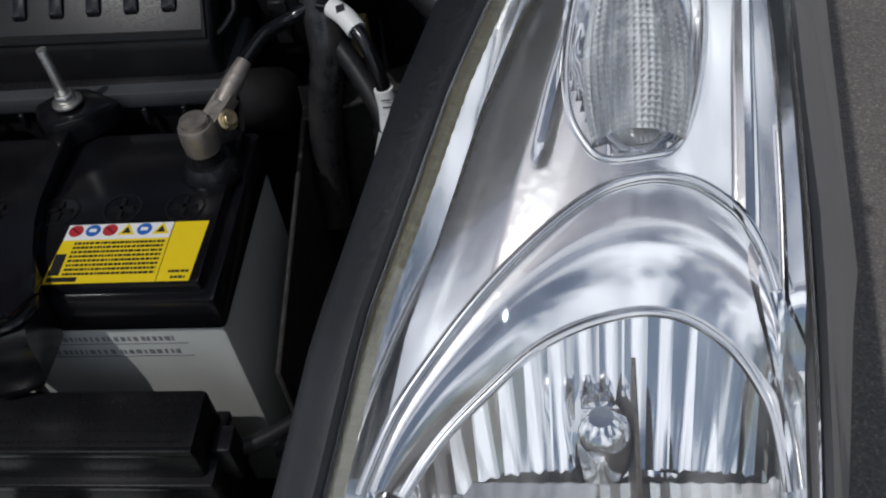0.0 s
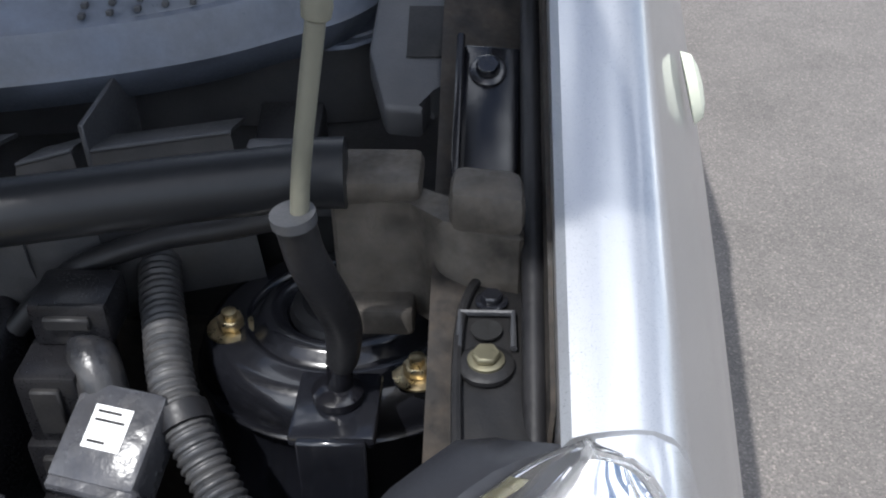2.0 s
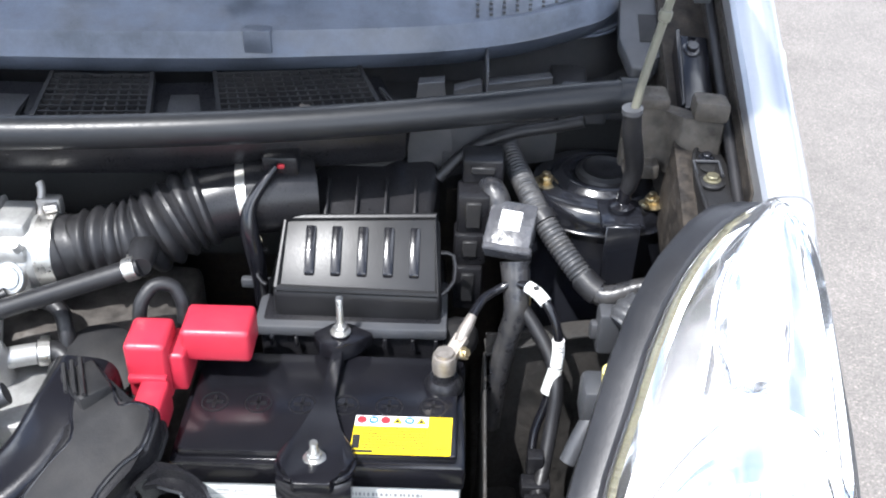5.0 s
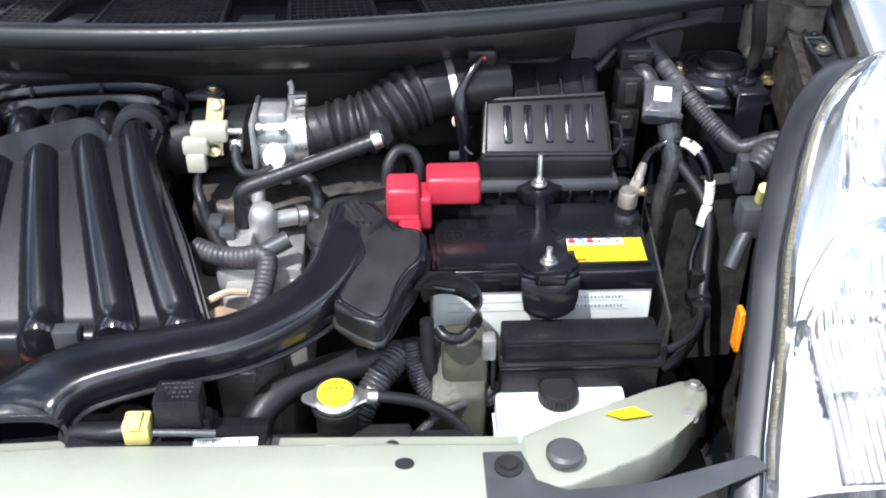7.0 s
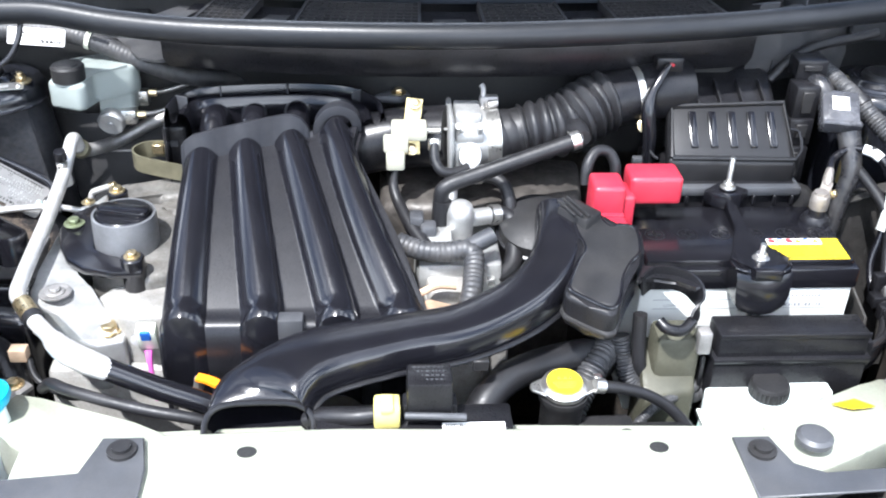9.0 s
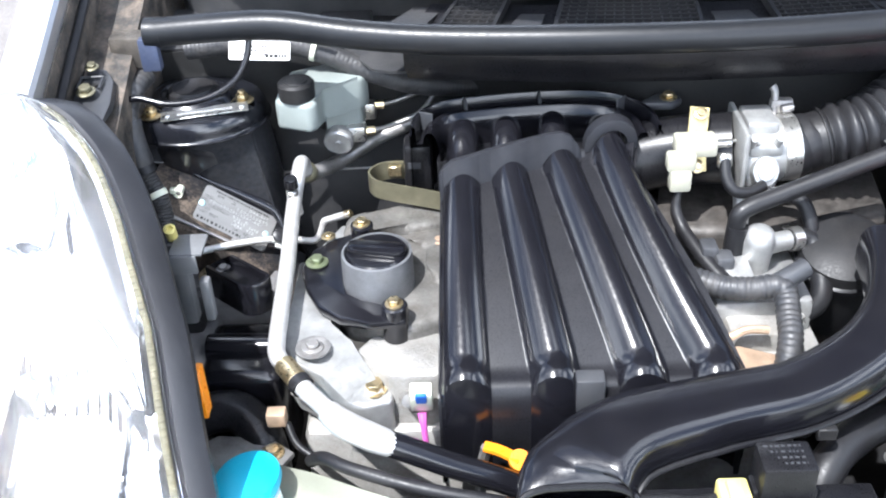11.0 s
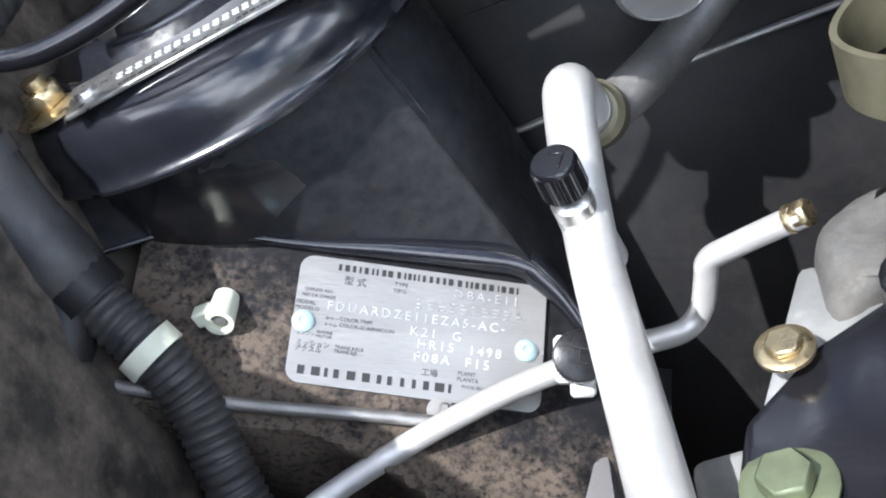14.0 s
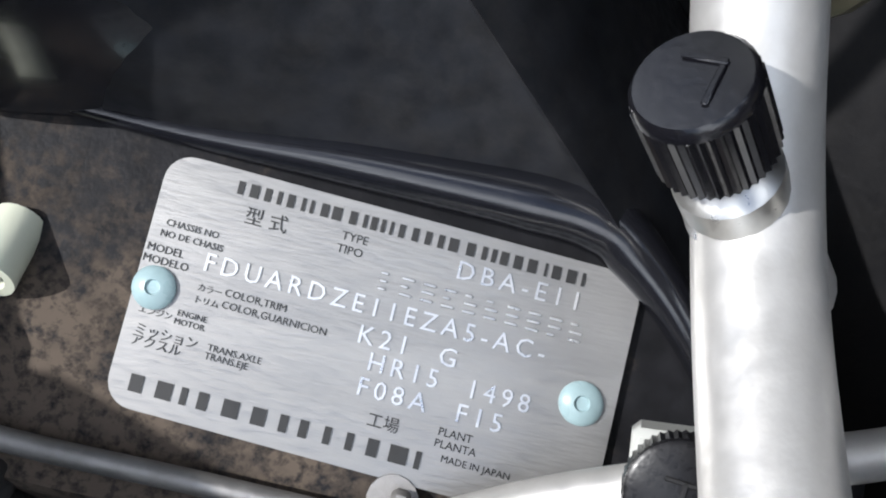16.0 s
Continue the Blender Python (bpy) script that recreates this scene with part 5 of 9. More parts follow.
plain("crimp_sleeve", lambda bm: tube(bm, [(-0.364, 0.3675, 0.838), (-0.350, 0.357, 0.832), (-0.325, 0.3495, 0.822), (-0.308, 0.3475, 0.815)], [0.0100, 0.0122, 0.0122, 0.0105], 20, 4), PIPE, lp, "crimped aluminium sleeve")
plain("rubber_hose", lambda bm: tube(bm, [(-0.318, 0.349, 0.819), (-0.29, 0.346, 0.807), (-0.262, 0.343, 0.795), (-0.214, 0.340, 0.775), (-0.15, 0.335, 0.74), (-0.1, 0.33, 0.70)], 0.0112, 16, 6), GLOSS, lp, "glossy black rubber hose")
plain("pipe_clip", lambda bm: tube(bm, [(-0.4055, 0.4185, 0.8465), (-0.392, 0.3995, 0.8445)], 0.0096, 20, 1), GOLD, lp, "gold pipe clip")
plain("rubber_band", lambda bm: tube(bm, [(-0.391, 0.398, 0.8443), (-0.386, 0.391, 0.8433)], 0.0103, 20, 1), RUBBER, lp)
PD = Vector((0.0005, -0.0045, 0.0334)).normalized()
PB = Vector((-0.4255, 0.6675, 0.8610))


def port(bm):
    m = axis(PB, PD)
    lathe(bm, [(0.0062, 0.0), (0.0058, 0.006), (0.0068, 0.0065), (0.0068, 0.0105), (0.0056, 0.011), (0.0058, 0.0125), (0.0066, 0.013), (0.0066, 0.0175), (0.005, 0.019), (0, 0.021)], m, 24)


plain("port_saddle", lambda bm: lathe(bm, [(0.0086, -0.012), (0.0082, -0.003), (0.0072, 0.001), (0.0063, 0.003), (0, 0.003)], axis(PB, PD), 24), PIPE, lp)
plain("service_port", port, STEEL, lp, "bright turned service port")


def knurled(bm, m, r, h, n=84):
    pts = [(r * (1 - 0.05 * (k % 2)) * math.cos(2 * math.pi * k / n), r * (1 - 0.05 * (k % 2)) * math.sin(2 * math.pi * k / n)) for k in range(n)]
    prism(bm, pts, 0, h * 0.86, 0, 1, m)
    lathe(bm, [(r * 0.985, h * 0.86), (r * 0.96, h * 0.95), (r * 0.88, h), (0, h)], m, 32)


lc = plain("port_cap", lambda bm: knurled(bm, axis(PB + PD * 0.0225, PD), 0.0072, 0.0120), GLOSS, lp, "knurled black plastic cap")


def letter_l(bm):
    m = axis(PB + PD * 0.0346, PD) @ Matrix.Rotation(radians(150), 4, "Z")
    box(bm, (-0.003, -0.0022, 0), (-0.0022, 0.003, 0.0003), 0.0002, 1, m)
    box(bm, (-0.003, -0.003, 0), (0.0022, -0.0022, 0.0003), 0.0002, 1, m)


plain("moulded_letter", letter_l, GLOSS, lc)
plain("back_pipe", lambda bm: tube(bm, [(-0.4155, 0.703, 0.882), (-0.413, 0.712, 0.874), (-0.405, 0.724, 0.868), (-0.38, 0.752, 0.866), (-0.34, 0.772, 0.882), (-0.29, 0.785, 0.898), (-0.26, 0.79, 0.905)], 0.0085, 16, 6), DULL, lp, "dull grey metal pipe")
plain("pipe_grommet", lambda bm: lathe(bm, [(0.0095, -0.006), (0.0115, -0.004), (0.0115, 0.004), (0.0095, 0.006)], axis((-0.4143, 0.7085, 0.876), (0.1, 0.75, -0.65)), 20), OLIVE, lp)

hp = thing("high_pressure_pipe", (-0.53, 0.62, 0.70), "thin aluminium air-conditioning pipe with a black cap", "pipe", move=(0.0065, -0.0205, 0.021))
plain("pipe", lambda bm: tube(bm, [(-0.545, 0.600, 0.69), (-0.5465, 0.625, 0.770), (-0.547, 0.632, 0.800), (-0.543, 0.640, 0.8090), (-0.533, 0.647, 0.8090), (-0.505, 0.659, 0.8080), (-0.475, 0.668, 0.807), (-0.4487, 0.6725, 0.8055), (-0.433, 0.677, 0.801), (-0.4175, 0.682, 0.7955), (-0.4095, 0.685, 0.799), (-0.4045, 0.686, 0.810), (-0.4015, 0.686, 0.8175), (-0.393, 0.683, 0.8225), (-0.372, 0.674, 0.8335)], 0.0039, 14, 6), PIPE, hp)
HD = Vector((0.25, -0.62, 0.74)).normalized()
HB = Vector((-0.4489, 0.6707, 0.8090))


def hport(bm):
    m = axis(HB, HD) @ Matrix.Rotation(radians(-30), 4, "Z")
    box(bm, (-0.0075, -0.0075, -0.006), (0.0055, 0.0075, 0.003), 0.0012, 1, m)
    box(bm, (-0.003, -0.012, -0.005), (0.005, -0.006, 0.001), 0.001, 1, m)


plain("port_block", hport, WHITEPL, hp, "pale square port block")
hc = plain("port_cap", lambda bm: knurled(bm, axis(HB + HD * 0.003, HD), 0.0083, 0.007), BLACK, hp, "knurled black plastic cap")


def letter_h(bm):
    m = axis(HB + HD * 0.0101, HD) @ Matrix.Rotation(radians(50), 4, "Z")
    for x in (-0.0025, 0.0018):
        box(bm, (x, -0.003, 0), (x + 0.0007, 0.003, 0.0003), 0.0002, 1, m)
    box(bm, (-0.0025, -0.0004, 0), (0.0025, 0.0004, 0.0003), 0.0002, 1, m)


plain("moulded_letter", letter_h, MATTE, hc)
plain("union_nut", lambda bm: hexes(bm, axis((-0.376, 0.676, 0.8315), (0.8, -0.35, 0.42)), 0.0045, 0.007, 0.0045), GOLD, hp)

# ---- apron under the strut tower, with the chassis plate ----
PC = Vector((-0.4934, 0.6717, 0.8421))
PU = Vector((0.8385, -0.0431, -0.5431)).normalized() * 1.072
PV = Vector((-0.2838, -0.8665, -0.4106)).normalized() * 1.06
PN = PU.cross(PV).normalized() * -1
PM = Matrix((PU, -PV, PN)).transposed().to_4x4()
PM.translation = PC + PN * 0.0012
WALLD = mat("dark_dusty_paint", (0.018, 0.0192, 0.0225), 0.36, var=0.3, scale=180, dust=0.05, bump=0.03, spec=0.18)


def on_plate(a, b, h=0.0):
    return PC + PU * a + PV * b + PN * h


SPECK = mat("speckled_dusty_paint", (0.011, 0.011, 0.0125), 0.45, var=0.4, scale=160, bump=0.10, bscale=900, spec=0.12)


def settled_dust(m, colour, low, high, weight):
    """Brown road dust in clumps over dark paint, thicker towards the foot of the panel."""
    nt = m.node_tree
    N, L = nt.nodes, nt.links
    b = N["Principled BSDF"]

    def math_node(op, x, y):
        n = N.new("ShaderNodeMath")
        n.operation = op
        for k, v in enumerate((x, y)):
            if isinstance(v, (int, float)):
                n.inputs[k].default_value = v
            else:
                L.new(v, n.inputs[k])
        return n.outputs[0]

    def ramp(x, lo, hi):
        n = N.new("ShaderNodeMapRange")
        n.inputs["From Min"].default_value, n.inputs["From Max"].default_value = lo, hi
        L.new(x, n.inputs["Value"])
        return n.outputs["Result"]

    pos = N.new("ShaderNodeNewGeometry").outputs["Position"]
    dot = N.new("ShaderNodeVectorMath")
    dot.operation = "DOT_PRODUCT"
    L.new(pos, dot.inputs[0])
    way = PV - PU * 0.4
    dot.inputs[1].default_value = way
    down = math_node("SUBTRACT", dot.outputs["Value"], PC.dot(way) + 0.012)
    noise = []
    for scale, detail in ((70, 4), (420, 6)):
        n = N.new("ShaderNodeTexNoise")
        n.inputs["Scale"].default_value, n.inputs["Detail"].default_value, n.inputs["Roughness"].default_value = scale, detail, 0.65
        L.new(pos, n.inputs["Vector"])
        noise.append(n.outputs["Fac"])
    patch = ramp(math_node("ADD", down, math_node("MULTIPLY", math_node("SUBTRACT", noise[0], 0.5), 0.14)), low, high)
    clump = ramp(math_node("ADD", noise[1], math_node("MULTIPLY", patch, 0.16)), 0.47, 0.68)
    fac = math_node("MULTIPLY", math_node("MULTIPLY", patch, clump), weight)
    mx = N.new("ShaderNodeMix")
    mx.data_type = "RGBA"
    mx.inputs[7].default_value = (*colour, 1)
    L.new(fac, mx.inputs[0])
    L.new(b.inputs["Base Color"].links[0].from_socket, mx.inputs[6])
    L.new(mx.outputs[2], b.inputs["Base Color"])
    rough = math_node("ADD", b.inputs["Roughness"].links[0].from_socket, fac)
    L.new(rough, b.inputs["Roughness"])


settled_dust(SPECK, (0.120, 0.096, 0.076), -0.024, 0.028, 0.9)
wp = thing("apron_panel", (-0.5, 0.66, 0.6), "dusty dark painted apron panel below the strut tower", "apron panel")


RIM = [(-0.108, -0.008), (-0.0998, -0.0132), (-0.079, -0.0236), (-0.067, -0.0243), (-0.0365, -0.0251), (-0.0106, -0.0275), (0.0198, -0.0292), (0.0312, -0.0287), (0.0373, -0.0255), (0.0475, -0.0164), (0.060, 0.0)]


def rim_b(a):
    return float(np.interp(a, [p[0] for p in RIM], [p[1] for p in RIM]))


def apron_sheet(u, v):
    """The plate's panel, turning below into a dusty ledge and then down."""
    a = -0.090 + 0.172 * u
    w = 0.16 * v
    b = rim_b(a) + w
    e = 0.032 + 0.002 * math.sin(a * 90)
    p = on_plate(a, min(b, e), -0.0005)
    if b > e:
        k, n = b - e, 0.03 * min(1.0, max(0.12, (a + 0.040) / 0.05))
        p += Vector((0.1 * min(k, n), -0.85 * min(k, n) + 0.15 * max(0.0, k - n), -0.25 * min(k, n) - max(0.0, k - n)))
    return p


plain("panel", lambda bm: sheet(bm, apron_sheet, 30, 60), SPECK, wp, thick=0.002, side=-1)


def tower_wall(u, v):
    """The dark wall between the plate's upper edge and the flange of the tower."""
    a = -0.135 + 0.179 * min(1.0, u / 0.75)
    low = on_plate(a, rim_b(a), 0.0008)
    t = math.atan2(low.y - TOW[-1].y, low.x - TOW[-1].x)
    if u > 0.75:
        k = (u - 0.75) / 0.25
        t += 1.5 * k
        r = (low - TOW[-1]).xy.length * (1 - k) + 0.098 * k
        low = Vector((TOW[-1].x + r * math.cos(t), TOW[-1].y + r * math.sin(t), low.z - 0.12 * min(1.0, k * 2)))
    top = TOW[-1] + Vector((0.0755 * math.cos(t), 0.0655 * math.sin(t), -0.0275))
    return low.lerp(top, v)


plain("upper_panel", lambda bm: sheet(bm, tower_wall, 50, 12), WALLD, wp, thick=0.002)
rim = [on_plate(a, b, 0.0015) for a, b in RIM]
plain("rolled_edge", lambda bm: tube(bm, rim, [0.0010, 0.0010, 0.0010, 0.0012, 0.0024, 0.0046, 0.0060, 0.0060, 0.0055, 0.004, 0.002], 14, 6), TOWER, wp, "rounded shiny edge of the panel")
GREYP = mat("grey_painted_steel", (0.16, 0.16, 0.165), 0.45, var=0.2, scale=60, dust=0.4, dustcol=(0.15, 0.12, 0.095), bump=0.08)
plain("toe_panel", lambda bm: sheet(bm, lambda u, v: Vector((-0.47 + 0.36 * u, 0.715 + 0.085 * v - 0.006 * math.sin(9 * u), 0.66 + 0.225 * v)), 24, 12), MATTE, wp, "sloping dark dusty bulkhead panel", thick=0.002)
plain("panel_seam", lambda bm: tube(bm, [(-0.455, 0.778, 0.838), (-0.37, 0.7785, 0.840), (-0.26, 0.778, 0.838)], 0.0016, 8, 4), DULL, wp)
plain("grey_ledge", lambda bm: box(bm, (-0.66, 0.44, 0.72), (-0.50, 0.625, 0.790), 0.010, 3), GREYP, wp, "grey painted ledge")
plain("lower_ledge", lambda bm: box(bm, (-0.62, 0.575, 0.70), (-0.445, 0.645, 0.7945), 0.006), GREYP, wp)
plain("wire_conduit", lambda bm: tube(bm, [on_plate(-0.12, 0.028, 0.003), on_plate(-0.06, 0.030, 0.003), on_plate(-0.02, 0.0285, 0.003), on_plate(0.008, 0.0275, 0.003)], 0.0022, 10), DULL, wp)
plain("locating_tab", lambda bm: (box(bm, (0.0088, -0.0285, 0), (0.0120, -0.0212, 0.003), 0.0008, 1, PM), lathe(bm, [(0.0042, -0.001), (0.0042, 0.0005), (0, 0.0005)], PM @ Matrix.Translation((0.0092, -0.0235, 0)), 16)), DULL, wp)

pt = thing("identification_plate", tuple(PC), "brushed aluminium identification plate with stamped lines, riveted on", "plate")


def rounded(w, h, r, n=6):
    out = []
    for cx, cy, a0 in ((w / 2 - r, h / 2 - r, 0), (-w / 2 + r, h / 2 - r, 90), (-w / 2 + r, -h / 2 + r, 180), (w / 2 - r, -h / 2 + r, 270)):
        out += [(cx + r * math.cos(radians(a0 + 90 * k / n)), cy + r * math.sin(radians(a0 + 90 * k / n))) for k in range(n + 1)]
    return out


plain("plate", lambda bm: prism(bm, rounded(0.0795, 0.0420, 0.0045), -0.0006, 0.0, 0, 1, PM @ Matrix.Translation((0.0004, 0.0005, 0))), PLATE, pt)
# paler than the plate's metal: glints on the embossed strokes are in the colour
STAMP_GLINT = mat("stamped_metal_glint", (0.76, 0.76, 0.755), 0.32, metal=0.95, var=0.05, bump=0.0)
TOP = PM @ Matrix.Translation((-0.0010, 0, 0.0001))


def stamped(bm, x0, n, y, pitch, seed):
    """Embossed characters, reduced to pairs of bars in the bright glint colour."""
    rng = random.Random(seed)
    for k in range(n):
        x = x0 + k * pitch
        for dy in (0.0013, 0.0, -0.0013):
            w = pitch * rng.choice((0.35, 0.6, 0.6))
            box(bm, (x, y + dy - 0.00022, 0), (x + w, y + dy + 0.00022, 0.00035), 0.0001, 1, TOP)


plain("stamped_line", lambda bm: stamped(bm, -0.0003, 10, 0.0099, 0.0035, 2), STAMP_GLINT, pt)
for body, x, y, s in (("DBA-E11", 0.0113, 0.0148, 1.0), ("FDUARDZE11EZA5-AC-", -0.0284, 0.0053, 0.98), ("K21  G", -0.0016, 0.0006, 1.0), ("HR15  1498", 0.0010, -0.0033, 0.96), ("F08A  F15", 0.0003, -0.0075, 1.0)):
    ob = glyphs(body, 0.0043, TOP @ Matrix.Translation((x, y, 0.0001)), STAMP_GLINT, pt, "stamped_line", "LEFT", s, 1.36)
plain("maker_line", lambda bm: bars(bm, TOP, -0.0262, 0.0325, 0.0186, 0.0022, 11, 0.45, wide=0.45), INK, pt, "line of black print")
for body, size, x, y in (("型 式", 0.0036, -0.0240, 0.0143), ("TYPE", 0.0023, -0.0080, 0.0154), ("TIPO", 0.0023, -0.0083, 0.0132), ("CHASSIS NO", 0.0018, -0.0360, 0.0100), ("NO DE CHASIS", 0.0018, -0.0365, 0.0081), ("MODEL", 0.0021, -0.0380, 0.0055),
                         ("MODELO", 0.0021, -0.0382, 0.0036), ("カラー", 0.0016, -0.0284, 0.0011), ("COLOR,TRIM", 0.0020, -0.0239, 0.0014), ("トリム", 0.0016, -0.0285, -0.0009), ("COLOR,GUARNICION", 0.0020, -0.0239, -0.0006), ("エンジン", 0.0016, -0.0366, -0.0047), ("ENGINE", 0.0016, -0.0304, -0.0037), ("MOTOR", 0.0016, -0.0306, -0.0051),
                         ("ミッション", 0.0024, -0.0364, -0.0079), ("アクスル", 0.0024, -0.0366, -0.0097), ("TRANS.AXLE", 0.0018, -0.0243, -0.0078), ("TRANS.EJE", 0.0018, -0.0244, -0.0092), ("工場", 0.0030, 0.0032, -0.0122), ("PLANT", 0.0021, 0.0146, -0.0110), ("PLANTA", 0.0021, 0.0144, -0.0129), ("MADE IN JAPAN", 0.0018, 0.0160, -0.0151)):
    glyphs(body, size * 0.88, TOP @ Matrix.Translation((x, y, 0)), INK, pt, "lettering", "LEFT")
plain("company_line", lambda bm: bars(bm, TOP, -0.0348, 0.0130, -0.0163, 0.0028, 12, 0.7, wide=0.75), INK, pt, "line of bold black print")
RIVET = mat("blue_white_rivet", (0.33, 0.45, 0.47), 0.3, var=0.1, scale=200, bump=0.05)
for a in (-0.0360, 0.0346):
    plain("rivet", lambda bm: lathe(bm, [(0.0036, 0), (0.0036, 0.0006), (0.0030, 0.0013), (0.0013, 0.0017), (0.0011, 0.0012), (0, 0.0011)], PM @ Matrix.Translation((a, -0.0008, 0)), 24), RIVET, pt, "pale blue plastic rivet")

# ---- harness, clips and brake parts beside the tower ----
hn = thing("wiring_harness", (-0.56, 0.6, 0.75), "grey-black corrugated wiring harness beside the strut tower", "wiring harness")
CONDUIT = mat("grey_black_conduit", (0.030, 0.031, 0.034), 0.45, var=0.3, scale=60, dust=0.15, bump=0.2)
plain("upper_sleeve", lambda bm: tube(bm, [(-0.573, 0.725, 0.990), (-0.580, 0.703, 0.985), (-0.586, 0.687, 0.970), (-0.5855, 0.677, 0.953)], 0.0105, 14, 6, ribs=0.006, depth=0.06), CONDUIT, hn)
plain("taped_sleeve", lambda bm: tube(bm, [(-0.5858, 0.680, 0.958), (-0.583, 0.671, 0.940), (-0.579, 0.666, 0.922), (-0.577, 0.664, 0.912)], [0.0112, 0.0125, 0.013, 0.0115], 16, 6), CONDUIT, hn, "grey tape wrap")
plain("lower_conduit", lambda bm: tube(bm, [(-0.578, 0.665, 0.916), (-0.571, 0.658, 0.902), (-0.5635, 0.6515, 0.887), (-0.559, 0.644, 0.868), (-0.557, 0.630, 0.847), (-0.553, 0.612, 0.815), (-0.545, 0.590, 0.77)], 0.0095, 18, 8, ribs=0.0035, depth=0.12), CONDUIT, hn)
plain("branch", lambda bm: tube(bm, [(-0.579, 0.666, 0.919), (-0.585, 0.654, 0.905), (-0.594, 0.640, 0.895), (-0.612, 0.625, 0.888)], [0.0095, 0.0105, 0.009], 12), RUBBER, hn, "black taped branch")
plain("tape_loop", lambda bm: tube(bm, [(-0.5785, 0.6655, 0.9175), (-0.574, 0.661, 0.907)], 0.0122, 18, 1), RUBBER, hn)
plain("white_tie", lambda bm: tube(bm, [(-0.5655, 0.6530, 0.8905), (-0.5628, 0.6505, 0.8850)], 0.0106, 20, 1), CREAM, hn, "cream plastic cable tie")
plain("grey_tie", lambda bm: tube(bm, [(-0.5862, 0.681, 0.960), (-0.5855, 0.679, 0.954)], 0.0122, 20, 1), GREYPL, hn)
cp = thing("plastic_clip", (-0.545, 0.651, 0.876), "cream plastic harness clip on a stud", "clip")
CD = (PN * 0.6 + PV * 0.9).normalized()
CB = on_plate(-0.0610, 0.0015, 0.002)
plain("clip_body", lambda bm: (lathe(bm, [(0.0046, -0.007), (0.0050, 0.006), (0.0033, 0.006), (0.0031, 0.001), (0, 0.001)], axis(CB, CD), 20), box(bm, (-0.010, -0.003, -0.003), (-0.003, 0.003, 0.003), 0.0008, 1, axis(CB + PN * 0.003, CD))), CREAM, cp)
plain("stud", lambda bm: lathe(bm, [(0.0020, 0), (0.0020, 0.005), (0, 0.0055)], axis(CB, CD), 12), DULL, cp)
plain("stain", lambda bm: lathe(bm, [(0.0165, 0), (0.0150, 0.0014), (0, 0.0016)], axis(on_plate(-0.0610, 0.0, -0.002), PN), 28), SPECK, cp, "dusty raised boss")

LGREY = mat("light_grey_plastic", (0.12, 0.123, 0.127), 0.45, var=0.15, dust=0.1, bump=0.08)
yc = thing("headlight_bracket", (-0.53, 0.56, 0.75), "grey plastic bracket with a yellow capped screw", "bracket", move=(0.005, -0.006, 0.018))
plain("bracket_body", lambda bm: (box(bm, (-0.555, 0.545, 0.72), (-0.515, 0.58, 0.79), 0.006), box(bm, (-0.53, 0.548, 0.78), (-0.505, 0.568, 0.815), 0.005)), MATTE, yc)
plain("square_hole", lambda bm: box(bm, (-0.507, 0.503, 0.8968), (-0.499, 0.511, 0.8974), 0), INK, yc)
plain("yellow_cap", lambda bm: lathe(bm, [(0.0052, -0.02), (0.0056, 0.006), (0.0034, 0.0068), (0.003, 0.003), (0, 0.003)], axis((-0.519, 0.526, 0.906), (0.1, -0.5, 0.85)), 20), YCONN, yc, "small pale yellow plastic cap")
for name, lo, hi, w in (("lug_post", (-0.526, 0.522, 0.80), (-0.510, 0.540, 0.894), 0.004), ("lug_plate", (-0.518, 0.500, 0.8945), (-0.487, 0.535, 0.8975), 0.0012), ("lug_front", (-0.518, 0.4965, 0.878), (-0.492, 0.4995, 0.897), 0.0012), ("lug_tab", (-0.491, 0.488, 0.83), (-0.482, 0.499, 0.875), 0.002)):
    plain(name, lambda bm: box(bm, lo, hi, w), LGREY, yc)
sg = thing("stud_and_washer", (-0.515, 0.626, 0.786), "green-tipped stud with a gold washer and nut", "stud")
plain("washer_nut", lambda bm: hexes(bm, axis((-0.5175, 0.630, 0.795), (0.15, -0.3, 1)), 0.0075, 0.008, 0.0150, 0.0), GOLD, sg)
plain("stud", lambda bm: lathe(bm, [(0.0042, 0.008), (0.0042, 0.017), (0.003, 0.018), (0, 0.018)], axis((-0.5175, 0.630, 0.795), (0.15, -0.3, 1)), 14), GREENB, sg)
bt = thing("low_bolt", (-0.476, 0.585, 0.775), "gold bolt on the dusty ledge", "bolt")
bolt(bt, (-0.4660, 0.6710, 0.7360), r=0.006, h=0.006, w=0.010, material=COPPER)
kb = thing("mounting_strap", (-0.46, 0.56, 0.79), "glossy black looped mounting strap", "strap")
SLOT_A, SLOT_B = Vector((-0.496, 0.592, 0.842)), Vector((-0.450, 0.537, 0.856))
SD = (SLOT_B - SLOT_A).normalized()
SN = SD.cross(Vector((0, 0, 1))).normalized()


def slot(r):
    """A long round-ended outline round the strap's middle line."""
    return [SLOT_A + SN * r] + [SLOT_B + SN * (r * math.cos(a)) + SD * (r * math.sin(a)) for a in (math.pi * k / 12 for k in range(13))] + [SLOT_A - SN * r]


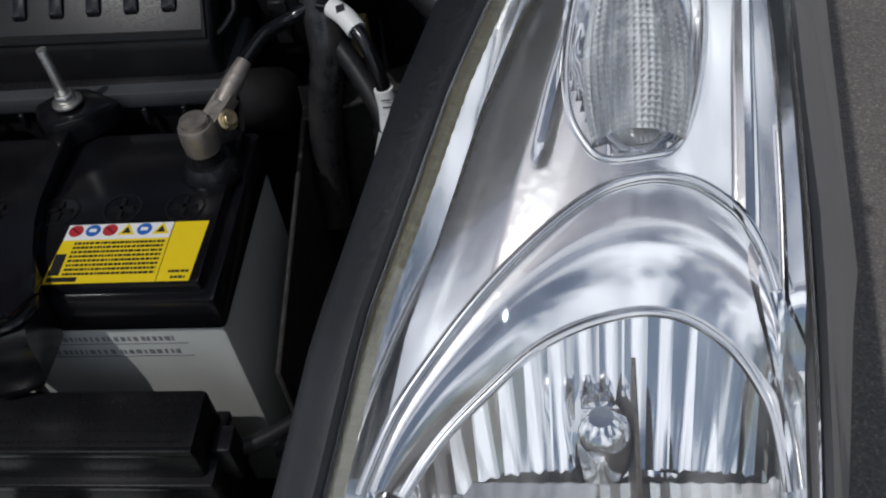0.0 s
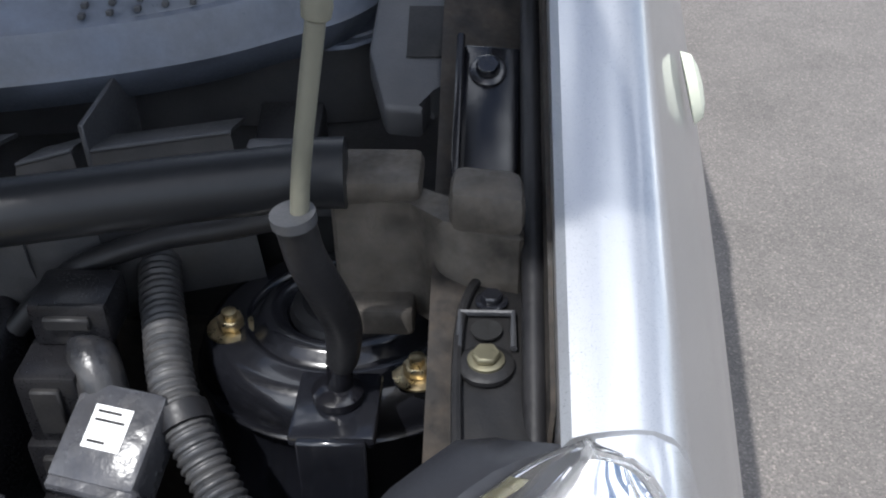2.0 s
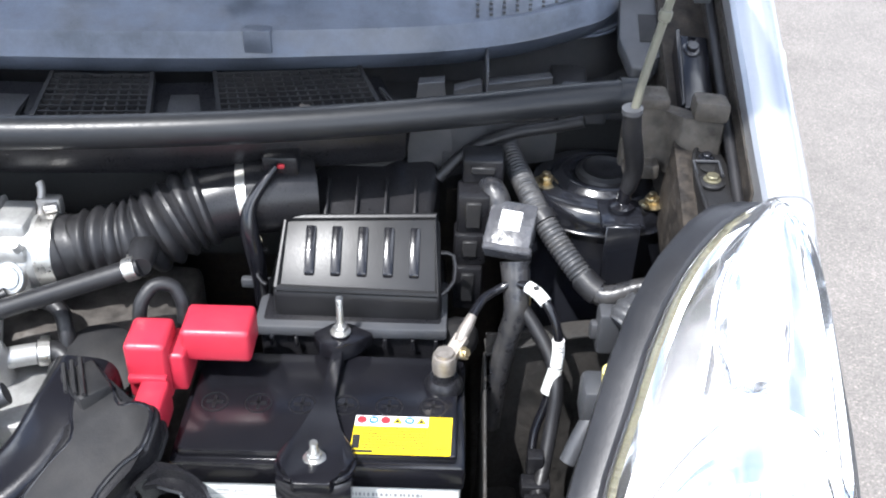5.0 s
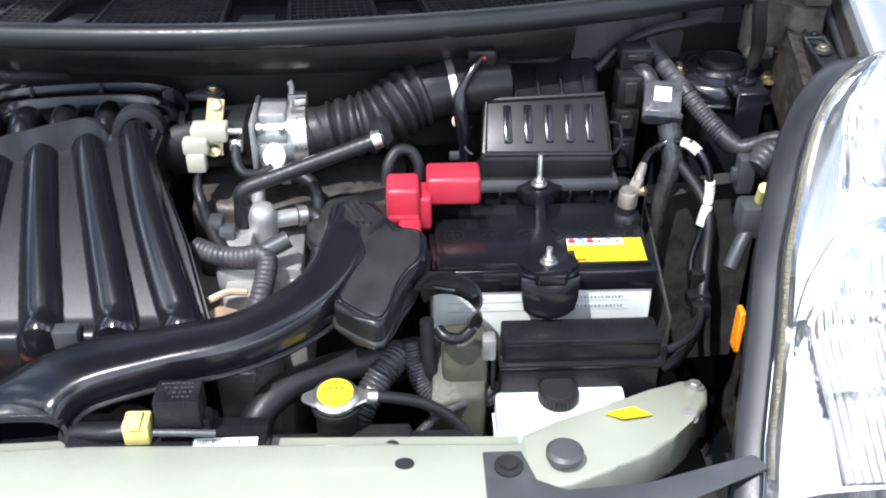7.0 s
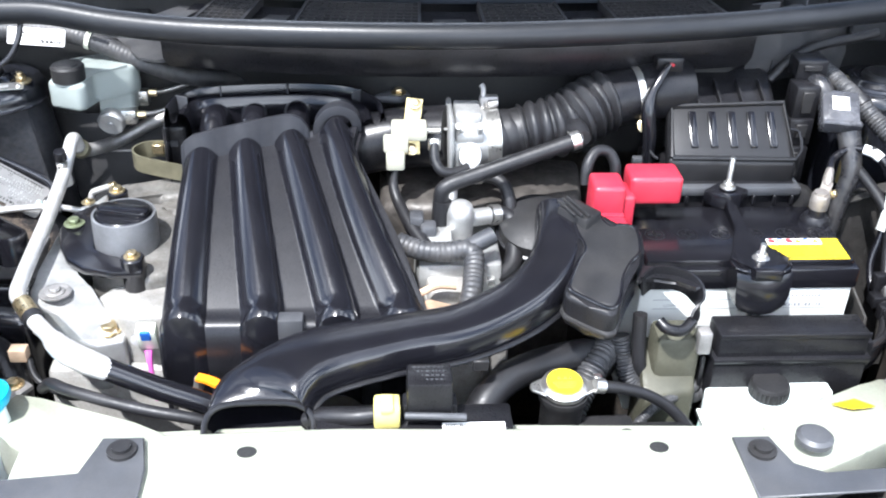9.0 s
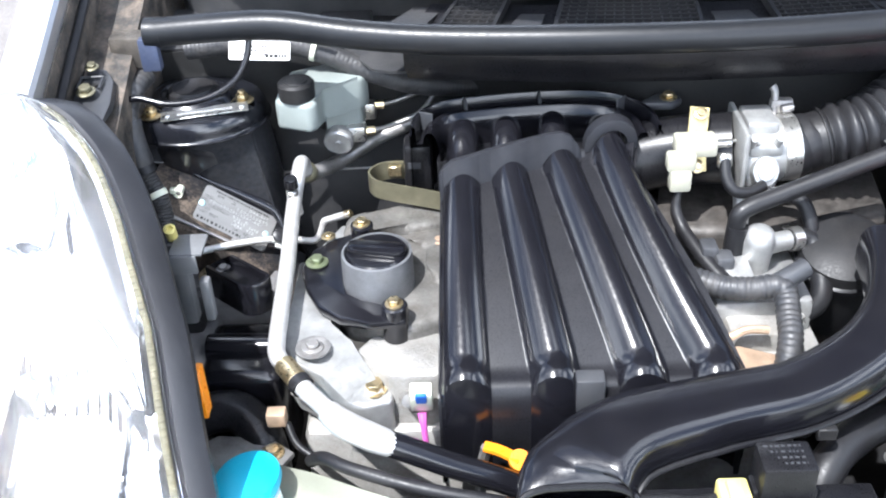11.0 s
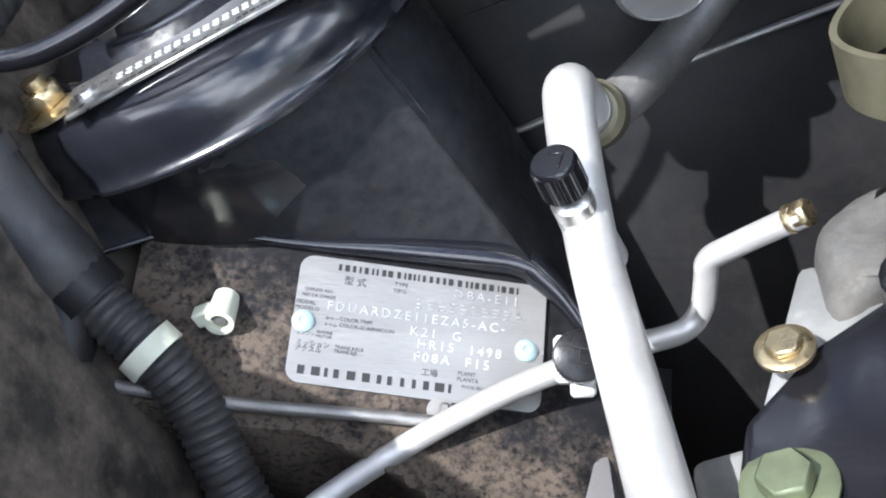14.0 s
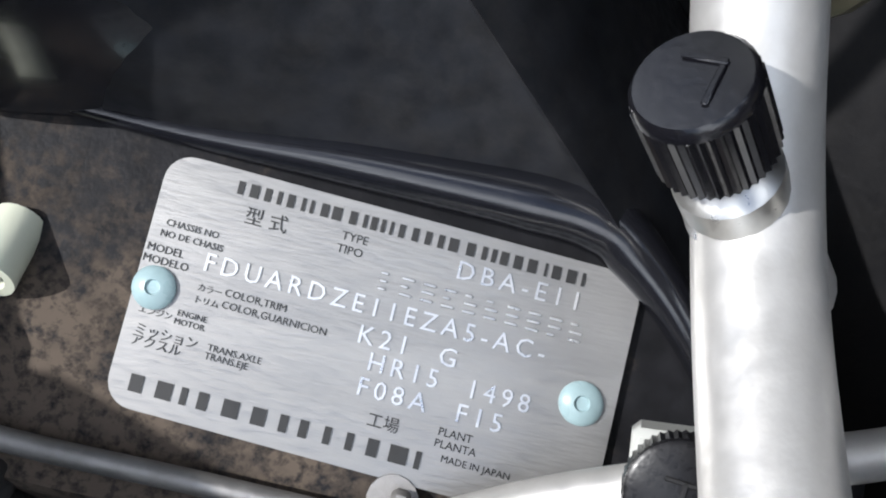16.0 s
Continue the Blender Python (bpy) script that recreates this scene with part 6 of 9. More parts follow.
plain("strap", lambda bm: loft(bm, [[p + Vector((0, 0, h)) for p in slot(r)] for r, h in ((0.0165, -0.035), (0.0165, -0.002), (0.0155, 0.0), (0.0125, 0.0), (0.0115, -0.002), (0.0110, -0.009))]), GLOSS, kb)
bolt(kb, SLOT_A + Vector((0.004, -0.004, -0.009)), r=0.005, h=0.005, w=0.008, material=DULL)
em = thing("engine_mount", (-0.47, 0.5, 0.62), "black engine mount casting beside the timing cover", "engine mount")
plain("mount", lambda bm: (box(bm, (-0.505, 0.47, 0.62), (-0.425, 0.56, 0.79), 0.012, 3), tube(bm, [(-0.50, 0.515, 0.79), (-0.43, 0.51, 0.792)], 0.014, 14)), GLOSS, em)
plain("lower_arm", lambda bm: tube(bm, [(-0.52, 0.44, 0.76), (-0.47, 0.45, 0.765), (-0.44, 0.43, 0.75), (-0.43, 0.40, 0.72)], 0.02, 14), BLACK, em)
lk = thing("tow_bracket", (-0.47, 0.40, 0.72), "dark steel lifting bracket with two bolts", "bracket")
plain("bracket_plate", lambda bm: prism(bm, [(-0.50, 0.375), (-0.498, 0.41), (-0.48, 0.425), (-0.43, 0.42), (-0.405, 0.40), (-0.42, 0.375)], 0.752, 0.758, 0.002), DULL, lk)
bolt(lk, (-0.487, 0.392, 0.758), r=0.006, h=0.006, w=0.010, material=DULL)
bolt(lk, (-0.425, 0.40, 0.758), r=0.007, h=0.006, w=0.011)
plain("square_nut", lambda bm: box(bm, (-0.430, 0.414, 0.775), (-0.412, 0.428, 0.79), 0.002), COPPER, lk)
plain("stay", lambda bm: tube(bm, [(-0.412, 0.42, 0.775), (-0.40, 0.40, 0.765), (-0.37, 0.385, 0.755), (-0.35, 0.38, 0.757)], 0.0035, 10), RUBBER, lk)

vl = thing("tower_label", (-0.513, 0.693, 0.954), "narrow silver stamped label strip on the strut tower", "label strip")
VX = (Vector((-0.471, 0.703, 0)) - Vector((-0.5545, 0.6835, 0))).normalized()
VM = Matrix((VX, Vector((-VX.y, VX.x, 0)), Vector((0, 0, 1)))).transposed().to_4x4()
VM.translation = Vector((-0.5132, 0.7040, 0.9562))
plain("strip", lambda bm: box(bm, (-0.0455, -0.0105, -0.001), (0.0455, 0.0105, 0.0006), 0.0004, 1, VM), STEEL, vl)
plain("stamped_line", lambda bm: [box(bm, (-0.028 + 0.0034 * k, -0.002 + dy, 0.0006), (-0.028 + 0.0034 * k + 0.0021, -0.0014 + dy, 0.0010), 0, m=VM) for k in range(17) for dy in (0.0, 0.0026)], STAMP_GLINT, vl)
for x0, x1, seed in ((-0.027, -0.013, 4), (0.014, 0.028, 5)):
    plain("small_print", lambda bm: bars(bm, VM @ Matrix.Translation((0, 0, 0.0006)), x0, x1, -0.0075, 0.0014, seed), INK, vl)
for a in (-0.0392, 0.0392):
    plain("rivet", lambda bm: lathe(bm, [(0.0042, 0.0006), (0.0036, 0.0022), (0, 0.0028)], VM @ Matrix.Translation((a, 0, 0)), 18), STEEL, vl)

mc = thing("brake_master_cylinder", (-0.385, 0.75, 0.86), "white brake fluid reservoir with a black cap on an aluminium cylinder", "brake cylinder", move=(0.003, -0.006, 0.006))


def reservoir(bm):
    prism(bm, [(-0.442, 0.712), (-0.405, 0.698), (-0.396, 0.706), (-0.396, 0.736), (-0.353, 0.752), (-0.346, 0.764), (-0.352, 0.790), (-0.37, 0.80), (-0.432, 0.775), (-0.440, 0.75)], 0.925, lambda x, y: 0.957 + 0.10 * (y - 0.70), 0.005, 3)
    prism(bm, [(-0.395, 0.742), (-0.355, 0.755), (-0.352, 0.79), (-0.395, 0.78)], 0.90, 0.93, 0.004)


RESV = mat("aged_reservoir_plastic", (0.22, 0.247, 0.235), 0.35, var=0.12, scale=25, dust=0.1, bump=0.06)
plain("reservoir", reservoir, RESV, mc, "translucent white reservoir")
plain("cap", lambda bm: (lathe(bm, [(0.0155, -0.008), (0.0190, -0.006), (0.0195, 0.010), (0.0175, 0.0125), (0, 0.0125)], Matrix.Translation((-0.418, 0.720, 0.964)), 36), lathe(bm, [(0.0125, 0.0125), (0.012, 0.0135), (0, 0.0135)], Matrix.Translation((-0.418, 0.720, 0.964)), 24)), MATTE, mc, "black screw cap")
plain("yellow_mark", lambda bm: box(bm, (-0.377, 0.772, 0.9645), (-0.365, 0.780, 0.9655), 0), YELLOW, mc)
plain("cylinder", lambda bm: (lathe(bm, [(0.013, 0.10), (0.013, 0.012), (0.0165, 0.011), (0.0165, 0.0), (0.0145, -0.002), (0.0145, -0.0012), (0.004, -0.0012), (0.003, -0.003), (0, -0.003)], axis((-0.3825, 0.737, 0.893), (0.10, 0.95, 0.25)), 32), tube(bm, [(-0.378, 0.765, 0.885), (-0.376, 0.77, 0.925)], 0.013, 16)), ALU, mc)
plain("port_boss", lambda bm: (box(bm, (-0.374, 0.742, 0.889), (-0.352, 0.760, 0.908), 0.003), box(bm, (-0.36, 0.775, 0.90), (-0.342, 0.79, 0.92), 0.003)), STEEL, mc)
for k, p in enumerate(((-0.352, 0.751, 0.899), (-0.343, 0.783, 0.915))):
    plain("brake_line", lambda bm: tube(bm, [p, (p[0] + 0.025, p[1] + 0.006, p[2] + 0.002), (p[0] + 0.06, p[1] + 0.018, p[2] + 0.012), (p[0] + 0.08, p[1] + 0.04, p[2] + 0.03)], 0.0028, 10), DULL, mc)
    plain("union_nut", lambda bm: tube(bm, [p, (p[0] + 0.010, p[1] + 0.001, p[2])], 0.0048, 6, 1), GOLD, mc)

hose("bonnet_cable", [(-0.452, 0.70, 1.045), (-0.456, 0.69, 1.022), (-0.47, 0.682, 1.000), (-0.50, 0.674, 0.985), (-0.54, 0.674, 0.980), (-0.572, 0.680, 0.985), (-0.592, 0.677, 0.980), (-0.5985, 0.666, 0.968), (-0.5975, 0.657, 0.960)], 0.0034, "thin black cable looped over the strut tower", "cable", GLOSS)
hose("heater_hose", [(-0.54, 0.78, 0.995), (-0.47, 0.772, 1.004), (-0.42, 0.768, 1.000), (-0.375, 0.765, 0.984), (-0.335, 0.762, 0.966), (-0.29, 0.775, 0.945), (-0.24, 0.80, 0.930), (-0.20, 0.83, 0.92)], 0.0115, "black corrugated hose behind the brake reservoir", "hose", CONDUIT, ribs=0.005, depth=0.03, clamps=(0.97,))
wl = thing("harness_label", (-0.455, 0.745, 0.995), "white paper label with print wrapped on the hose", "label")
LM = Matrix((Vector((0.985, 0.10, -0.10)).normalized(), Vector((0.05, 0.5, 0.86)).normalized(), Vector((0.12, -0.86, 0.5)).normalized())).transposed().to_4x4()
LM.translation = Vector((-0.4535, 0.742, 1.006))
plain("paper", lambda bm: prism(bm, rounded(0.064, 0.020, 0.002), -0.0004, 0.0002, 0, 1, LM), PAPER, wl)
glyphs("VC", 0.0095, LM @ Matrix.Translation((0.021, 0.0035, 0.0003)), INK, wl)
plain("print", lambda bm: [bars(bm, LM @ Matrix.Translation((0, 0, 0.0002)), -0.020, 0.008, 0.004 - 0.004 * k, 0.002, 40 + k, 0.4) for k in range(3)] + [bars(bm, LM @ Matrix.Translation((0, 0, 0.0002)), 0.006, 0.028, -0.0055, 0.004, 47, 0.2)], INK, wl)
bb = thing("foam_pad", (-0.561, 0.705, 0.985), "blue-grey foam rubber block hanging from the bar", "foam block")
BLUEF = mat("blue_grey_foam", (0.035, 0.048, 0.092), 0.65, var=0.2, dust=0.1, bump=0.3)
plain("pad", lambda bm: box(bm, (-0.563, 0.687, 1.010), (-0.5435, 0.699, 1.044), 0.002), BLUEF, bb)
tie = thing("cable_tie", (-0.40, 0.757, 0.98), "cream cable tie round the hose", "cable tie")
plain("tie", lambda bm: tube(bm, [(-0.402, 0.766, 0.9955), (-0.397, 0.7655, 0.994)], 0.0125, 18, 1), CREAM, tie)
plain("tail", lambda bm: strap(bm, [(-0.395, 0.755, 1.006), (-0.388, 0.748, 1.018), (-0.384, 0.745, 1.022)], 0.005, 0.002), CREAM, tie)

# washer filler cap
bc = thing("washer_filler", (-0.435, 0.315, 0.70), "washer filler neck with a bright blue flip cap", "filler cap", move=(0.002, 0.02, -0.006))
plain("cap", lambda bm: (lathe(bm, [(0.0, -0.006), (0.031, -0.006), (0.033, 0.0), (0.031, 0.005), (0.022, 0.0075), (0, 0.0075)], Matrix.Translation((-0.434, 0.312, 0.800)) @ Matrix.Rotation(radians(-14), 4, "X") @ Matrix.Diagonal((0.86, 1.3, 1, 1)), 36)), CYAN, bc, "bright blue plastic cap")
plain("neck", lambda bm: tube(bm, [(-0.425, 0.30, 0.795), (-0.42, 0.30, 0.74), (-0.42, 0.31, 0.64)], 0.02, 18), TANK, bc)
for side, p in ((-1, (-0.470, 0.386, 0.876)), (1, (0.538, 0.408, 0.838))):
    ob = thing("side_reflector", (p[0], p[1] - 0.02, p[2] - 0.05), "narrow orange reflector strip on the headlight housing", "reflector", "orange reflectors")
    plain("strip", lambda bm: box(bm, (p[0] - 0.003, p[1] - 0.012, p[2] - 0.05), (p[0] + 0.003, p[1] + 0.004, p[2]), 0.001, 1), ORANGE, ob)

# ---- intake manifold: arches over the runners, plenum ribs ----
ARCH = mat("grey_satin_plastic", (0.016, 0.017, 0.021), 0.55, var=0.12, scale=60, dust=0.03, spec=0.22, bump=0.15, bscale=800)


def collar(bm):
    """The flat grey rim at the back of the cover, over the ends of three runners."""
    low, top, back = [], [], []
    for k in range(181):
        u = 0.735 * k / 180
        p = cover_pt(u, 0.0)
        z = float(np.interp(p.x, [-0.268, -0.262, -0.253, -0.219, -0.185, -0.158, -0.148, -0.138, -0.131, -0.126], [0.937, 0.947, 0.953, 0.959, 0.964, 0.9672, 0.967, 0.962, 0.952, 0.941]))
        low.append(p + Vector((0, -0.004, -0.002)))
        top.append(Vector((p.x, p.y + 0.002, max(z, p.z + 0.002))))
        back.append(top[-1] + Vector((0, 0.012, -0.003)))
    loft(bm, [low, top, [p + Vector((0, 0.0015, 0.0004)) for p in top], back, [p + Vector((0, 0.004, -0.03)) for p in back]], closed=False)


def half_ring(bm):
    """The arch over the last runner."""
    c, n = Vector((-0.0975, 0.619, 0.944)), 20
    ring = lambda r, dy: [c + Vector((r * math.cos(math.pi * (k / n * 1.12 - 0.06)), dy + 0.21 * r * math.cos(math.pi * k / n), r * 1.06 * math.sin(math.pi * (k / n * 1.12 - 0.06)))) for k in range(n + 1)]
    loft(bm, [ring(0.0165, 0.010), ring(0.0165, -0.004), ring(0.0172, -0.0048), ring(0.0255, -0.0048), ring(0.0268, -0.004), ring(0.0268, 0.012), ring(0.022, 0.02)], closed=False)


plain("collar", collar, ARCH, ec, "satin grey rim over the runner ends")
plain("end_arch", half_ring, ARCH, ec, "satin grey half ring over the last runner")
plain("cover_tab", lambda bm: box(bm, (-0.1525, 0.388, 0.80), (-0.1275, 0.405, 0.842), 0.002), GREYPL, ec)
for x, y in ((-0.242, 0.672), (-0.197, 0.674), (-0.148, 0.682), (-0.0975, 0.668)):
    plain("runner_end", lambda bm: tube(bm, [(x, y + 0.026, 0.922), (x, y + 0.008, 0.9295), (x, y - 0.006, 0.9275), (x - 0.001, y - 0.026, 0.914), (x - 0.002, y - 0.055, 0.903), (x - 0.002, y - 0.075, 0.90)], 0.0168, 20, 6), GLOSS, pl, "round black intake runner")
plain("mount_ear", lambda bm: (prism(bm, [(-0.062, 0.692), (-0.036, 0.715), (-0.018, 0.712), (-0.012, 0.700), (-0.024, 0.688)], 0.944, 0.953, 0.003)), GREYPL, pl)
bolt(pl, (-0.0265, 0.7015, 0.953), r=0.006, h=0.006, w=0.009)
plain("manifold_end", lambda bm: tube(bm, [(-0.075, 0.655, 0.905), (-0.03, 0.655, 0.915), (0.03, 0.64, 0.925)], [0.035, 0.036, 0.036], 20), BLACK, pl)
plain("vacuum_box", lambda bm: box(bm, (-0.305, 0.665, 0.86), (-0.275, 0.70, 0.925), 0.006), BLACK, pl)
plain("pale_tag", lambda bm: box(bm, (-0.300, 0.6635, 0.90), (-0.287, 0.665, 0.907), 0), GREYPL, pl)

# purge solenoid with a white plug
YBRASS = mat("yellow_passivated_plate", (0.40, 0.33, 0.16), 0.35, metal=0.6, var=0.2, scale=80, dust=0.1, bump=0.08)
CREAMY = mat("yellowed_white_plastic", (0.36, 0.35, 0.28), 0.42, var=0.08, scale=30, dust=0.1, bump=0.05)
so = thing("purge_valve", (-0.02, 0.61, 0.90), "yellow-white vacuum solenoid valve with a pale electrical plug", "solenoid valve")
plain("mount_plate", lambda bm: strap(bm, [(-0.010, 0.634, 0.974), (-0.012, 0.626, 0.960), (-0.014, 0.618, 0.945), (-0.014, 0.606, 0.918)], 0.019, 0.003, up=(0, -0.7, 0.5)), YBRASS, so, "yellow passivated mounting plate")
plain("valve_body", lambda bm: box(bm, (-0.037, 0.598, 0.937), (0.003, 0.622, 0.955), 0.003), CREAMY, so)
bolt(so, (-0.010, 0.629, 0.9695), (0, -0.6, 0.8), r=0.0045, h=0.004, w=0.007)
bolt(so, (-0.014, 0.6055, 0.924), (0, -0.8, 0.6), r=0.0045, h=0.004, w=0.007)
plain("electrical_plug", lambda bm: (box(bm, (-0.046, 0.590, 0.926), (-0.018, 0.606, 0.944), 0.003), box(bm, (-0.043, 0.586, 0.906), (-0.022, 0.602, 0.928), 0.003)), CREAMY, so, "pale plastic plug")
plain("taped_wire", lambda bm: tube(bm, [(-0.032, 0.594, 0.907), (-0.035, 0.588, 0.888), (-0.030, 0.575, 0.874), (-0.022, 0.555, 0.866), (-0.012, 0.535, 0.858), (0.0, 0.515, 0.85)], [0.003, 0.006, 0.0065, 0.0075, 0.008], 12), RUBBER, so)
plain("hose_nipple", lambda bm: (tube(bm, [(0.003, 0.61, 0.946), (0.018, 0.612, 0.945)], 0.004, 12, 1), lathe(bm, [(0.0065, -0.006), (0.0075, -0.004), (0.0075, 0.006), (0.006, 0.008)], axis((0.0115, 0.603, 0.932), (0, -0.4, -1)), 16)), STEEL, so)
hose("vacuum_hose", [(0.0115, 0.602, 0.934), (0.012, 0.590, 0.918), (0.020, 0.582, 0.908), (0.035, 0.585, 0.905), (0.05, 0.592, 0.908)], 0.0058, "short black vacuum hose from the solenoid")

# ---- throttle body and intake hose ----
tb = thing("throttle_body", (0.05, 0.63, 0.87), "machined aluminium throttle body with a round cover", "throttle body")
tb.scale = (0.80, 0.96, 0.93)
plain("flange", lambda bm: box(bm, (0.022, 0.596, 0.88), (0.030, 0.675, 0.968), 0.004), ALU, tb)


def tbody(bm):
    lathe(bm, [(0.034, -0.026), (0.036, -0.01), (0.036, 0.022), (0.033, 0.030), (0, 0.030)], axis((0.055, 0.640, 0.925), (1, 0.05, 0.05)), 36)
    box(bm, (0.032, 0.620, 0.945), (0.070, 0.665, 0.968), 0.004, 2)
    box(bm, (0.032, 0.604, 0.936), (0.073, 0.625, 0.950), 0.003, 2)
    box(bm, (0.030, 0.604, 0.900), (0.072, 0.640, 0.936), 0.004, 2)
    for x in (0.035, 0.066):
        lathe(bm, [(0.005, 0), (0.005, 0.02), (0, 0.02)], axis((x, 0.612, 0.943), (0, -0.5, 0.86)), 14)


plain("body", tbody, ALU, tb)
plain("round_cover", lambda bm: lathe(bm, [(0.0175, -0.012), (0.0175, 0.0), (0.0155, 0.0025), (0.0115, 0.0025), (0.0105, 0.004), (0, 0.004)], axis((0.053, 0.600, 0.922), (0.05, -0.86, 0.45)), 32), STEEL, tb)
plain("clamp_band", lambda bm: lathe(bm, [(0.0345, -0.010), (0.0365, -0.010), (0.0365, 0.010), (0.0345, 0.010)], axis((0.088, 0.6405, 0.927), (1, 0.05, 0.06)), 36), STEEL, tb, "bright hose clamp band")
plain("band_screw", lambda bm: tube(bm, [(0.082, 0.652, 0.966), (0.096, 0.654, 0.968)], 0.005, 12, 1), DULL, tb)
plain("lever", lambda bm: (tube(bm, [(0.074, 0.655, 0.958), (0.076, 0.664, 0.980), (0.073, 0.668, 0.986)], 0.0045, 10), box(bm, (0.07, 0.655, 0.955), (0.098, 0.667, 0.975), 0.003)), DULL, tb)
plain("cable_rod", lambda bm: tube(bm, [(-0.005, 0.625, 0.945), (0.022, 0.628, 0.944)], 0.0022, 8, 1), STEEL, tb)

ih = thing("intake_hose", (0.16, 0.65, 0.88), "black corrugated rubber intake hose to the throttle body", "intake hose")
plain("smooth_end", lambda bm: tube(bm, [(0.078, 0.640, 0.923), (0.088, 0.640, 0.924), (0.093, 0.641, 0.925), (0.102, 0.641, 0.926), (0.106, 0.642, 0.927), (0.118, 0.642, 0.929)], [0.033, 0.0335, 0.0305, 0.0305, 0.029, 0.031], 28, 6), RUBBER, ih)
plain("bellows", lambda bm: tube(bm, [(0.116, 0.642, 0.928), (0.130, 0.6425, 0.931), (0.148, 0.643, 0.934), (0.165, 0.646, 0.938), (0.183, 0.653, 0.945), (0.203, 0.663, 0.953), (0.222, 0.670, 0.958)], [0.034, 0.035, 0.0365, 0.0385, 0.0385, 0.0385, 0.0385], 32, 8, ribs=0.0135, depth=0.16), RUBBER, ih)
plain("sensor_end", lambda bm: tube(bm, [(0.218, 0.669, 0.957), (0.232, 0.672, 0.960), (0.250, 0.676, 0.962)], 0.034, 28, 4), BLACK, ih)
plain("ring_joint", lambda bm: tube(bm, [(0.250, 0.676, 0.962), (0.258, 0.677, 0.963)], 0.0345, 28, 1), STEEL, ih, "pale metal ring")
plain("nozzle", lambda bm: tube(bm, [(0.172, 0.618, 0.945), (0.174, 0.604, 0.947), (0.177, 0.585, 0.947)], [0.013, 0.0125, 0.009], 18), RUBBER, ih)
hose("breather_hose", [(0.020, 0.560, 0.872), (0.018, 0.558, 0.892), (0.026, 0.560, 0.902), (0.06, 0.567, 0.912), (0.12, 0.577, 0.930), (0.176, 0.586, 0.947)], 0.0088, "black rubber breather hose across the engine", clamps=(0.96,))
ms = thing("air_flow_sensor", (0.28, 0.68, 0.92), "black air flow sensor with a taped wire", "sensor")
plain("sensor_body", lambda bm: (tube(bm, [(0.256, 0.677, 0.963), (0.285, 0.683, 0.965), (0.315, 0.69, 0.965)], 0.036, 24, 4), box(bm, (0.272, 0.665, 0.985), (0.305, 0.70, 1.012), 0.004)), BLACK, ms)
bolt(ms, (0.307, 0.699, 0.963), (0.1, -0.4, 1), r=0.0045, h=0.003, w=0.0085)
plain("red_mark", lambda bm: box(bm, (0.286, 0.662, 1.002), (0.293, 0.666, 1.006), 0.001, 1), REDINK, ms)
plain("taped_wire", lambda bm: tube(bm, [(0.286, 0.660, 1.006), (0.274, 0.650, 0.992), (0.264, 0.642, 0.975), (0.262, 0.636, 0.955), (0.266, 0.633, 0.925), (0.268, 0.634, 0.895), (0.266, 0.637, 0.87)], [0.0035, 0.005, 0.0065, 0.0085, 0.0085, 0.007, 0.006], 12), GLOSS, ms, "wire wrapped in black tape")
plain("wire_clip", lambda bm: box(bm, (0.25, 0.632, 0.890), (0.27, 0.640, 0.900), 0.002), GREYPL, ms)
bolt(ms, (0.262, 0.645, 0.935), (0, -0.8, 0.5), r=0.005, h=0.004, w=0.0085)

# ---- thermostat housing and coolant hoses ----
th = thing("thermostat_housing", (0.04, 0.54, 0.80), "cast aluminium thermostat housing with pipe stubs", "thermostat housing")


def thouse(bm):
    box(bm, (-0.01, 0.50, 0.78), (0.085, 0.60, 0.835), 0.008)
    prism(bm, [(-0.005, 0.515), (-0.002, 0.56), (0.03, 0.565), (0.03, 0.51)], 0.82, 0.856, 0.006)


plain("housing", thouse, ALU, th)
plain("dome", lambda bm: lathe(bm, [(0.017, -0.05), (0.016, -0.005), (0.013, 0.004), (0.009, 0.007), (0, 0.0075)], axis((0.040, 0.552, 0.876), (0.05, -0.2, 1)), 24), ALU, th)
plain("outlet_pipe", lambda bm: tube(bm, [(0.040, 0.555, 0.86), (0.062, 0.566, 0.858), (0.078, 0.572, 0.857)], 0.010, 16), ALU, th)
plain("bypass_pipe", lambda bm: tube(bm, [(0.03, 0.58, 0.85), (0.032, 0.60, 0.89)], 0.008, 14), ALU, th)
bolt(th, (0.008, 0.535, 0.856), r=0.005, h=0.005, w=0.008, material=DULL)
hose("coolant_hose", [(0.075, 0.570, 0.858), (0.092, 0.574, 0.856), (0.101, 0.567, 0.85), (0.102, 0.545, 0.836), (0.098, 0.524, 0.822), (0.085, 0.513, 0.815), (0.070, 0.512, 0.815), (0.055, 0.51, 0.813)], 0.0105, "black rubber coolant hose bent round the housing", clamps=(0.06, 0.86), group="coolant hoses")
hose("bypass_hose", [(0.032, 0.598, 0.885), (0.05, 0.605, 0.888), (0.075, 0.606, 0.889), (0.092, 0.598, 0.884), (0.099, 0.584, 0.868), (0.10, 0.575, 0.85)], 0.0075, "thin black bypass hose with a spring clamp", clamps=(0.3,), group="coolant hoses")
hose("breather_elbow", [(0.018, 0.556, 0.842), (0.018, 0.557, 0.862), (0.019, 0.558, 0.884)], 0.0105, "black hose end on the valve cover with a clamp", clamps=(0.2,))
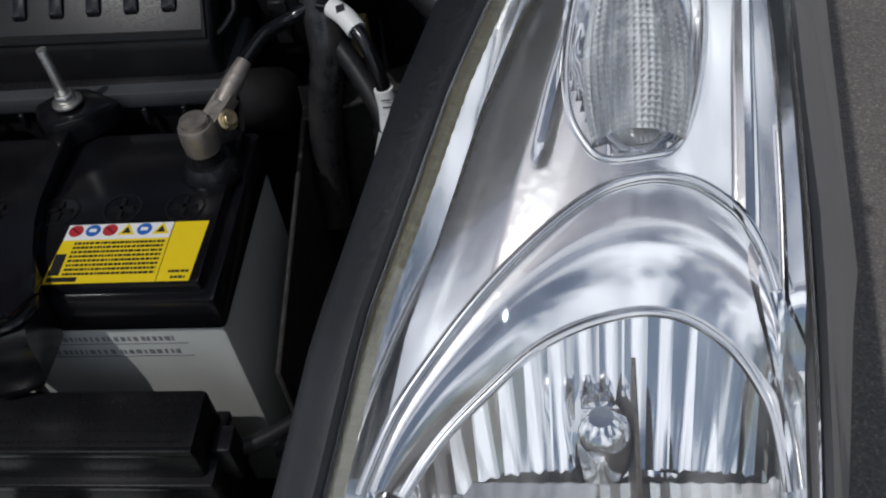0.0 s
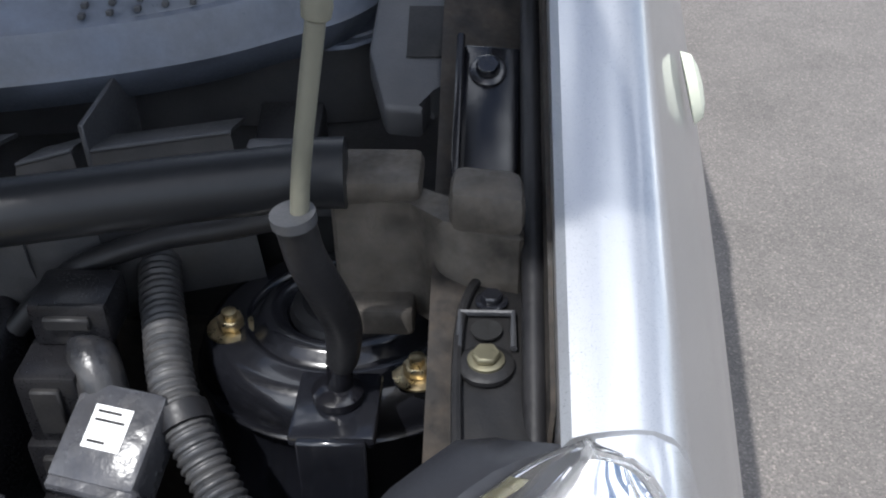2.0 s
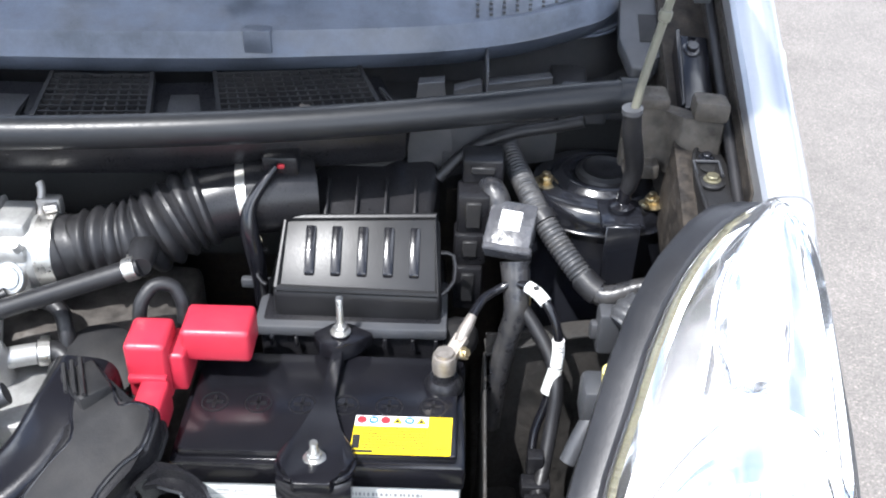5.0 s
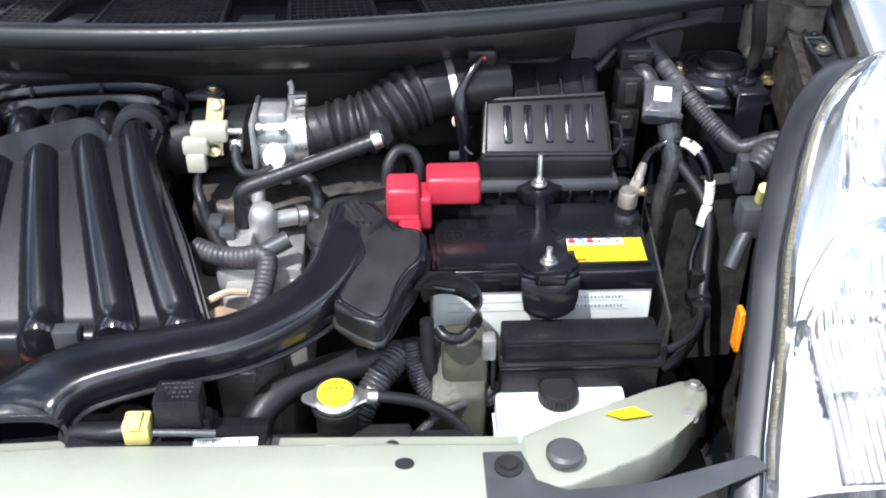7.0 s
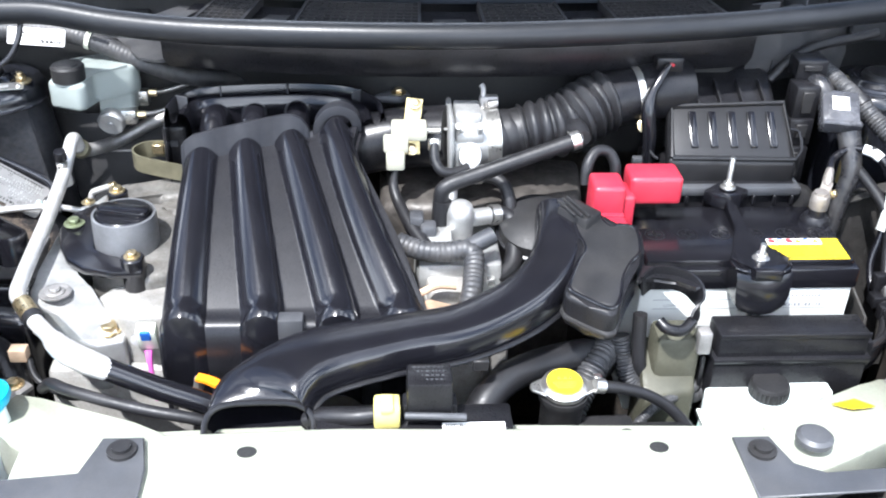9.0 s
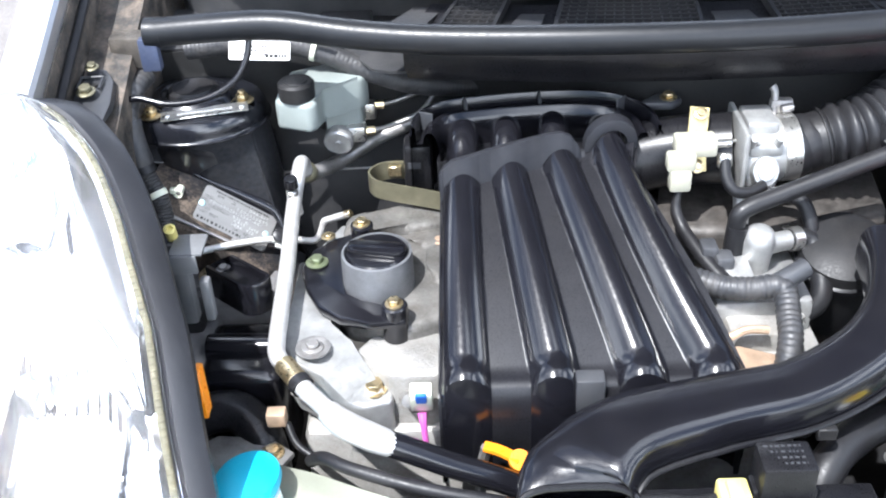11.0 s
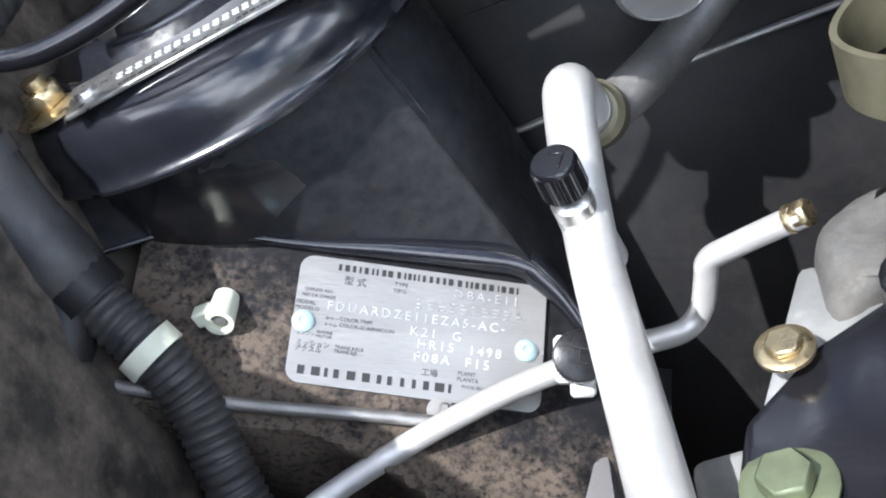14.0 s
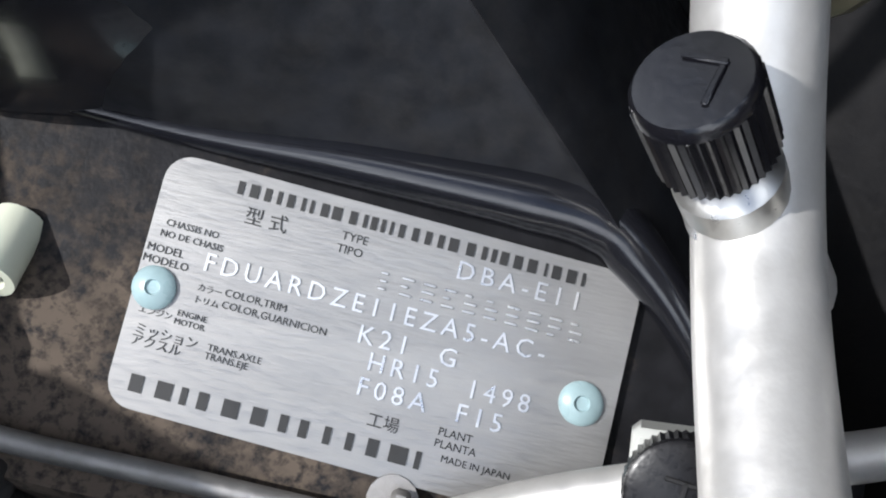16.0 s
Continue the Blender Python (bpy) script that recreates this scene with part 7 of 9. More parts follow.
hose("taped_harness", [(-0.03, 0.52, 0.852), (-0.005, 0.505, 0.851), (0.02, 0.498, 0.853), (0.042, 0.494, 0.858), (0.05, 0.488, 0.853), (0.048, 0.465, 0.842), (0.045, 0.445, 0.835), (0.038, 0.425, 0.82), (0.03, 0.41, 0.79)], 0.0115, "grey tape-wrapped engine harness with a bend", "wiring harness", CONDUIT, ribs=0.006, depth=0.07)
hose("harness_stub", [(0.042, 0.496, 0.858), (0.06, 0.503, 0.864), (0.072, 0.508, 0.868)], 0.010, "short grey rubber stub on the harness", "hose", GREYPL)
sn = thing("knock_sensor_plug", (-0.01, 0.55, 0.86), "grey electrical plug with taped wires", "electrical plug")
plain("plug_body", lambda bm: (box(bm, (-0.018, 0.535, 0.856), (-0.002, 0.556, 0.874), 0.003), box(bm, (-0.006, 0.525, 0.85), (0.012, 0.545, 0.868), 0.004)), GREYPL, sn)
cs = thing("heat_shield", (0.01, 0.42, 0.76), "rusty orange-brown exhaust heat shield", "heat shield")
plain("shield", lambda bm: (prism(bm, [(-0.015, 0.405), (0.045, 0.41), (0.05, 0.44), (0.0, 0.455), (-0.02, 0.44)], 0.78, lambda x, y: 0.828 - 0.3 * abs(x - 0.015), 0.004), tube(bm, [(-0.01, 0.455, 0.828), (0.01, 0.462, 0.833), (0.03, 0.462, 0.832)], 0.004, 8)), COPPER, cs)
plain("engine_side", lambda bm: (box(bm, (-0.01, 0.45, 0.70), (0.09, 0.60, 0.80), 0.01), box(bm, (0.0, 0.47, 0.79), (0.06, 0.51, 0.82), 0.006)), ALUD, cs)

# fuel/vacuum drum behind the duct
dr = thing("vacuum_drum", (0.13, 0.55, 0.70), "round black plastic vacuum drum under the intake", "drum")
plain("drum", lambda bm: lathe(bm, [(0.0, -0.10), (0.042, -0.10), (0.045, -0.02), (0.042, 0.0), (0.03, 0.006), (0, 0.008)], axis((0.128, 0.56, 0.855), (-0.1, -0.35, 1)), 36), MATTE, dr)
plain("drum_rim", lambda bm: lathe(bm, [(0.0435, -0.022), (0.0468, -0.020), (0.0468, -0.014), (0.0435, -0.012)], axis((0.128, 0.56, 0.855), (-0.1, -0.35, 1)), 36), BLACK, dr)
hose("drum_hose", [(0.178, 0.555, 0.905), (0.180, 0.562, 0.925), (0.190, 0.572, 0.937), (0.205, 0.575, 0.935), (0.213, 0.570, 0.922), (0.214, 0.565, 0.905)], 0.0062, "thin black hose arched over the red cover")

# ---- duct seam, mouth and resonator trim ----
def offset_path(dz, dside):
    out = []
    for i, p in enumerate(path_duct):
        d = (path_duct[min(i + 1, len(path_duct) - 1)] - path_duct[max(i - 1, 0)]).normalized()
        out.append(p + d.cross(Vector((0, 0, 1))).normalized() * dside(i) + Vector((0, 0, dz)))
    return out


path_duct = path
plain("duct_seam", lambda bm: tube(bm, offset_path(-0.012, lambda i: float(np.interp(i / 5, range(9), wid)) + 0.001)[3:], 0.0028, 8, 1), BLACK, dt)
mo = secs[0]
plain("duct_mouth", lambda bm: tube(bm, [Vector(p) + Vector((0, -0.002, 0)) for p in mo] + [Vector(mo[0])], 0.003, 8, 1), BLACK, dt, "rolled lip of the duct mouth")
plain("seam_clip", lambda bm: [box(bm, (x - 0.008, y - 0.004, z - 0.008), (x + 0.008, y + 0.004, z + 0.004), 0.001, 1) for x, y, z in ((0.045, 0.338, 0.826),)], MATTE, dt)

inner = [((x - 0.174) * 0.86 + 0.174, (y - 0.418) * 0.90 + 0.418) for x, y in out]
plain("lid_panel", lambda bm: prism(bm, inner, lambda x, y: zr(x, y) - 0.001, lambda x, y: zr(x, y) + 0.003, 0.002, 2), MATTE, rs)
plain("lower_flange", lambda bm: prism(bm, [((x - 0.165) * 1.06 + 0.165, (y - 0.41) * 1.05 + 0.41) for x, y in out], lambda x, y: zr(x, y) - 0.026, lambda x, y: zr(x, y) - 0.021, 0.0015, 1), MATTE, rs)
plain("ribbed_neck", lambda bm: (prism(bm, [(0.160, 0.452), (0.180, 0.470), (0.156, 0.500), (0.134, 0.482)], lambda x, y: 0.87, lambda x, y: 0.918, 0.003), [tube(bm, [(0.163 - k * 0.007, 0.455 - 0.0 * k + 0.001 * k, 0.9205), (0.139 - k * 0.0 + 0.018 - k * 0.018 * 0.3 - 0.010, 0.485 + 0.012 - 0.004 * k, 0.9205)], 0.0018, 6, 1) for k in range(3)]), MATTE, rs)
plain("lid_rim", lambda bm: tube(bm, [(x, y, zr(x, y) + 0.0012) for x, y in inner + inner[:1]], 0.0022, 8, 3), GLOSS, rs)
ws_ = thing("duct_support_arm", (0.24, 0.40, 0.78), "black plastic curved support arm on the resonator", "support arm")
plain("arm", lambda bm: strap(bm, [(0.212, 0.404, 0.868), (0.226, 0.414, 0.872), (0.245, 0.412, 0.873), (0.262, 0.400, 0.870), (0.268, 0.388, 0.858), (0.262, 0.378, 0.845)], 0.003, 0.026), BLACK, ws_)
plain("arm_top", lambda bm: prism(bm, [(0.205, 0.400), (0.21, 0.432), (0.235, 0.428), (0.262, 0.408), (0.270, 0.390), (0.262, 0.385), (0.245, 0.402), (0.225, 0.408)], 0.872, 0.877, 0.0015, 1), BLACK, ws_)
plain("inner_ring", lambda bm: tube(bm, [(0.262, 0.380, 0.842), (0.25, 0.372, 0.836), (0.235, 0.372, 0.838), (0.228, 0.38, 0.842)], 0.006, 10), BLACK, ws_)
MOUNTM = mat("olive_grey_casting", (0.055, 0.054, 0.038), 0.5, metal=0.2, var=0.3, dust=0.3, dustcol=(0.10, 0.09, 0.06), bump=0.2)
gb_ = thing("gearbox_mount", (0.25, 0.41, 0.60), "olive-grey gearbox mount bracket beside the battery tray", "mount")
plain("mount", lambda bm: (box(bm, (0.232, 0.385, 0.60), (0.28, 0.425, 0.815), 0.008), prism(bm, [(0.218, 0.36), (0.275, 0.37), (0.285, 0.425), (0.225, 0.43)], 0.62, lambda x, y: 0.79 - 0.5 * (0.43 - y), 0.006)), MOUNTM, gb_)
plain("lug", lambda bm: box(bm, (0.272, 0.378, 0.80), (0.286, 0.395, 0.826), 0.002), DULL, gb_)

# ---- hoses in front of the engine ----
hose("radiator_hose", [(0.038, 0.318, 0.715), (0.042, 0.325, 0.752), (0.052, 0.340, 0.775), (0.075, 0.362, 0.785), (0.11, 0.385, 0.785), (0.145, 0.402, 0.782), (0.17, 0.415, 0.775), (0.19, 0.43, 0.75)], 0.0165, "thick black upper radiator hose with a spring clamp", clamps=(0.07,))
hose("ribbed_hose", [(0.135, 0.345, 0.73), (0.150, 0.365, 0.755), (0.166, 0.385, 0.772), (0.178, 0.40, 0.78), (0.19, 0.42, 0.78)], 0.0155, "black ribbed conduit behind the radiator cap", "hose", CONDUIT, ribs=0.005)
hose("corrugated_conduit", [(0.200, 0.415, 0.80), (0.204, 0.405, 0.775), (0.212, 0.395, 0.755), (0.230, 0.385, 0.745), (0.255, 0.385, 0.740), (0.278, 0.392, 0.738), (0.292, 0.40, 0.735)], 0.0105, "grey corrugated conduit curving to the fuse box", "conduit", CONDUIT, ribs=0.0038)
hose("battery_cable", [(0.217, 0.41, 0.83), (0.218, 0.405, 0.80), (0.222, 0.40, 0.77), (0.235, 0.40, 0.75), (0.26, 0.41, 0.735)], 0.0075, "black cable beside the conduit", "cable", RUBBER)
hose("thin_conduit", [(0.20, 0.335, 0.735), (0.225, 0.350, 0.752), (0.25, 0.368, 0.752), (0.275, 0.385, 0.748), (0.290, 0.40, 0.75)], 0.0055, "thin corrugated conduit to the fuse box", "conduit", CONDUIT, ribs=0.003)
hose("overflow_hose", [(0.160, 0.328, 0.803), (0.183, 0.331, 0.797), (0.212, 0.335, 0.785), (0.238, 0.333, 0.768), (0.260, 0.325, 0.745), (0.275, 0.32, 0.72)], 0.0058, "thin black overflow hose from the radiator cap", clamps=(0.03,))
hose("return_hose", [(-0.385, 0.372, 0.775), (-0.370, 0.355, 0.795), (-0.348, 0.338, 0.80), (-0.306, 0.322, 0.798), (-0.266, 0.312, 0.794), (-0.222, 0.308, 0.786), (-0.17, 0.31, 0.765)], 0.0058, "thin dark rubber hose along the cross member", "hose", RUBBER)
plain("tank_top", lambda bm: (box(bm, (-0.25, 0.296, 0.735), (0.255, 0.330, 0.757), 0.006), lathe(bm, [(0.021, -0.03), (0.021, 0.025), (0.024, 0.03), (0.024, 0.036), (0, 0.036)], Matrix.Translation((0.1270, 0.331, 0.757)), 28), box(bm, (0.13, 0.285, 0.74), (0.20, 0.335, 0.762), 0.006)), MATTE, rc)


def radcap(bm):
    m = axis((0.1270, 0.331, 0.797), (0, -0.12, 1))
    lathe(bm, [(0.021, 0), (0.0225, 0.001), (0.0225, 0.006), (0.0195, 0.0085), (0.0185, 0.010), (0, 0.0102)], m, 40)
    for s in (-1, 1):
        prism(bm, [(s * 0.016, -0.014), (s * 0.032, -0.005), (s * 0.0335, 0.0), (s * 0.032, 0.005), (s * 0.016, 0.014)][::s], 0.001, 0.0045, 0.001, 1, m)


plain("pressure_cap", radcap, STEEL, rc, "bright metal pressure cap with two ears")
RM = axis((0.1270, 0.331, 0.797), (0, -0.12, 1))
yl = plain("cap_label", lambda bm: lathe(bm, [(0.0172, 0.0102), (0.0172, 0.0108), (0, 0.0108)], RM, 36), YELLOW, rc, "round yellow warning label")
plain("label_print", lambda bm: [bars(bm, RM @ Matrix.Translation((0, 0, 0.0108)), -w, w, y, 0.0013, 60 + i, 0.4, 0.0002) for i, (w, y) in enumerate(((0.012, -0.001), (0.0115, -0.0035), (0.010, -0.006), (0.008, -0.0085)))] + [prism(bm, [(x - 0.0022, 0.003), (x + 0.0022, 0.003), (x, 0.007)], 0.0108, 0.0110, 0, 1, RM) for x in (-0.005, 0.001, 0.0065)], REDINK, yl)
plain("core_top", lambda bm: [box(bm, (-0.30, 0.262 + 0.0, 0.60), (0.27, 0.286, 0.735), 0.003)], BLACK, rc)

rl = thing("relay_box", (-0.02, 0.27, 0.80), "black plastic relay box with a yellow plug", "relay box", move=(0.01, 0.009, 0.0))
plain("relay", lambda bm: (box(bm, (-0.038, 0.256, 0.815), (0.003, 0.288, 0.858), 0.003), box(bm, (-0.042, 0.262, 0.79), (0.008, 0.282, 0.83), 0.003)), BLACK, rl)
plain("relay_print", lambda bm: [bars(bm, Matrix.Translation((0, 0, 0.858)), -0.033 + 0.004 * j, -0.004, 0.282 - 0.006 * j, 0.0022, 70 + j, 0.9) for j in range(4)], GREYPL, rl)
plain("yellow_plug", lambda bm: (box(bm, (-0.068, 0.252, 0.810), (-0.044, 0.275, 0.834), 0.003), box(bm, (-0.062, 0.250, 0.830), (-0.05, 0.27, 0.838), 0.002)), YCONN, rl, "bright yellow electrical plug")
plain("wire_sleeve", lambda bm: tube(bm, [(-0.068, 0.262, 0.820), (-0.085, 0.262, 0.818), (-0.11, 0.27, 0.812), (-0.13, 0.28, 0.80)], 0.0075, 12), RUBBER, rl)
plain("support_bar", lambda bm: tube(bm, [(-0.04, 0.254, 0.825), (-0.01, 0.2525, 0.825), (0.015, 0.253, 0.823)], 0.0035, 10), GREYPL, rl)
lb = thing("label_box", (0.0, 0.26, 0.78), "flat black cover with a white barcode label", "cover", move=(0.008, 0.01, -0.006))
plain("cover", lambda bm: box(bm, (-0.118, 0.247, 0.780), (0.061, 0.285, 0.818), 0.003), BLACK, lb)
plain("barcode_label", lambda bm: box(bm, (-0.004, 0.2455, 0.8085), (0.053, 0.2565, 0.8190), 0), PAPER, lb, "white barcode label")
rng = random.Random(5)


def barcode(bm):
    x = -0.001
    while x < 0.050:
        w = rng.choice((0.0004, 0.0008, 0.0012))
        box(bm, (x, 0.2485, 0.8190), (x + w, 0.2545, 0.81915), 0)
        x += w + rng.choice((0.0005, 0.0009))


plain("barcode", barcode, INK, lb)

# ---- battery: print, label, terminals, hold-down ----
yl = plain("warning_label", lambda bm: prism(bm, [(0.366, 0.4495), (0.4465, 0.4495), (0.4480, 0.4915), (0.3685, 0.4915)], 0.8701, 0.8704, 0), YELLOW, bat, "yellow warning label with small print")
plain("white_band", lambda bm: prism(bm, [(0.3680, 0.4800), (0.4280, 0.4800), (0.4285, 0.4913), (0.3684, 0.4913)], 0.87042, 0.87060, 0), PAPER, yl)


for k, shape in enumerate("rbrtbt"):
    m = Matrix.Translation((0.3735 + 0.0098 * k, 0.4866, 0.8706))
    if shape == "b":
        plain("safety_symbol", lambda bm: lathe(bm, [(0.0042, 0), (0.0042, 0.0002), (0, 0.0002)], m, 20), BLUEINK, yl, "round blue safety symbol")
        plain("symbol_mark", lambda bm: box(bm, (-0.002, -0.0012, 0.0002), (0.002, 0.0012, 0.0003), 0, m=m), PAPER, yl)
    elif shape == "r":
        plain("safety_symbol", lambda bm: (lathe(bm, [(0.0034, 0), (0.0042, 0), (0.0042, 0.0002), (0.0034, 0.0002)], m, 20), box(bm, (-0.0036, -0.0003, 0), (0.0036, 0.0003, 0.0002), 0, m=m @ Matrix.Rotation(radians(-40), 4, "Z"))), REDINK, yl, "red ring safety symbol")
        plain("symbol_mark", lambda bm: box(bm, (-0.0012, -0.0016, 0), (0.0012, 0.0016, 0.0001), 0, m=m), INK, yl)
    else:
        plain("safety_symbol", lambda bm: prism(bm, [(-0.0047, -0.0038), (0.0047, -0.0038), (0, 0.0044)], 0, 0.0002, 0, 1, m), YELLOW, yl, "yellow triangle safety symbol")
        plain("symbol_mark", lambda bm: prism(bm, [(-0.0026, -0.0026), (0.0026, -0.0026), (0, 0.002)], 0.0002, 0.0003, 0, 1, m), INK, yl)
plain("small_print", lambda bm: [bars(bm, Matrix.Translation((0, 0, 0.8705)), 0.3755, 0.4265, 0.4775 - 0.0031 * k, 0.0016, 80 + k, 0.35) for k in range(8)] + [box(bm, (0.3675, 0.455, 0.8705), (0.3735, 0.470, 0.8707), 0), box(bm, (0.368, 0.4505, 0.8705), (0.3845, 0.4535, 0.8707), 0)] + [bars(bm, Matrix.Translation((0, 0, 0.8705)), 0.434, 0.445, 0.456, 0.0016, 91), bars(bm, Matrix.Translation((0, 0, 0.8705)), 0.436, 0.444, 0.452, 0.0016, 92), box(bm, (0.4285, 0.4497, 0.8704), (0.4288, 0.4913, 0.8706), 0)], INK, yl)
FM = Matrix.Translation((0, 0.4459, 0)) @ Matrix.Rotation(radians(90), 4, "X")
GREYINK = mat("grey_print", (0.22, 0.22, 0.23), 0.5, var=0.05, bump=0)
glyphs("UPPER LEVEL", 0.0050, FM @ Matrix.Translation((0.268, 0.8265, 0)), GREYINK, bat)
glyphs("LOWER LEVEL", 0.0050, FM @ Matrix.Translation((0.268, 0.8150, 0)), GREYINK, bat)
for z in (0.8222, 0.8108):
    plain("level_line", lambda bm: box(bm, (0.240, 0.4456, z), (0.432, 0.4461, z + 0.0005), 0), GREYINK, bat)
plain("case_print", lambda bm: (bars(bm, FM, 0.352, 0.425, 0.8268, 0.0036, 95, 0.5, 0.0003, wide=0.5), bars(bm, FM, 0.345, 0.425, 0.8152, 0.0036, 96, 0.5, 0.0003, wide=0.5)), GREYINK, bat)
tm = plain("terminal", lambda bm: lathe(bm, [(0.0165, -0.004), (0.0165, 0.002), (0.014, 0.006), (0.0125, 0.008), (0.0095, 0.008), (0.0080, 0.030), (0, 0.030)], Matrix.Translation((0.440, 0.533, 0.870)), 28), BLACK, bat)
cl = thing("battery_clamp", (0.437, 0.532, 0.878), "grey lead battery terminal clamp on a cable", "terminal clamp")


def clampb(bm):
    lathe(bm, [(0.0085, 0.0), (0.0102, 0.0), (0.0106, 0.008), (0.0100, 0.016), (0.0094, 0.0172), (0.0082, 0.0172), (0.0078, 0.0205), (0, 0.021)], Matrix.Translation((0.440, 0.533, 0.886)), 28)
    strap(bm, [(0.445, 0.538, 0.897), (0.450, 0.546, 0.901), (0.455, 0.554, 0.905)], 0.012, 0.008)
    tube(bm, [(0.452, 0.549, 0.903), (0.457, 0.560, 0.908), (0.463, 0.572, 0.914)], [0.0052, 0.0058, 0.0044], 14, 3)
    tube(bm, [(0.446, 0.545, 0.894), (0.459, 0.538, 0.898)], 0.0036, 10, 1)


plain("clamp_body", clampb, LEAD, cl)
bolt(cl, (0.456, 0.540, 0.899), (0.7, -0.4, 0.6), r=0.0045, h=0.005, w=0.006, material=GOLD)


def hold(bm):
    zt = 0.8715
    pts = [(0.343, 0.580), (0.353, 0.580), (0.3495, 0.505), (0.350, 0.488), (0.358, 0.468), (0.368, 0.450), (0.373, 0.435), (0.366, 0.418), (0.360, 0.414), (0.356, 0.404), (0.328, 0.404), (0.324, 0.414), (0.318, 0.418), (0.311, 0.435), (0.316, 0.450), (0.326, 0.468), (0.334, 0.488), (0.3375, 0.505)]
    prism(bm, pts, zt, lambda x, y: 0.8785 + 0.008 * max(0.0, (y - 0.50) / 0.08) + (0.010 * max(0, 1 - (math.hypot(x - 0.342, y - 0.425) / 0.04) ** 2)), 0.002, 2)
    prism(bm, [(0.322, 0.578), (0.330, 0.562), (0.345, 0.552), (0.362, 0.562), (0.377, 0.580), (0.355, 0.588), (0.340, 0.588)], 0.8705, lambda x, y: 0.892 - 0.25 * abs(x - 0.348), 0.003, 2)
    loft(bm, [[Vector((0.342 + w * c, 0.4385 - d - 0.008 * (1 - c * c), z)) for c in (-1, -0.9, -0.6, 0, 0.6, 0.9, 1)] + [Vector((0.342 + w * c, 0.4405, z)) for c in (1, 0, -1)] for w, d, z in ((0.014, 0.020, 0.826), (0.021, 0.025, 0.830), (0.026, 0.027, 0.838), (0.0285, 0.027, 0.852), (0.029, 0.026, 0.868), (0.029, 0.022, 0.875))])
    tube(bm, [(0.318, 0.442, 0.8775), (0.312, 0.430, 0.8775), (0.320, 0.4155, 0.878), (0.342, 0.411, 0.879), (0.364, 0.4155, 0.878), (0.372, 0.430, 0.8775), (0.366, 0.442, 0.8775)], 0.0022, 8, 4)


hd = thing("battery_hold_down", (0.345, 0.50, 0.87), "glossy black steel battery hold-down with two threaded studs", "hold-down")
plain("bracket", hold, GLOSS, hd)
for x, y, z, h in ((0.3415, 0.432, 0.884, 0.016), (0.348, 0.573, 0.893, 0.036)):
    plain("stud", lambda bm: tube(bm, [(x, y, z - 0.01), (x, y, z + h)], 0.0032, 10, 1, ribs=0.0016, depth=0.1), STEEL, hd)
    plain("nut", lambda bm: hexes(bm, Matrix.Translation((x, y, z - 0.002)), 0.0065, 0.007, 0.009), STEEL, hd)
plain("front_rod", lambda bm: tube(bm, [(0.3415, 0.428, 0.86), (0.3415, 0.432, 0.78), (0.3415, 0.434, 0.70)], 0.003, 10, 1), DULL, hd)

# ---- red terminal cover details, fuse box, tank, air cleaner details ----
plain("side_wing", lambda bm: (box(bm, (0.190, 0.468, 0.858), (0.214, 0.505, 0.893), 0.004, 3), box(bm, (0.209, 0.512, 0.872), (0.226, 0.55, 0.912), 0.004, 3), box(bm, (0.180, 0.501, 0.889), (0.212, 0.507, 0.896), 0.0015)), RED, rd)


def fuse_extra(bm):
    box(bm, (0.289, 0.372, 0.792), (0.455, 0.418, 0.798), 0.0015)
    box(bm, (0.293, 0.3755, 0.820), (0.4515, 0.379, 0.8262), 0.001)
    for y in (0.39, 0.40, 0.41):
        box(bm, (0.282, y - 0.002, 0.74), (0.287, y + 0.002, 0.79), 0.001, 1)
    box(bm, (0.452, 0.388, 0.775), (0.463, 0.404, 0.806), 0.002)


plain("lid_rim", fuse_extra, BLACK, fb)
plain("lid_print", lambda bm: [bars(bm, Matrix.Translation((0, 0, 0.8252)), 0.298 + 0.01 * (k % 2), 0.445, 0.382 + 0.0062 * k, 0.0016, 110 + k, 1.0) for k in range(5)], BLACK, fb, "embossed lid print")
plain("tank_rim", lambda bm: (box(bm, (0.278, 0.318, 0.735), (0.400, 0.368, 0.739), 0.001), box(bm, (0.348, 0.345, 0.765), (0.412, 0.367, 0.776), 0.004), lathe(bm, [(0.017, -0.004), (0.017, 0.002), (0, 0.002)], Matrix.Translation((0.343, 0.349, 0.772)), 24)), TANK, wt)
plain("cap_grip", lambda bm: knurled(bm, Matrix.Translation((0.343, 0.349, 0.774)), 0.0207, 0.013, 60), MATTE, wt)
FLUID = mat("pale_green_coolant", (0.32, 0.62, 0.55), 0.35, var=0.05, bump=0)
plain("fluid_band", lambda bm: box(bm, (0.2795, 0.3195, 0.63), (0.3985, 0.3665, 0.728), 0.006, 3), FLUID, wt, "pale green coolant seen through the tank")



def lid_detail(bm):
    for k in range(5):
        x = 0.3165 + 0.0235 * k
        prism(bm, [(x - 0.0046, 0.614), (x + 0.0046, 0.614), (x + 0.0048, 0.647), (x - 0.0048, 0.647)], lambda a, b: zl(a, b) - 0.002, lambda a, b: zl(a, b) + 0.0035, 0.0014, 2)


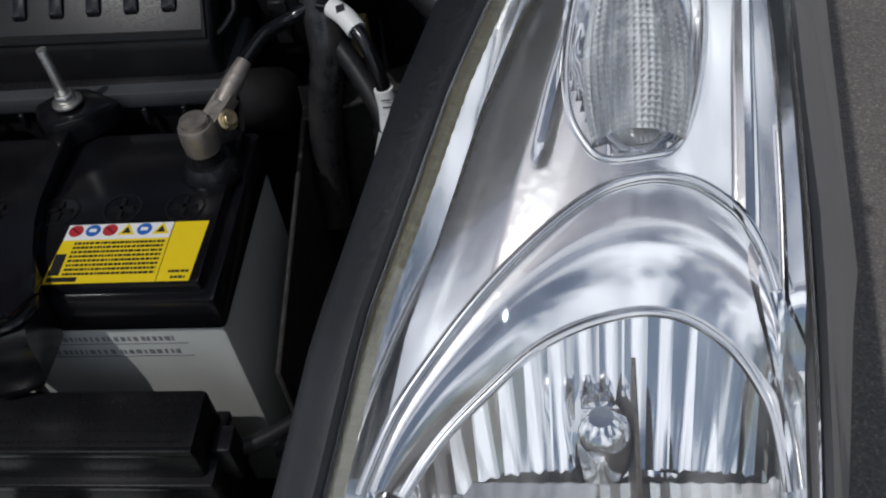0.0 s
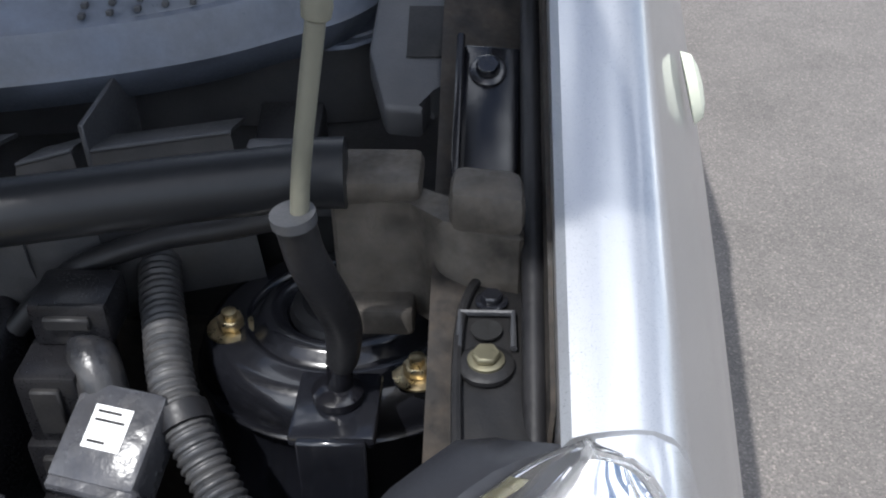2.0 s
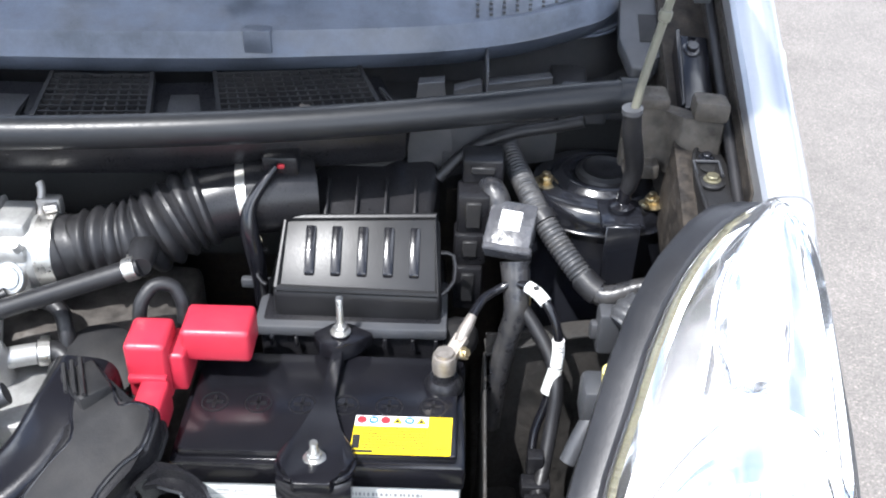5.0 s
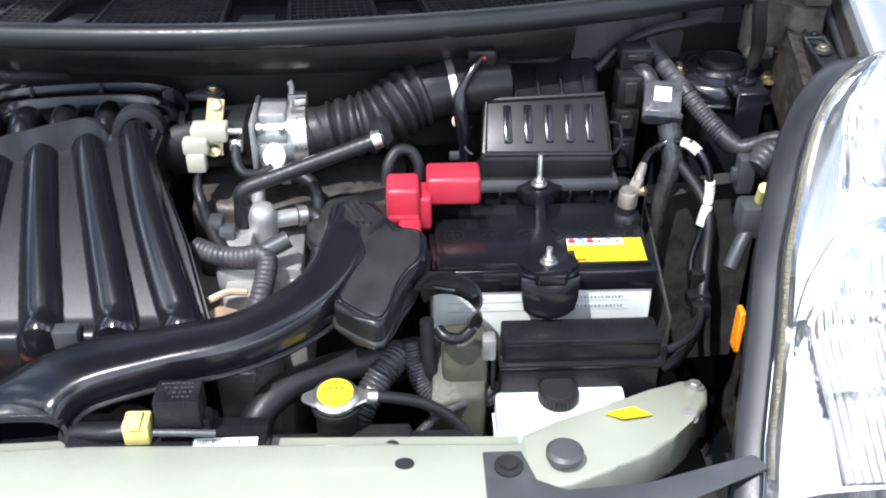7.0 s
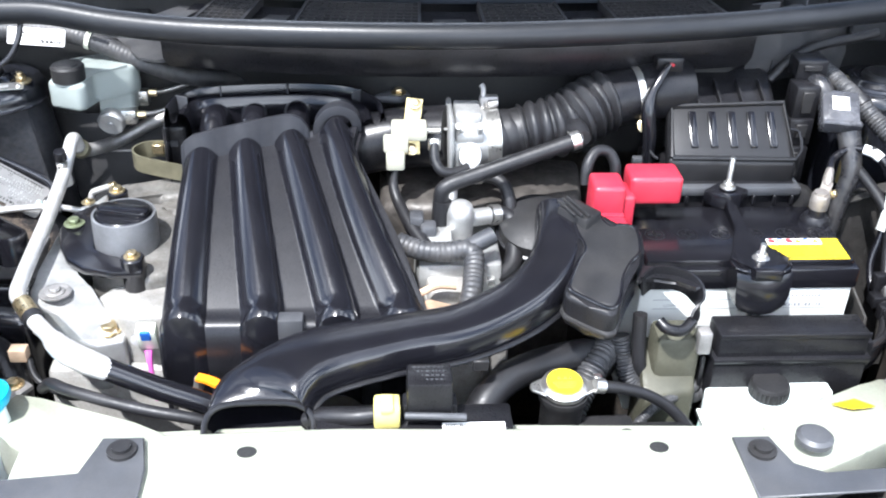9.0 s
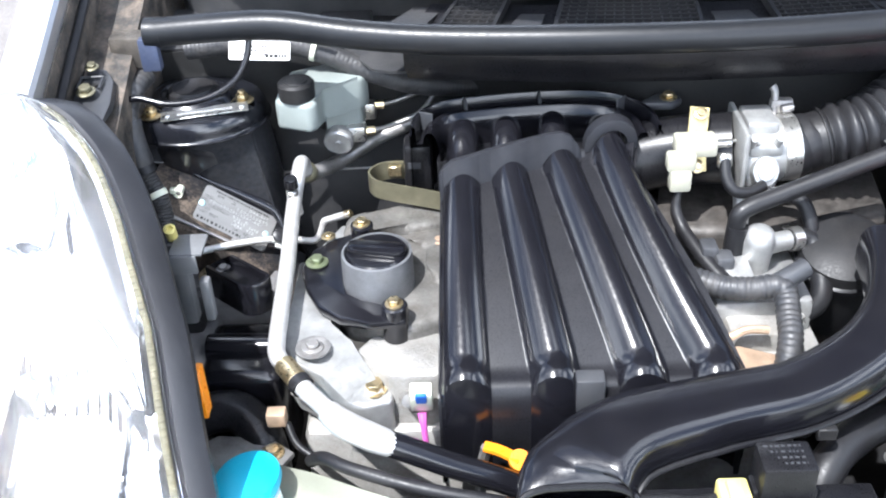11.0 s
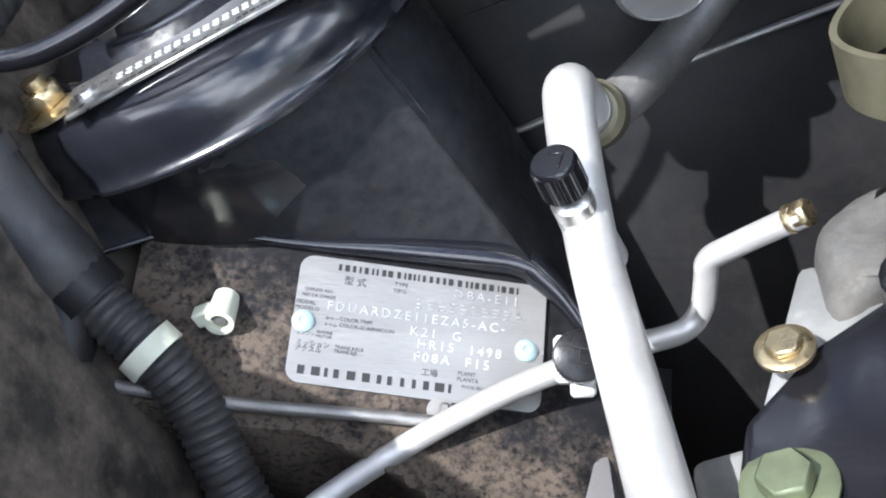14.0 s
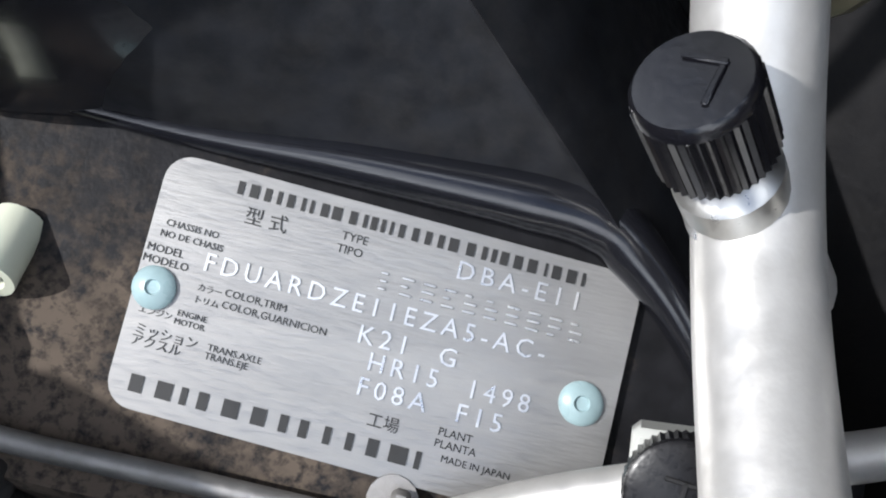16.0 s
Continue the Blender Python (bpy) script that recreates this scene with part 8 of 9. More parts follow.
plain("lid_ribs", lid_detail, COVER, ac)
rimp = [(0.288, 0.605), (0.432, 0.603), (0.429, 0.657), (0.293, 0.653), (0.288, 0.605)]
plain("lid_rim", lambda bm: tube(bm, [(x, y, zl(x, y) + 0.0008) for x, y in rimp], 0.0034, 8, 1), LIDM, ac)
plain("joint_flange", lambda bm: box(bm, (0.268, 0.586, 0.872), (0.442, 0.66, 0.884), 0.003), GREYPL, ac)
for x in (0.284, 0.306, 0.328, 0.36, 0.386, 0.411, 0.432):
    plain("front_clip", lambda bm: box(bm, (x - 0.0016, 0.583, 0.862), (x + 0.0016, 0.588, 0.874), 0.0006, 1), BLACK, ac)
plain("side_clip", lambda bm: tube(bm, [(0.434, 0.635, 0.935), (0.446, 0.635, 0.932), (0.447, 0.620, 0.915), (0.436, 0.612, 0.905)], 0.002, 8, 2), BLACK, ac)
plain("side_clip", lambda bm: tube(bm, [(0.276, 0.64, 0.93), (0.268, 0.638, 0.925), (0.268, 0.625, 0.91), (0.276, 0.62, 0.905)], 0.002, 8, 2), BLACK, ac)


def back_half(bm):
    prism(bm, [(0.306, 0.652), (0.424, 0.652), (0.432, 0.72), (0.42, 0.74), (0.33, 0.74), (0.306, 0.71)], 0.80, lambda x, y: 0.950 + 0.35 * (y - 0.652), 0.008, 3)


plain("back_body", back_half, BLACK, ac)
for k in range(4):
    x = 0.328 + 0.027 * k
    plain("stiffening_rib", lambda bm: prism(bm, [(x - 0.0018, 0.654), (x + 0.0018, 0.654), (x + 0.001, 0.700), (x - 0.001, 0.700)], lambda a, b: 0.93, lambda a, b: 0.962 + 0.35 * (b - 0.652) - 0.004, 0.0006, 1), BLACK, ac)
plain("side_bulge", lambda bm: tube(bm, [(0.436, 0.60, 0.86), (0.45, 0.61, 0.855), (0.452, 0.63, 0.84), (0.445, 0.65, 0.82)], 0.02, 14), MATTE, ac)

# ---- left inner wing: connectors, conduit, cables ----
cb = thing("connector_block", (0.50, 0.66, 0.85), "black connectors and a grey taped box with a white label", "connector block")
for lo, hi in (((0.448, 0.668, 0.93), (0.478, 0.70, 0.975)), ((0.446, 0.664, 0.900), (0.476, 0.69, 0.935)), ((0.446, 0.660, 0.85), (0.474, 0.69, 0.90)), ((0.452, 0.69, 0.975), (0.49, 0.72, 1.0))):
    cn_ = plain("connector", lambda bm: box(bm, lo, hi, 0.003), BLACK, cb)
    plain("locking_tab", lambda bm: box(bm, (lo[0] + 0.008, lo[1] - 0.003, lo[2] + 0.012), (hi[0] - 0.008, lo[1] + 0.001, hi[2] - 0.006), 0.001, 1), MATTE, cn_)
TAPEG = mat("clear_taped_grey_plastic", (0.045, 0.046, 0.052), 0.22, var=0.3, scale=60, dust=0.1, bump=0.9, bscale=90)
CM_ = Matrix.Translation((0.498, 0.655, 0.951)) @ Matrix.Rotation(radians(-14), 4, "Z") @ Matrix.Rotation(radians(28), 4, "X")
YBR = mat("yellow_passivated_steel", (0.48, 0.38, 0.17), 0.4, metal=0.6, var=0.2, dust=0.15, bump=0.1)
bx = plain("taped_box", lambda bm: (box(bm, (-0.022, -0.026, -0.014), (0.022, 0.022, 0.012), 0.004, 2, CM_), box(bm, (-0.021, -0.030, -0.006), (0.024, -0.022, 0.012), 0.002, 1, CM_)), TAPEG, cb, "grey plastic joint box wrapped in clear tape")
wlb = plain("white_label", lambda bm: box(bm, (-0.010, -0.009, 0.0121), (0.009, 0.011, 0.0124), 0, m=CM_), PAPER, bx, "square white paper label")
plain("label_print", lambda bm: [box(bm, (x0, y, 0.0124), (x1, y + 0.0013, 0.01252), 0, m=CM_) for x0, x1, y in ((-0.008, 0.004, 0.0075), (-0.008, 0.007, 0.0035), (-0.008, 0.001, -0.0065))], BLACK, wlb)
TAPE = mat("shiny_black_tape", (0.016, 0.0165, 0.019), 0.28, var=0.3, scale=80, dust=0.15, bump=0.8, bscale=120)
plain("tape_wrap", lambda bm: tube(bm, [(0.474, 0.694, 0.972), (0.480, 0.686, 0.972), (0.485, 0.678, 0.966), (0.489, 0.671, 0.955)], [0.010, 0.012, 0.012, 0.011], 14), TAPE, cb, "harness wrapped in shiny black tape")
plain("tape_wrap", lambda bm: tube(bm, [(0.501, 0.624, 0.936), (0.503, 0.610, 0.915), (0.503, 0.600, 0.895), (0.497, 0.595, 0.87), (0.49, 0.59, 0.83), (0.485, 0.585, 0.77)], [0.014, 0.012, 0.0105, 0.0105, 0.0105], 14), TAPE, cb, "harness wrapped in shiny black tape")
plain("yellow_bracket", lambda bm: box(bm, (0.508, 0.637, 0.862), (0.520, 0.643, 0.892), 0.001), YBR, cb)
cgh = hose("corrugated_harness", [(0.493, 0.765, 0.985), (0.500, 0.735, 0.978), (0.508, 0.710, 0.972), (0.517, 0.682, 0.965), (0.526, 0.664, 0.957), (0.540, 0.645, 0.943), (0.555, 0.627, 0.930), (0.570, 0.612, 0.918)], 0.0112, "grey-black corrugated wiring conduit over the strut tower", "conduit", CONDUIT, ribs=0.0042)
plain("tape_joint", lambda bm: tube(bm, [(0.5245, 0.667, 0.9585), (0.5290, 0.6595, 0.954)], 0.0128, 14, 1), RUBBER, cgh, "black tape joint")
plain("tape_end", lambda bm: tube(bm, [(0.562, 0.6195, 0.9235), (0.570, 0.612, 0.918), (0.576, 0.608, 0.9155)], 0.0122, 14, 3), RUBBER, cgh, "black tape wrap")
hose("taped_branch", [(0.566, 0.616, 0.921), (0.578, 0.606, 0.915), (0.592, 0.604, 0.918), (0.615, 0.606, 0.925), (0.65, 0.60, 0.93)], [0.011, 0.0095, 0.0085, 0.008], "black taped branch to the headlight", "cable", TAPE)
gc = thing("earth_cable", (0.53, 0.56, 0.76), "black battery cable with white printed sleeves", "cable", move=(0.0, 0.004, -0.014))
plain("cable", lambda bm: tube(bm, [(0.461, 0.565, 0.9265), (0.472, 0.586, 0.932), (0.485, 0.600, 0.932), (0.500, 0.603, 0.938), (0.517, 0.591, 0.940), (0.530, 0.576, 0.933), (0.5375, 0.566, 0.918), (0.5395, 0.561, 0.900), (0.538, 0.557, 0.880), (0.533, 0.548, 0.85), (0.523, 0.535, 0.82), (0.521, 0.51, 0.795), (0.522, 0.485, 0.78)], 0.0042, 12), GLOSS, gc)
plain("white_sleeve", lambda bm: tube(bm, [(0.512, 0.5955, 0.9405), (0.520, 0.588, 0.9395), (0.527, 0.580, 0.9355)], 0.0058, 14, 3), PAPER, gc, "white printed sleeve")
plain("diamond_mark", lambda bm: box(bm, (-0.0024, -0.0024, 0.0), (0.0024, 0.0024, 0.0004), 0, m=axis((0.5185, 0.5875, 0.9452), (-0.2, -0.3, 1)) @ Matrix.Rotation(radians(45), 4, "Z")), INK, gc)
plain("white_sleeve", lambda bm: tube(bm, [(0.5392, 0.5625, 0.908), (0.5402, 0.5605, 0.895), (0.5392, 0.558, 0.882)], 0.0056, 14, 3), PAPER, gc, "white printed sleeve")
plain("white_sleeve", lambda bm: tube(bm, [(0.5388, 0.557, 0.880), (0.536, 0.552, 0.868), (0.533, 0.549, 0.858)], [0.0062, 0.0072, 0.0068], 14, 3), WHITEPL, gc, "white plastic terminal sleeve")
plain("sleeve_print", lambda bm: [box(bm, (-0.0003, -0.004, 0), (0.0003, 0.0012, 0.0003), 0, m=axis((0.5395 + 0.0, 0.5555, 0.905 - 0.005 * k), (0.1, -1, 0.3)) @ Matrix.Rotation(radians(90), 4, "Z")) for k in range(4)], INK, gc)
hose("second_cable", [(0.505, 0.605, 0.905), (0.520, 0.590, 0.890), (0.535, 0.570, 0.87), (0.540, 0.55, 0.85), (0.536, 0.53, 0.82), (0.528, 0.50, 0.79), (0.515, 0.46, 0.77), (0.49, 0.43, 0.755), (0.47, 0.42, 0.745)], 0.0065, "black cable along the battery tray", "cable", RUBBER)
hose("third_cable", [(0.523, 0.49, 0.785), (0.515, 0.455, 0.785), (0.50, 0.43, 0.785), (0.475, 0.41, 0.785), (0.455, 0.40, 0.785)], 0.0045, "thin black cable to the fuse box", "cable", RUBBER)
tc_ = thing("cable_clip", (0.522, 0.495, 0.775), "black plastic cable clip", "clip")
plain("clip", lambda bm: (box(bm, (0.510, 0.488, 0.778), (0.536, 0.505, 0.792), 0.002), box(bm, (0.515, 0.503, 0.79), (0.53, 0.516, 0.812), 0.002), box(bm, (0.512, 0.472, 0.772), (0.532, 0.484, 0.79), 0.002)), BLACK, tc_)
ib = thing("battery_tray_wall", (0.5, 0.5, 0.60), "dusty dark metal plate beside the battery", "plate")
plain("wall", lambda bm: (prism(bm, [(0.476, 0.44), (0.476, 0.60), (0.479, 0.60), (0.479, 0.44)], 0.60, lambda x, y: 0.80 + 0.35 * max(0, y - 0.46), 0.001, 1), strap(bm, [(0.478, 0.602, 0.852), (0.52, 0.606, 0.862), (0.56, 0.61, 0.87), (0.60, 0.612, 0.872)], 0.022, 0.003), prism(bm, [(0.478, 0.602), (0.62, 0.615), (0.62, 0.618), (0.478, 0.605)], 0.60, 0.868, 0)), DIRTY, ib)
for p, lab in (((0.585, 0.588, 0.868), "grey plastic bulb connector with wires"),):
    g = thing("bulb_connector", p, lab, "connector")
    plain("connector", lambda bm: (box(bm, (p[0] - 0.010, p[1] - 0.010, p[2]), (p[0] + 0.010, p[1] + 0.012, p[2] + 0.045), 0.004), box(bm, (p[0] - 0.016, p[1] - 0.004, p[2] + 0.012), (p[0] - 0.004, p[1] + 0.006, p[2] + 0.03), 0.003)), GREYPL, g)
hl = thing("headlight_mount", (0.56, 0.50, 0.82), "grey plastic headlight mount with a yellow capped screw", "bracket")
plain("bracket_body", lambda bm: (box(bm, (0.553, 0.488, 0.865), (0.585, 0.52, 0.905), 0.006), tube(bm, [(0.568, 0.50, 0.88), (0.555, 0.486, 0.86), (0.545, 0.475, 0.84)], 0.008, 12)), GREYPL, hl)
plain("yellow_cap", lambda bm: lathe(bm, [(0.006, -0.02), (0.0066, 0.006), (0.0045, 0.0075), (0, 0.0075)], axis((0.572, 0.492, 0.925), (-0.1, -0.5, 0.85)), 20), YCONN, hl, "small pale yellow plastic cap")
gl = thing("grey_lamp_plug", (0.60, 0.585, 0.87), "grey wrinkled rubber lamp boot", "rubber boot")
plain("boot", lambda bm: tube(bm, [(0.592, 0.575, 0.905), (0.605, 0.585, 0.915), (0.618, 0.592, 0.918)], [0.012, 0.017, 0.015, 0.012], 14, ribs=0.008, depth=0.12), GREYPL, gl)

# ---- bonnet stay ----
ps = thing("bonnet_stay", (0.597, 0.665, 0.96), "olive-grey bonnet stay rod in a black rubber sleeve", "stay rod")
plain("rod", lambda bm: tube(bm, [(0.592, 0.652, 1.06), (0.5965, 0.654, 1.10), (0.607, 0.656, 1.159), (0.617, 0.658, 1.22), (0.624, 0.660, 1.30), (0.618, 0.663, 1.42)], 0.0037, 14, 4), ROD, ps)
plain("collar", lambda bm: lathe(bm, [(0.0037, -0.005), (0.0052, -0.004), (0.0056, 0.0), (0.0052, 0.004), (0.0037, 0.005)], axis((0.607, 0.656, 1.159), (0.15, 0.03, 1)), 18), ROD, ps)
plain("sleeve", lambda bm: tube(bm, [(0.5915, 0.652, 1.077), (0.594, 0.655, 1.055), (0.600, 0.662, 1.03), (0.6035, 0.668, 1.010), (0.602, 0.670, 0.992), (0.600, 0.6705, 0.985)], [0.0080, 0.0083, 0.0086, 0.0084, 0.0075, 0.0062], 18), RUBBER, ps, "black rubber grip sleeve")
plain("sleeve_rim", lambda bm: tube(bm, [(0.5912, 0.6518, 1.0785), (0.5916, 0.652, 1.074)], 0.0090, 20, 1), GREYPL, ps)
plain("foot_pin", lambda bm: (tube(bm, [(0.600, 0.6705, 0.987), (0.5985, 0.671, 0.968)], 0.0062, 14, 1), lathe(bm, [(0.012, 0.0), (0.012, 0.004), (0.007, 0.007)], Matrix.Translation((0.598, 0.6705, 0.966)), 20)), GLOSS, ps)
sb = thing("stay_bracket", (0.595, 0.655, 0.90), "black folded steel bracket holding the stay rod", "bracket")
plain("top_plate", lambda bm: box(bm, (0.578, 0.645, 0.958), (0.617, 0.688, 0.965), 0.002), TOWER, sb)
plain("front_flap", lambda bm: prism(bm, [(0.582, 0.642), (0.613, 0.642), (0.613, 0.646), (0.582, 0.646)], 0.90, 0.964, 0.001, 1), TOWER, sb)

# ---- bracket at the end of the bar, hinge, wing rail ----
eb = thing("bar_end_bracket", (0.64, 0.71, 0.97), "dusty pressed steel bracket at the end of the scuttle bar", "bracket")
DUSTM = mat("dusty_grey_steel", (0.060, 0.054, 0.047), 0.5, metal=0.3, var=0.7, scale=55, dust=0.6, dustcol=(0.15, 0.127, 0.10), bump=0.3)


plain("web_plate", lambda bm: prism(bm, [(0.596, 0.716), (0.636, 0.718), (0.650, 0.705), (0.680, 0.688), (0.680, 0.678), (0.645, 0.688), (0.632, 0.705), (0.596, 0.704)], 0.990, lambda x, y: 1.050, 0.002, 1), DUSTM, eb)
plain("bar_seat", lambda bm: prism(bm, [(0.598, 0.702), (0.636, 0.705), (0.636, 0.735), (0.598, 0.735)], 1.048, 1.060, 0.004, 2), DUSTM, eb)
plain("outer_pad", lambda bm: prism(bm, [(0.649, 0.672), (0.680, 0.668), (0.679, 0.692), (0.650, 0.697)], 1.055, 1.075, 0.005, 2), DUSTM, eb)
plain("lower_step", lambda bm: box(bm, (0.600, 0.690, 0.985), (0.632, 0.715, 1.000), 0.003), DUSTM, eb)
hr = thing("bonnet_hinge_rail", (0.66, 0.64, 0.95), "dark painted hinge rail with bolts and an oval slot", "hinge rail")


def rail_(bm):
    prism(bm, [(0.655, 0.575), (0.653, 0.64), (0.656, 0.675), (0.665, 0.692), (0.68, 0.70), (0.684, 0.66), (0.684, 0.575)], 1.006, lambda x, y: 1.016 + 0.10 * (y - 0.636), 0.003, 2)
    box(bm, (0.655, 0.575, 0.96), (0.658, 0.685, 1.012), 0.001)
    lathe(bm, [(0.0115, 0.0), (0.0115, 0.002), (0.0095, 0.0035), (0, 0.0035)], Matrix.Translation((0.665, 0.636, 1.0165)), 24)
    tube(bm, [(0.6555, 0.575, 1.0125), (0.6535, 0.64, 1.0185), (0.657, 0.676, 1.0215), (0.668, 0.694, 1.0235), (0.676, 0.702, 1.025)], 0.0022, 8, 6)


plain("rail", rail_, MATTE, hr)
plain("slot_frame", lambda bm: tube(bm, [(0.654, 0.644, 1.0195), (0.654, 0.664, 1.0215), (0.676, 0.664, 1.0215), (0.676, 0.644, 1.0195)], 0.0016, 8, 1), GREYPL, hr)
plain("slot", lambda bm: lathe(bm, [(0.0065, 0), (0.0065, 0.0008), (0, 0.0008)], Matrix.Translation((0.665, 0.655, 1.0195)), 20), INK, hr)
bolt(hr, (0.665, 0.636, 1.0200), r=0.006, h=0.005, w=0.0075, material=OLIVE)
bolt(hr, (0.667, 0.672, 1.0205), r=0.005, h=0.005, w=0.007, material=TOWER)
ub = thing("cowl_side_bracket", (0.665, 0.76, 1.03), "dark blue-black steel bracket plate with a bolt", "bracket")
plain("plate", lambda bm: (prism(bm, [(0.650, 0.718), (0.678, 0.716), (0.680, 0.788), (0.652, 0.790)], lambda x, y: 1.040 + 0.55 * (y - 0.718), lambda x, y: 1.046 + 0.55 * (y - 0.718), 0.002, 2), prism(bm, [(0.648, 0.716), (0.652, 0.716), (0.653, 0.79), (0.649, 0.79)], 1.0, lambda x, y: 1.052 + 0.55 * (y - 0.718), 0.001, 1)), GLOSS, ub)
bolt(ub, (0.664, 0.776, 1.0775), (0, -0.45, 0.9), r=0.006, h=0.006, w=0.009, material=TOWER)
cp_ = thing("cowl_end_bracket", (0.63, 0.80, 1.0), "grey plastic cowl end bracket with a square opening", "bracket")


def cowlend(bm):
    prism(bm, [(0.612, 0.788), (0.632, 0.786), (0.634, 0.80), (0.648, 0.80), (0.648, 0.87), (0.640, 0.90), (0.606, 0.87), (0.602, 0.82)], lambda x, y: 1.035 + 0.5 * (y - 0.788), lambda x, y: 1.052 + 0.5 * (y - 0.788), 0.003, 2)


plain("bracket", cowlend, GREYPL, cp_)
plain("opening", lambda bm: prism(bm, [(0.622, 0.815), (0.646, 0.815), (0.646, 0.845), (0.622, 0.845)], lambda x, y: 1.0525 + 0.5 * (y - 0.788), lambda x, y: 1.0535 + 0.5 * (y - 0.788), 0.0002, 1), MATTE, cp_)
wr = thing("wing_channel", (0.66, 0.9, 0.9), "dusty dark channel between the cowl and the wing", "channel")
plain("channel", lambda bm: loft(bm, [[Vector((x, y, z + 0.42 * (y - 0.6))) for x, z in ((0.640, 0.90), (0.642, 0.985), (0.688, 0.975), (0.6905, 1.03))] for y in (0.60, 0.70, 0.80, 0.90, 1.05, 1.3)], closed=False), BULK, wr, thick=0.002)
plain("wing_seal", lambda bm: tube(bm, [(0.684, y, edge_z(y) - 0.045) for y in (0.60, 0.68, 0.76, 0.84, 0.92)], 0.005, 10), RUBBER, wr)
plain("door_mirror_seal", lambda bm: strap(bm, [(0.672, 0.80, 1.135), (0.676, 0.86, 1.165), (0.678, 0.95, 1.21), (0.68, 1.05, 1.26)], 0.012, 0.018), RUBBER, wr, "black rubber windscreen end seal")
plain("pale_clip", lambda bm: box(bm, (0.664, 0.800, 1.112), (0.680, 0.812, 1.124), 0.002), GREYPL, wr)
wr2 = thing("wing_channel", (-0.6, 0.9, 0.9), "dusty dark channel between the cowl and the wing", "channel")
plain("channel", lambda bm: loft(bm, [[Vector((2 * CX - x, y, z + 0.42 * (y - 0.6))) for x, z in ((0.640, 0.80), (0.642, 0.965), (0.688, 0.965), (0.6905, 1.03))] for y in (0.58, 0.70, 0.80, 0.90, 1.05, 1.3)], closed=False), DUSTB, wr2, thick=0.002)
plain("wing_seal", lambda bm: tube(bm, [(2 * CX - 0.684, y, edge_z(y) - 0.045) for y in (0.60, 0.68, 0.76, 0.84, 0.92)], 0.005, 10), RUBBER, wr2)
hr2 = thing("bonnet_hinge_rail", (-0.61, 0.66, 0.95), "dark painted hinge rail with bolts and an oval slot", "hinge rail")
plain("rail", lambda bm: prism(bm, [(2 * CX - x, y) for x, y in ((0.684, 0.575), (0.684, 0.66), (0.68, 0.70), (0.662, 0.695), (0.650, 0.675), (0.646, 0.64), (0.648, 0.575))], 0.99, lambda x, y: 1.002 + 0.20 * (y - 0.648), 0.003, 2), GREYPL, hr2)
plain("slot_frame", lambda bm: tube(bm, [(2 * CX - x, y, 1.006 + 0.2 * (y - 0.648)) for x, y in ((0.660, 0.657), (0.660, 0.676), (0.682, 0.676), (0.682, 0.657))], 0.0016, 8, 1), GREYPL, hr2)
plain("slot", lambda bm: lathe(bm, [(0.0065, 0), (0.0065, 0.0008), (0, 0.0008)], Matrix.Translation((-0.611, 0.667, 1.0065)), 20), INK, hr2)
bolt(hr2, (-0.610, 0.648, 1.0085), (0, -0.2, 1), r=0.0065, h=0.007, w=0.0095, material=OLIVE)
bolt(hr2, (-0.611, 0.681, 1.020), (0, -0.2, 1), r=0.005, h=0.005, w=0.007, material=OLIVE)
eb2 = thing("bar_end_bracket", (-0.58, 0.72, 0.97), "dusty pressed steel bracket at the end of the scuttle bar", "bracket")
plain("bracket", lambda bm: (prism(bm, [(-0.605, 0.722), (-0.565, 0.716), (-0.560, 0.745), (-0.605, 0.75)], 1.0, 1.034, 0.004, 2)), DUSTM, eb2)
hose("tower_breather", [(0.43, 0.715, 0.965), (0.46, 0.725, 0.992), (0.50, 0.735, 1.005), (0.54, 0.738, 1.012), (0.565, 0.735, 1.02)], 0.006, "thin black pipe along the bulkhead", "pipe", RUBBER)

# ---- wiper ----
wi = thing("windscreen_wiper", (0.2, 0.95, 1.10), "black and grey windscreen wiper at rest on the glass", "wiper")
def on_glass(x, v, h):
    n = float(np.interp(x, [q.x for q in SILL], range(len(SILL)))) / (len(SILL) - 1)
    return screen(n, v, h)


BLADE = ((-0.10, 0.006), (0.10, 0.008), (0.33, 0.012), (0.393, 0.022), (0.487, 0.038), (0.59, 0.047), (0.62, 0.048))
plain("blade", lambda bm: strap(bm, [on_glass(x, v, 0.010) for x, v in BLADE], 0.006, 0.014), RUBBER, wi)
plain("bridge", lambda bm: strap(bm, [on_glass(x, v + 0.012, 0.026) for x, v in BLADE[1:-1]], 0.014, 0.006), GREYPL, wi)
plain("arm", lambda bm: tube(bm, [on_glass(0.22, -0.02, 0.030), on_glass(0.33, 0.014, 0.036), on_glass(0.375, 0.042, 0.038), on_glass(0.415, 0.064, 0.036), on_glass(0.455, 0.066, 0.034)], [0.012, 0.010, 0.009, 0.008, 0.007], 10, flat=0.6), GREYPL, wi)
for k in range(5):
    x = 0.40 + 0.045 * k
    plain("joint_piece", lambda bm: box(bm, (-0.010, -0.004, -0.003), (0.010, 0.004, 0.004), 0.001, 1, Matrix.Translation(on_glass(x, 0.024 + 0.10 * (x - 0.38), 0.022))), DULL, wi)


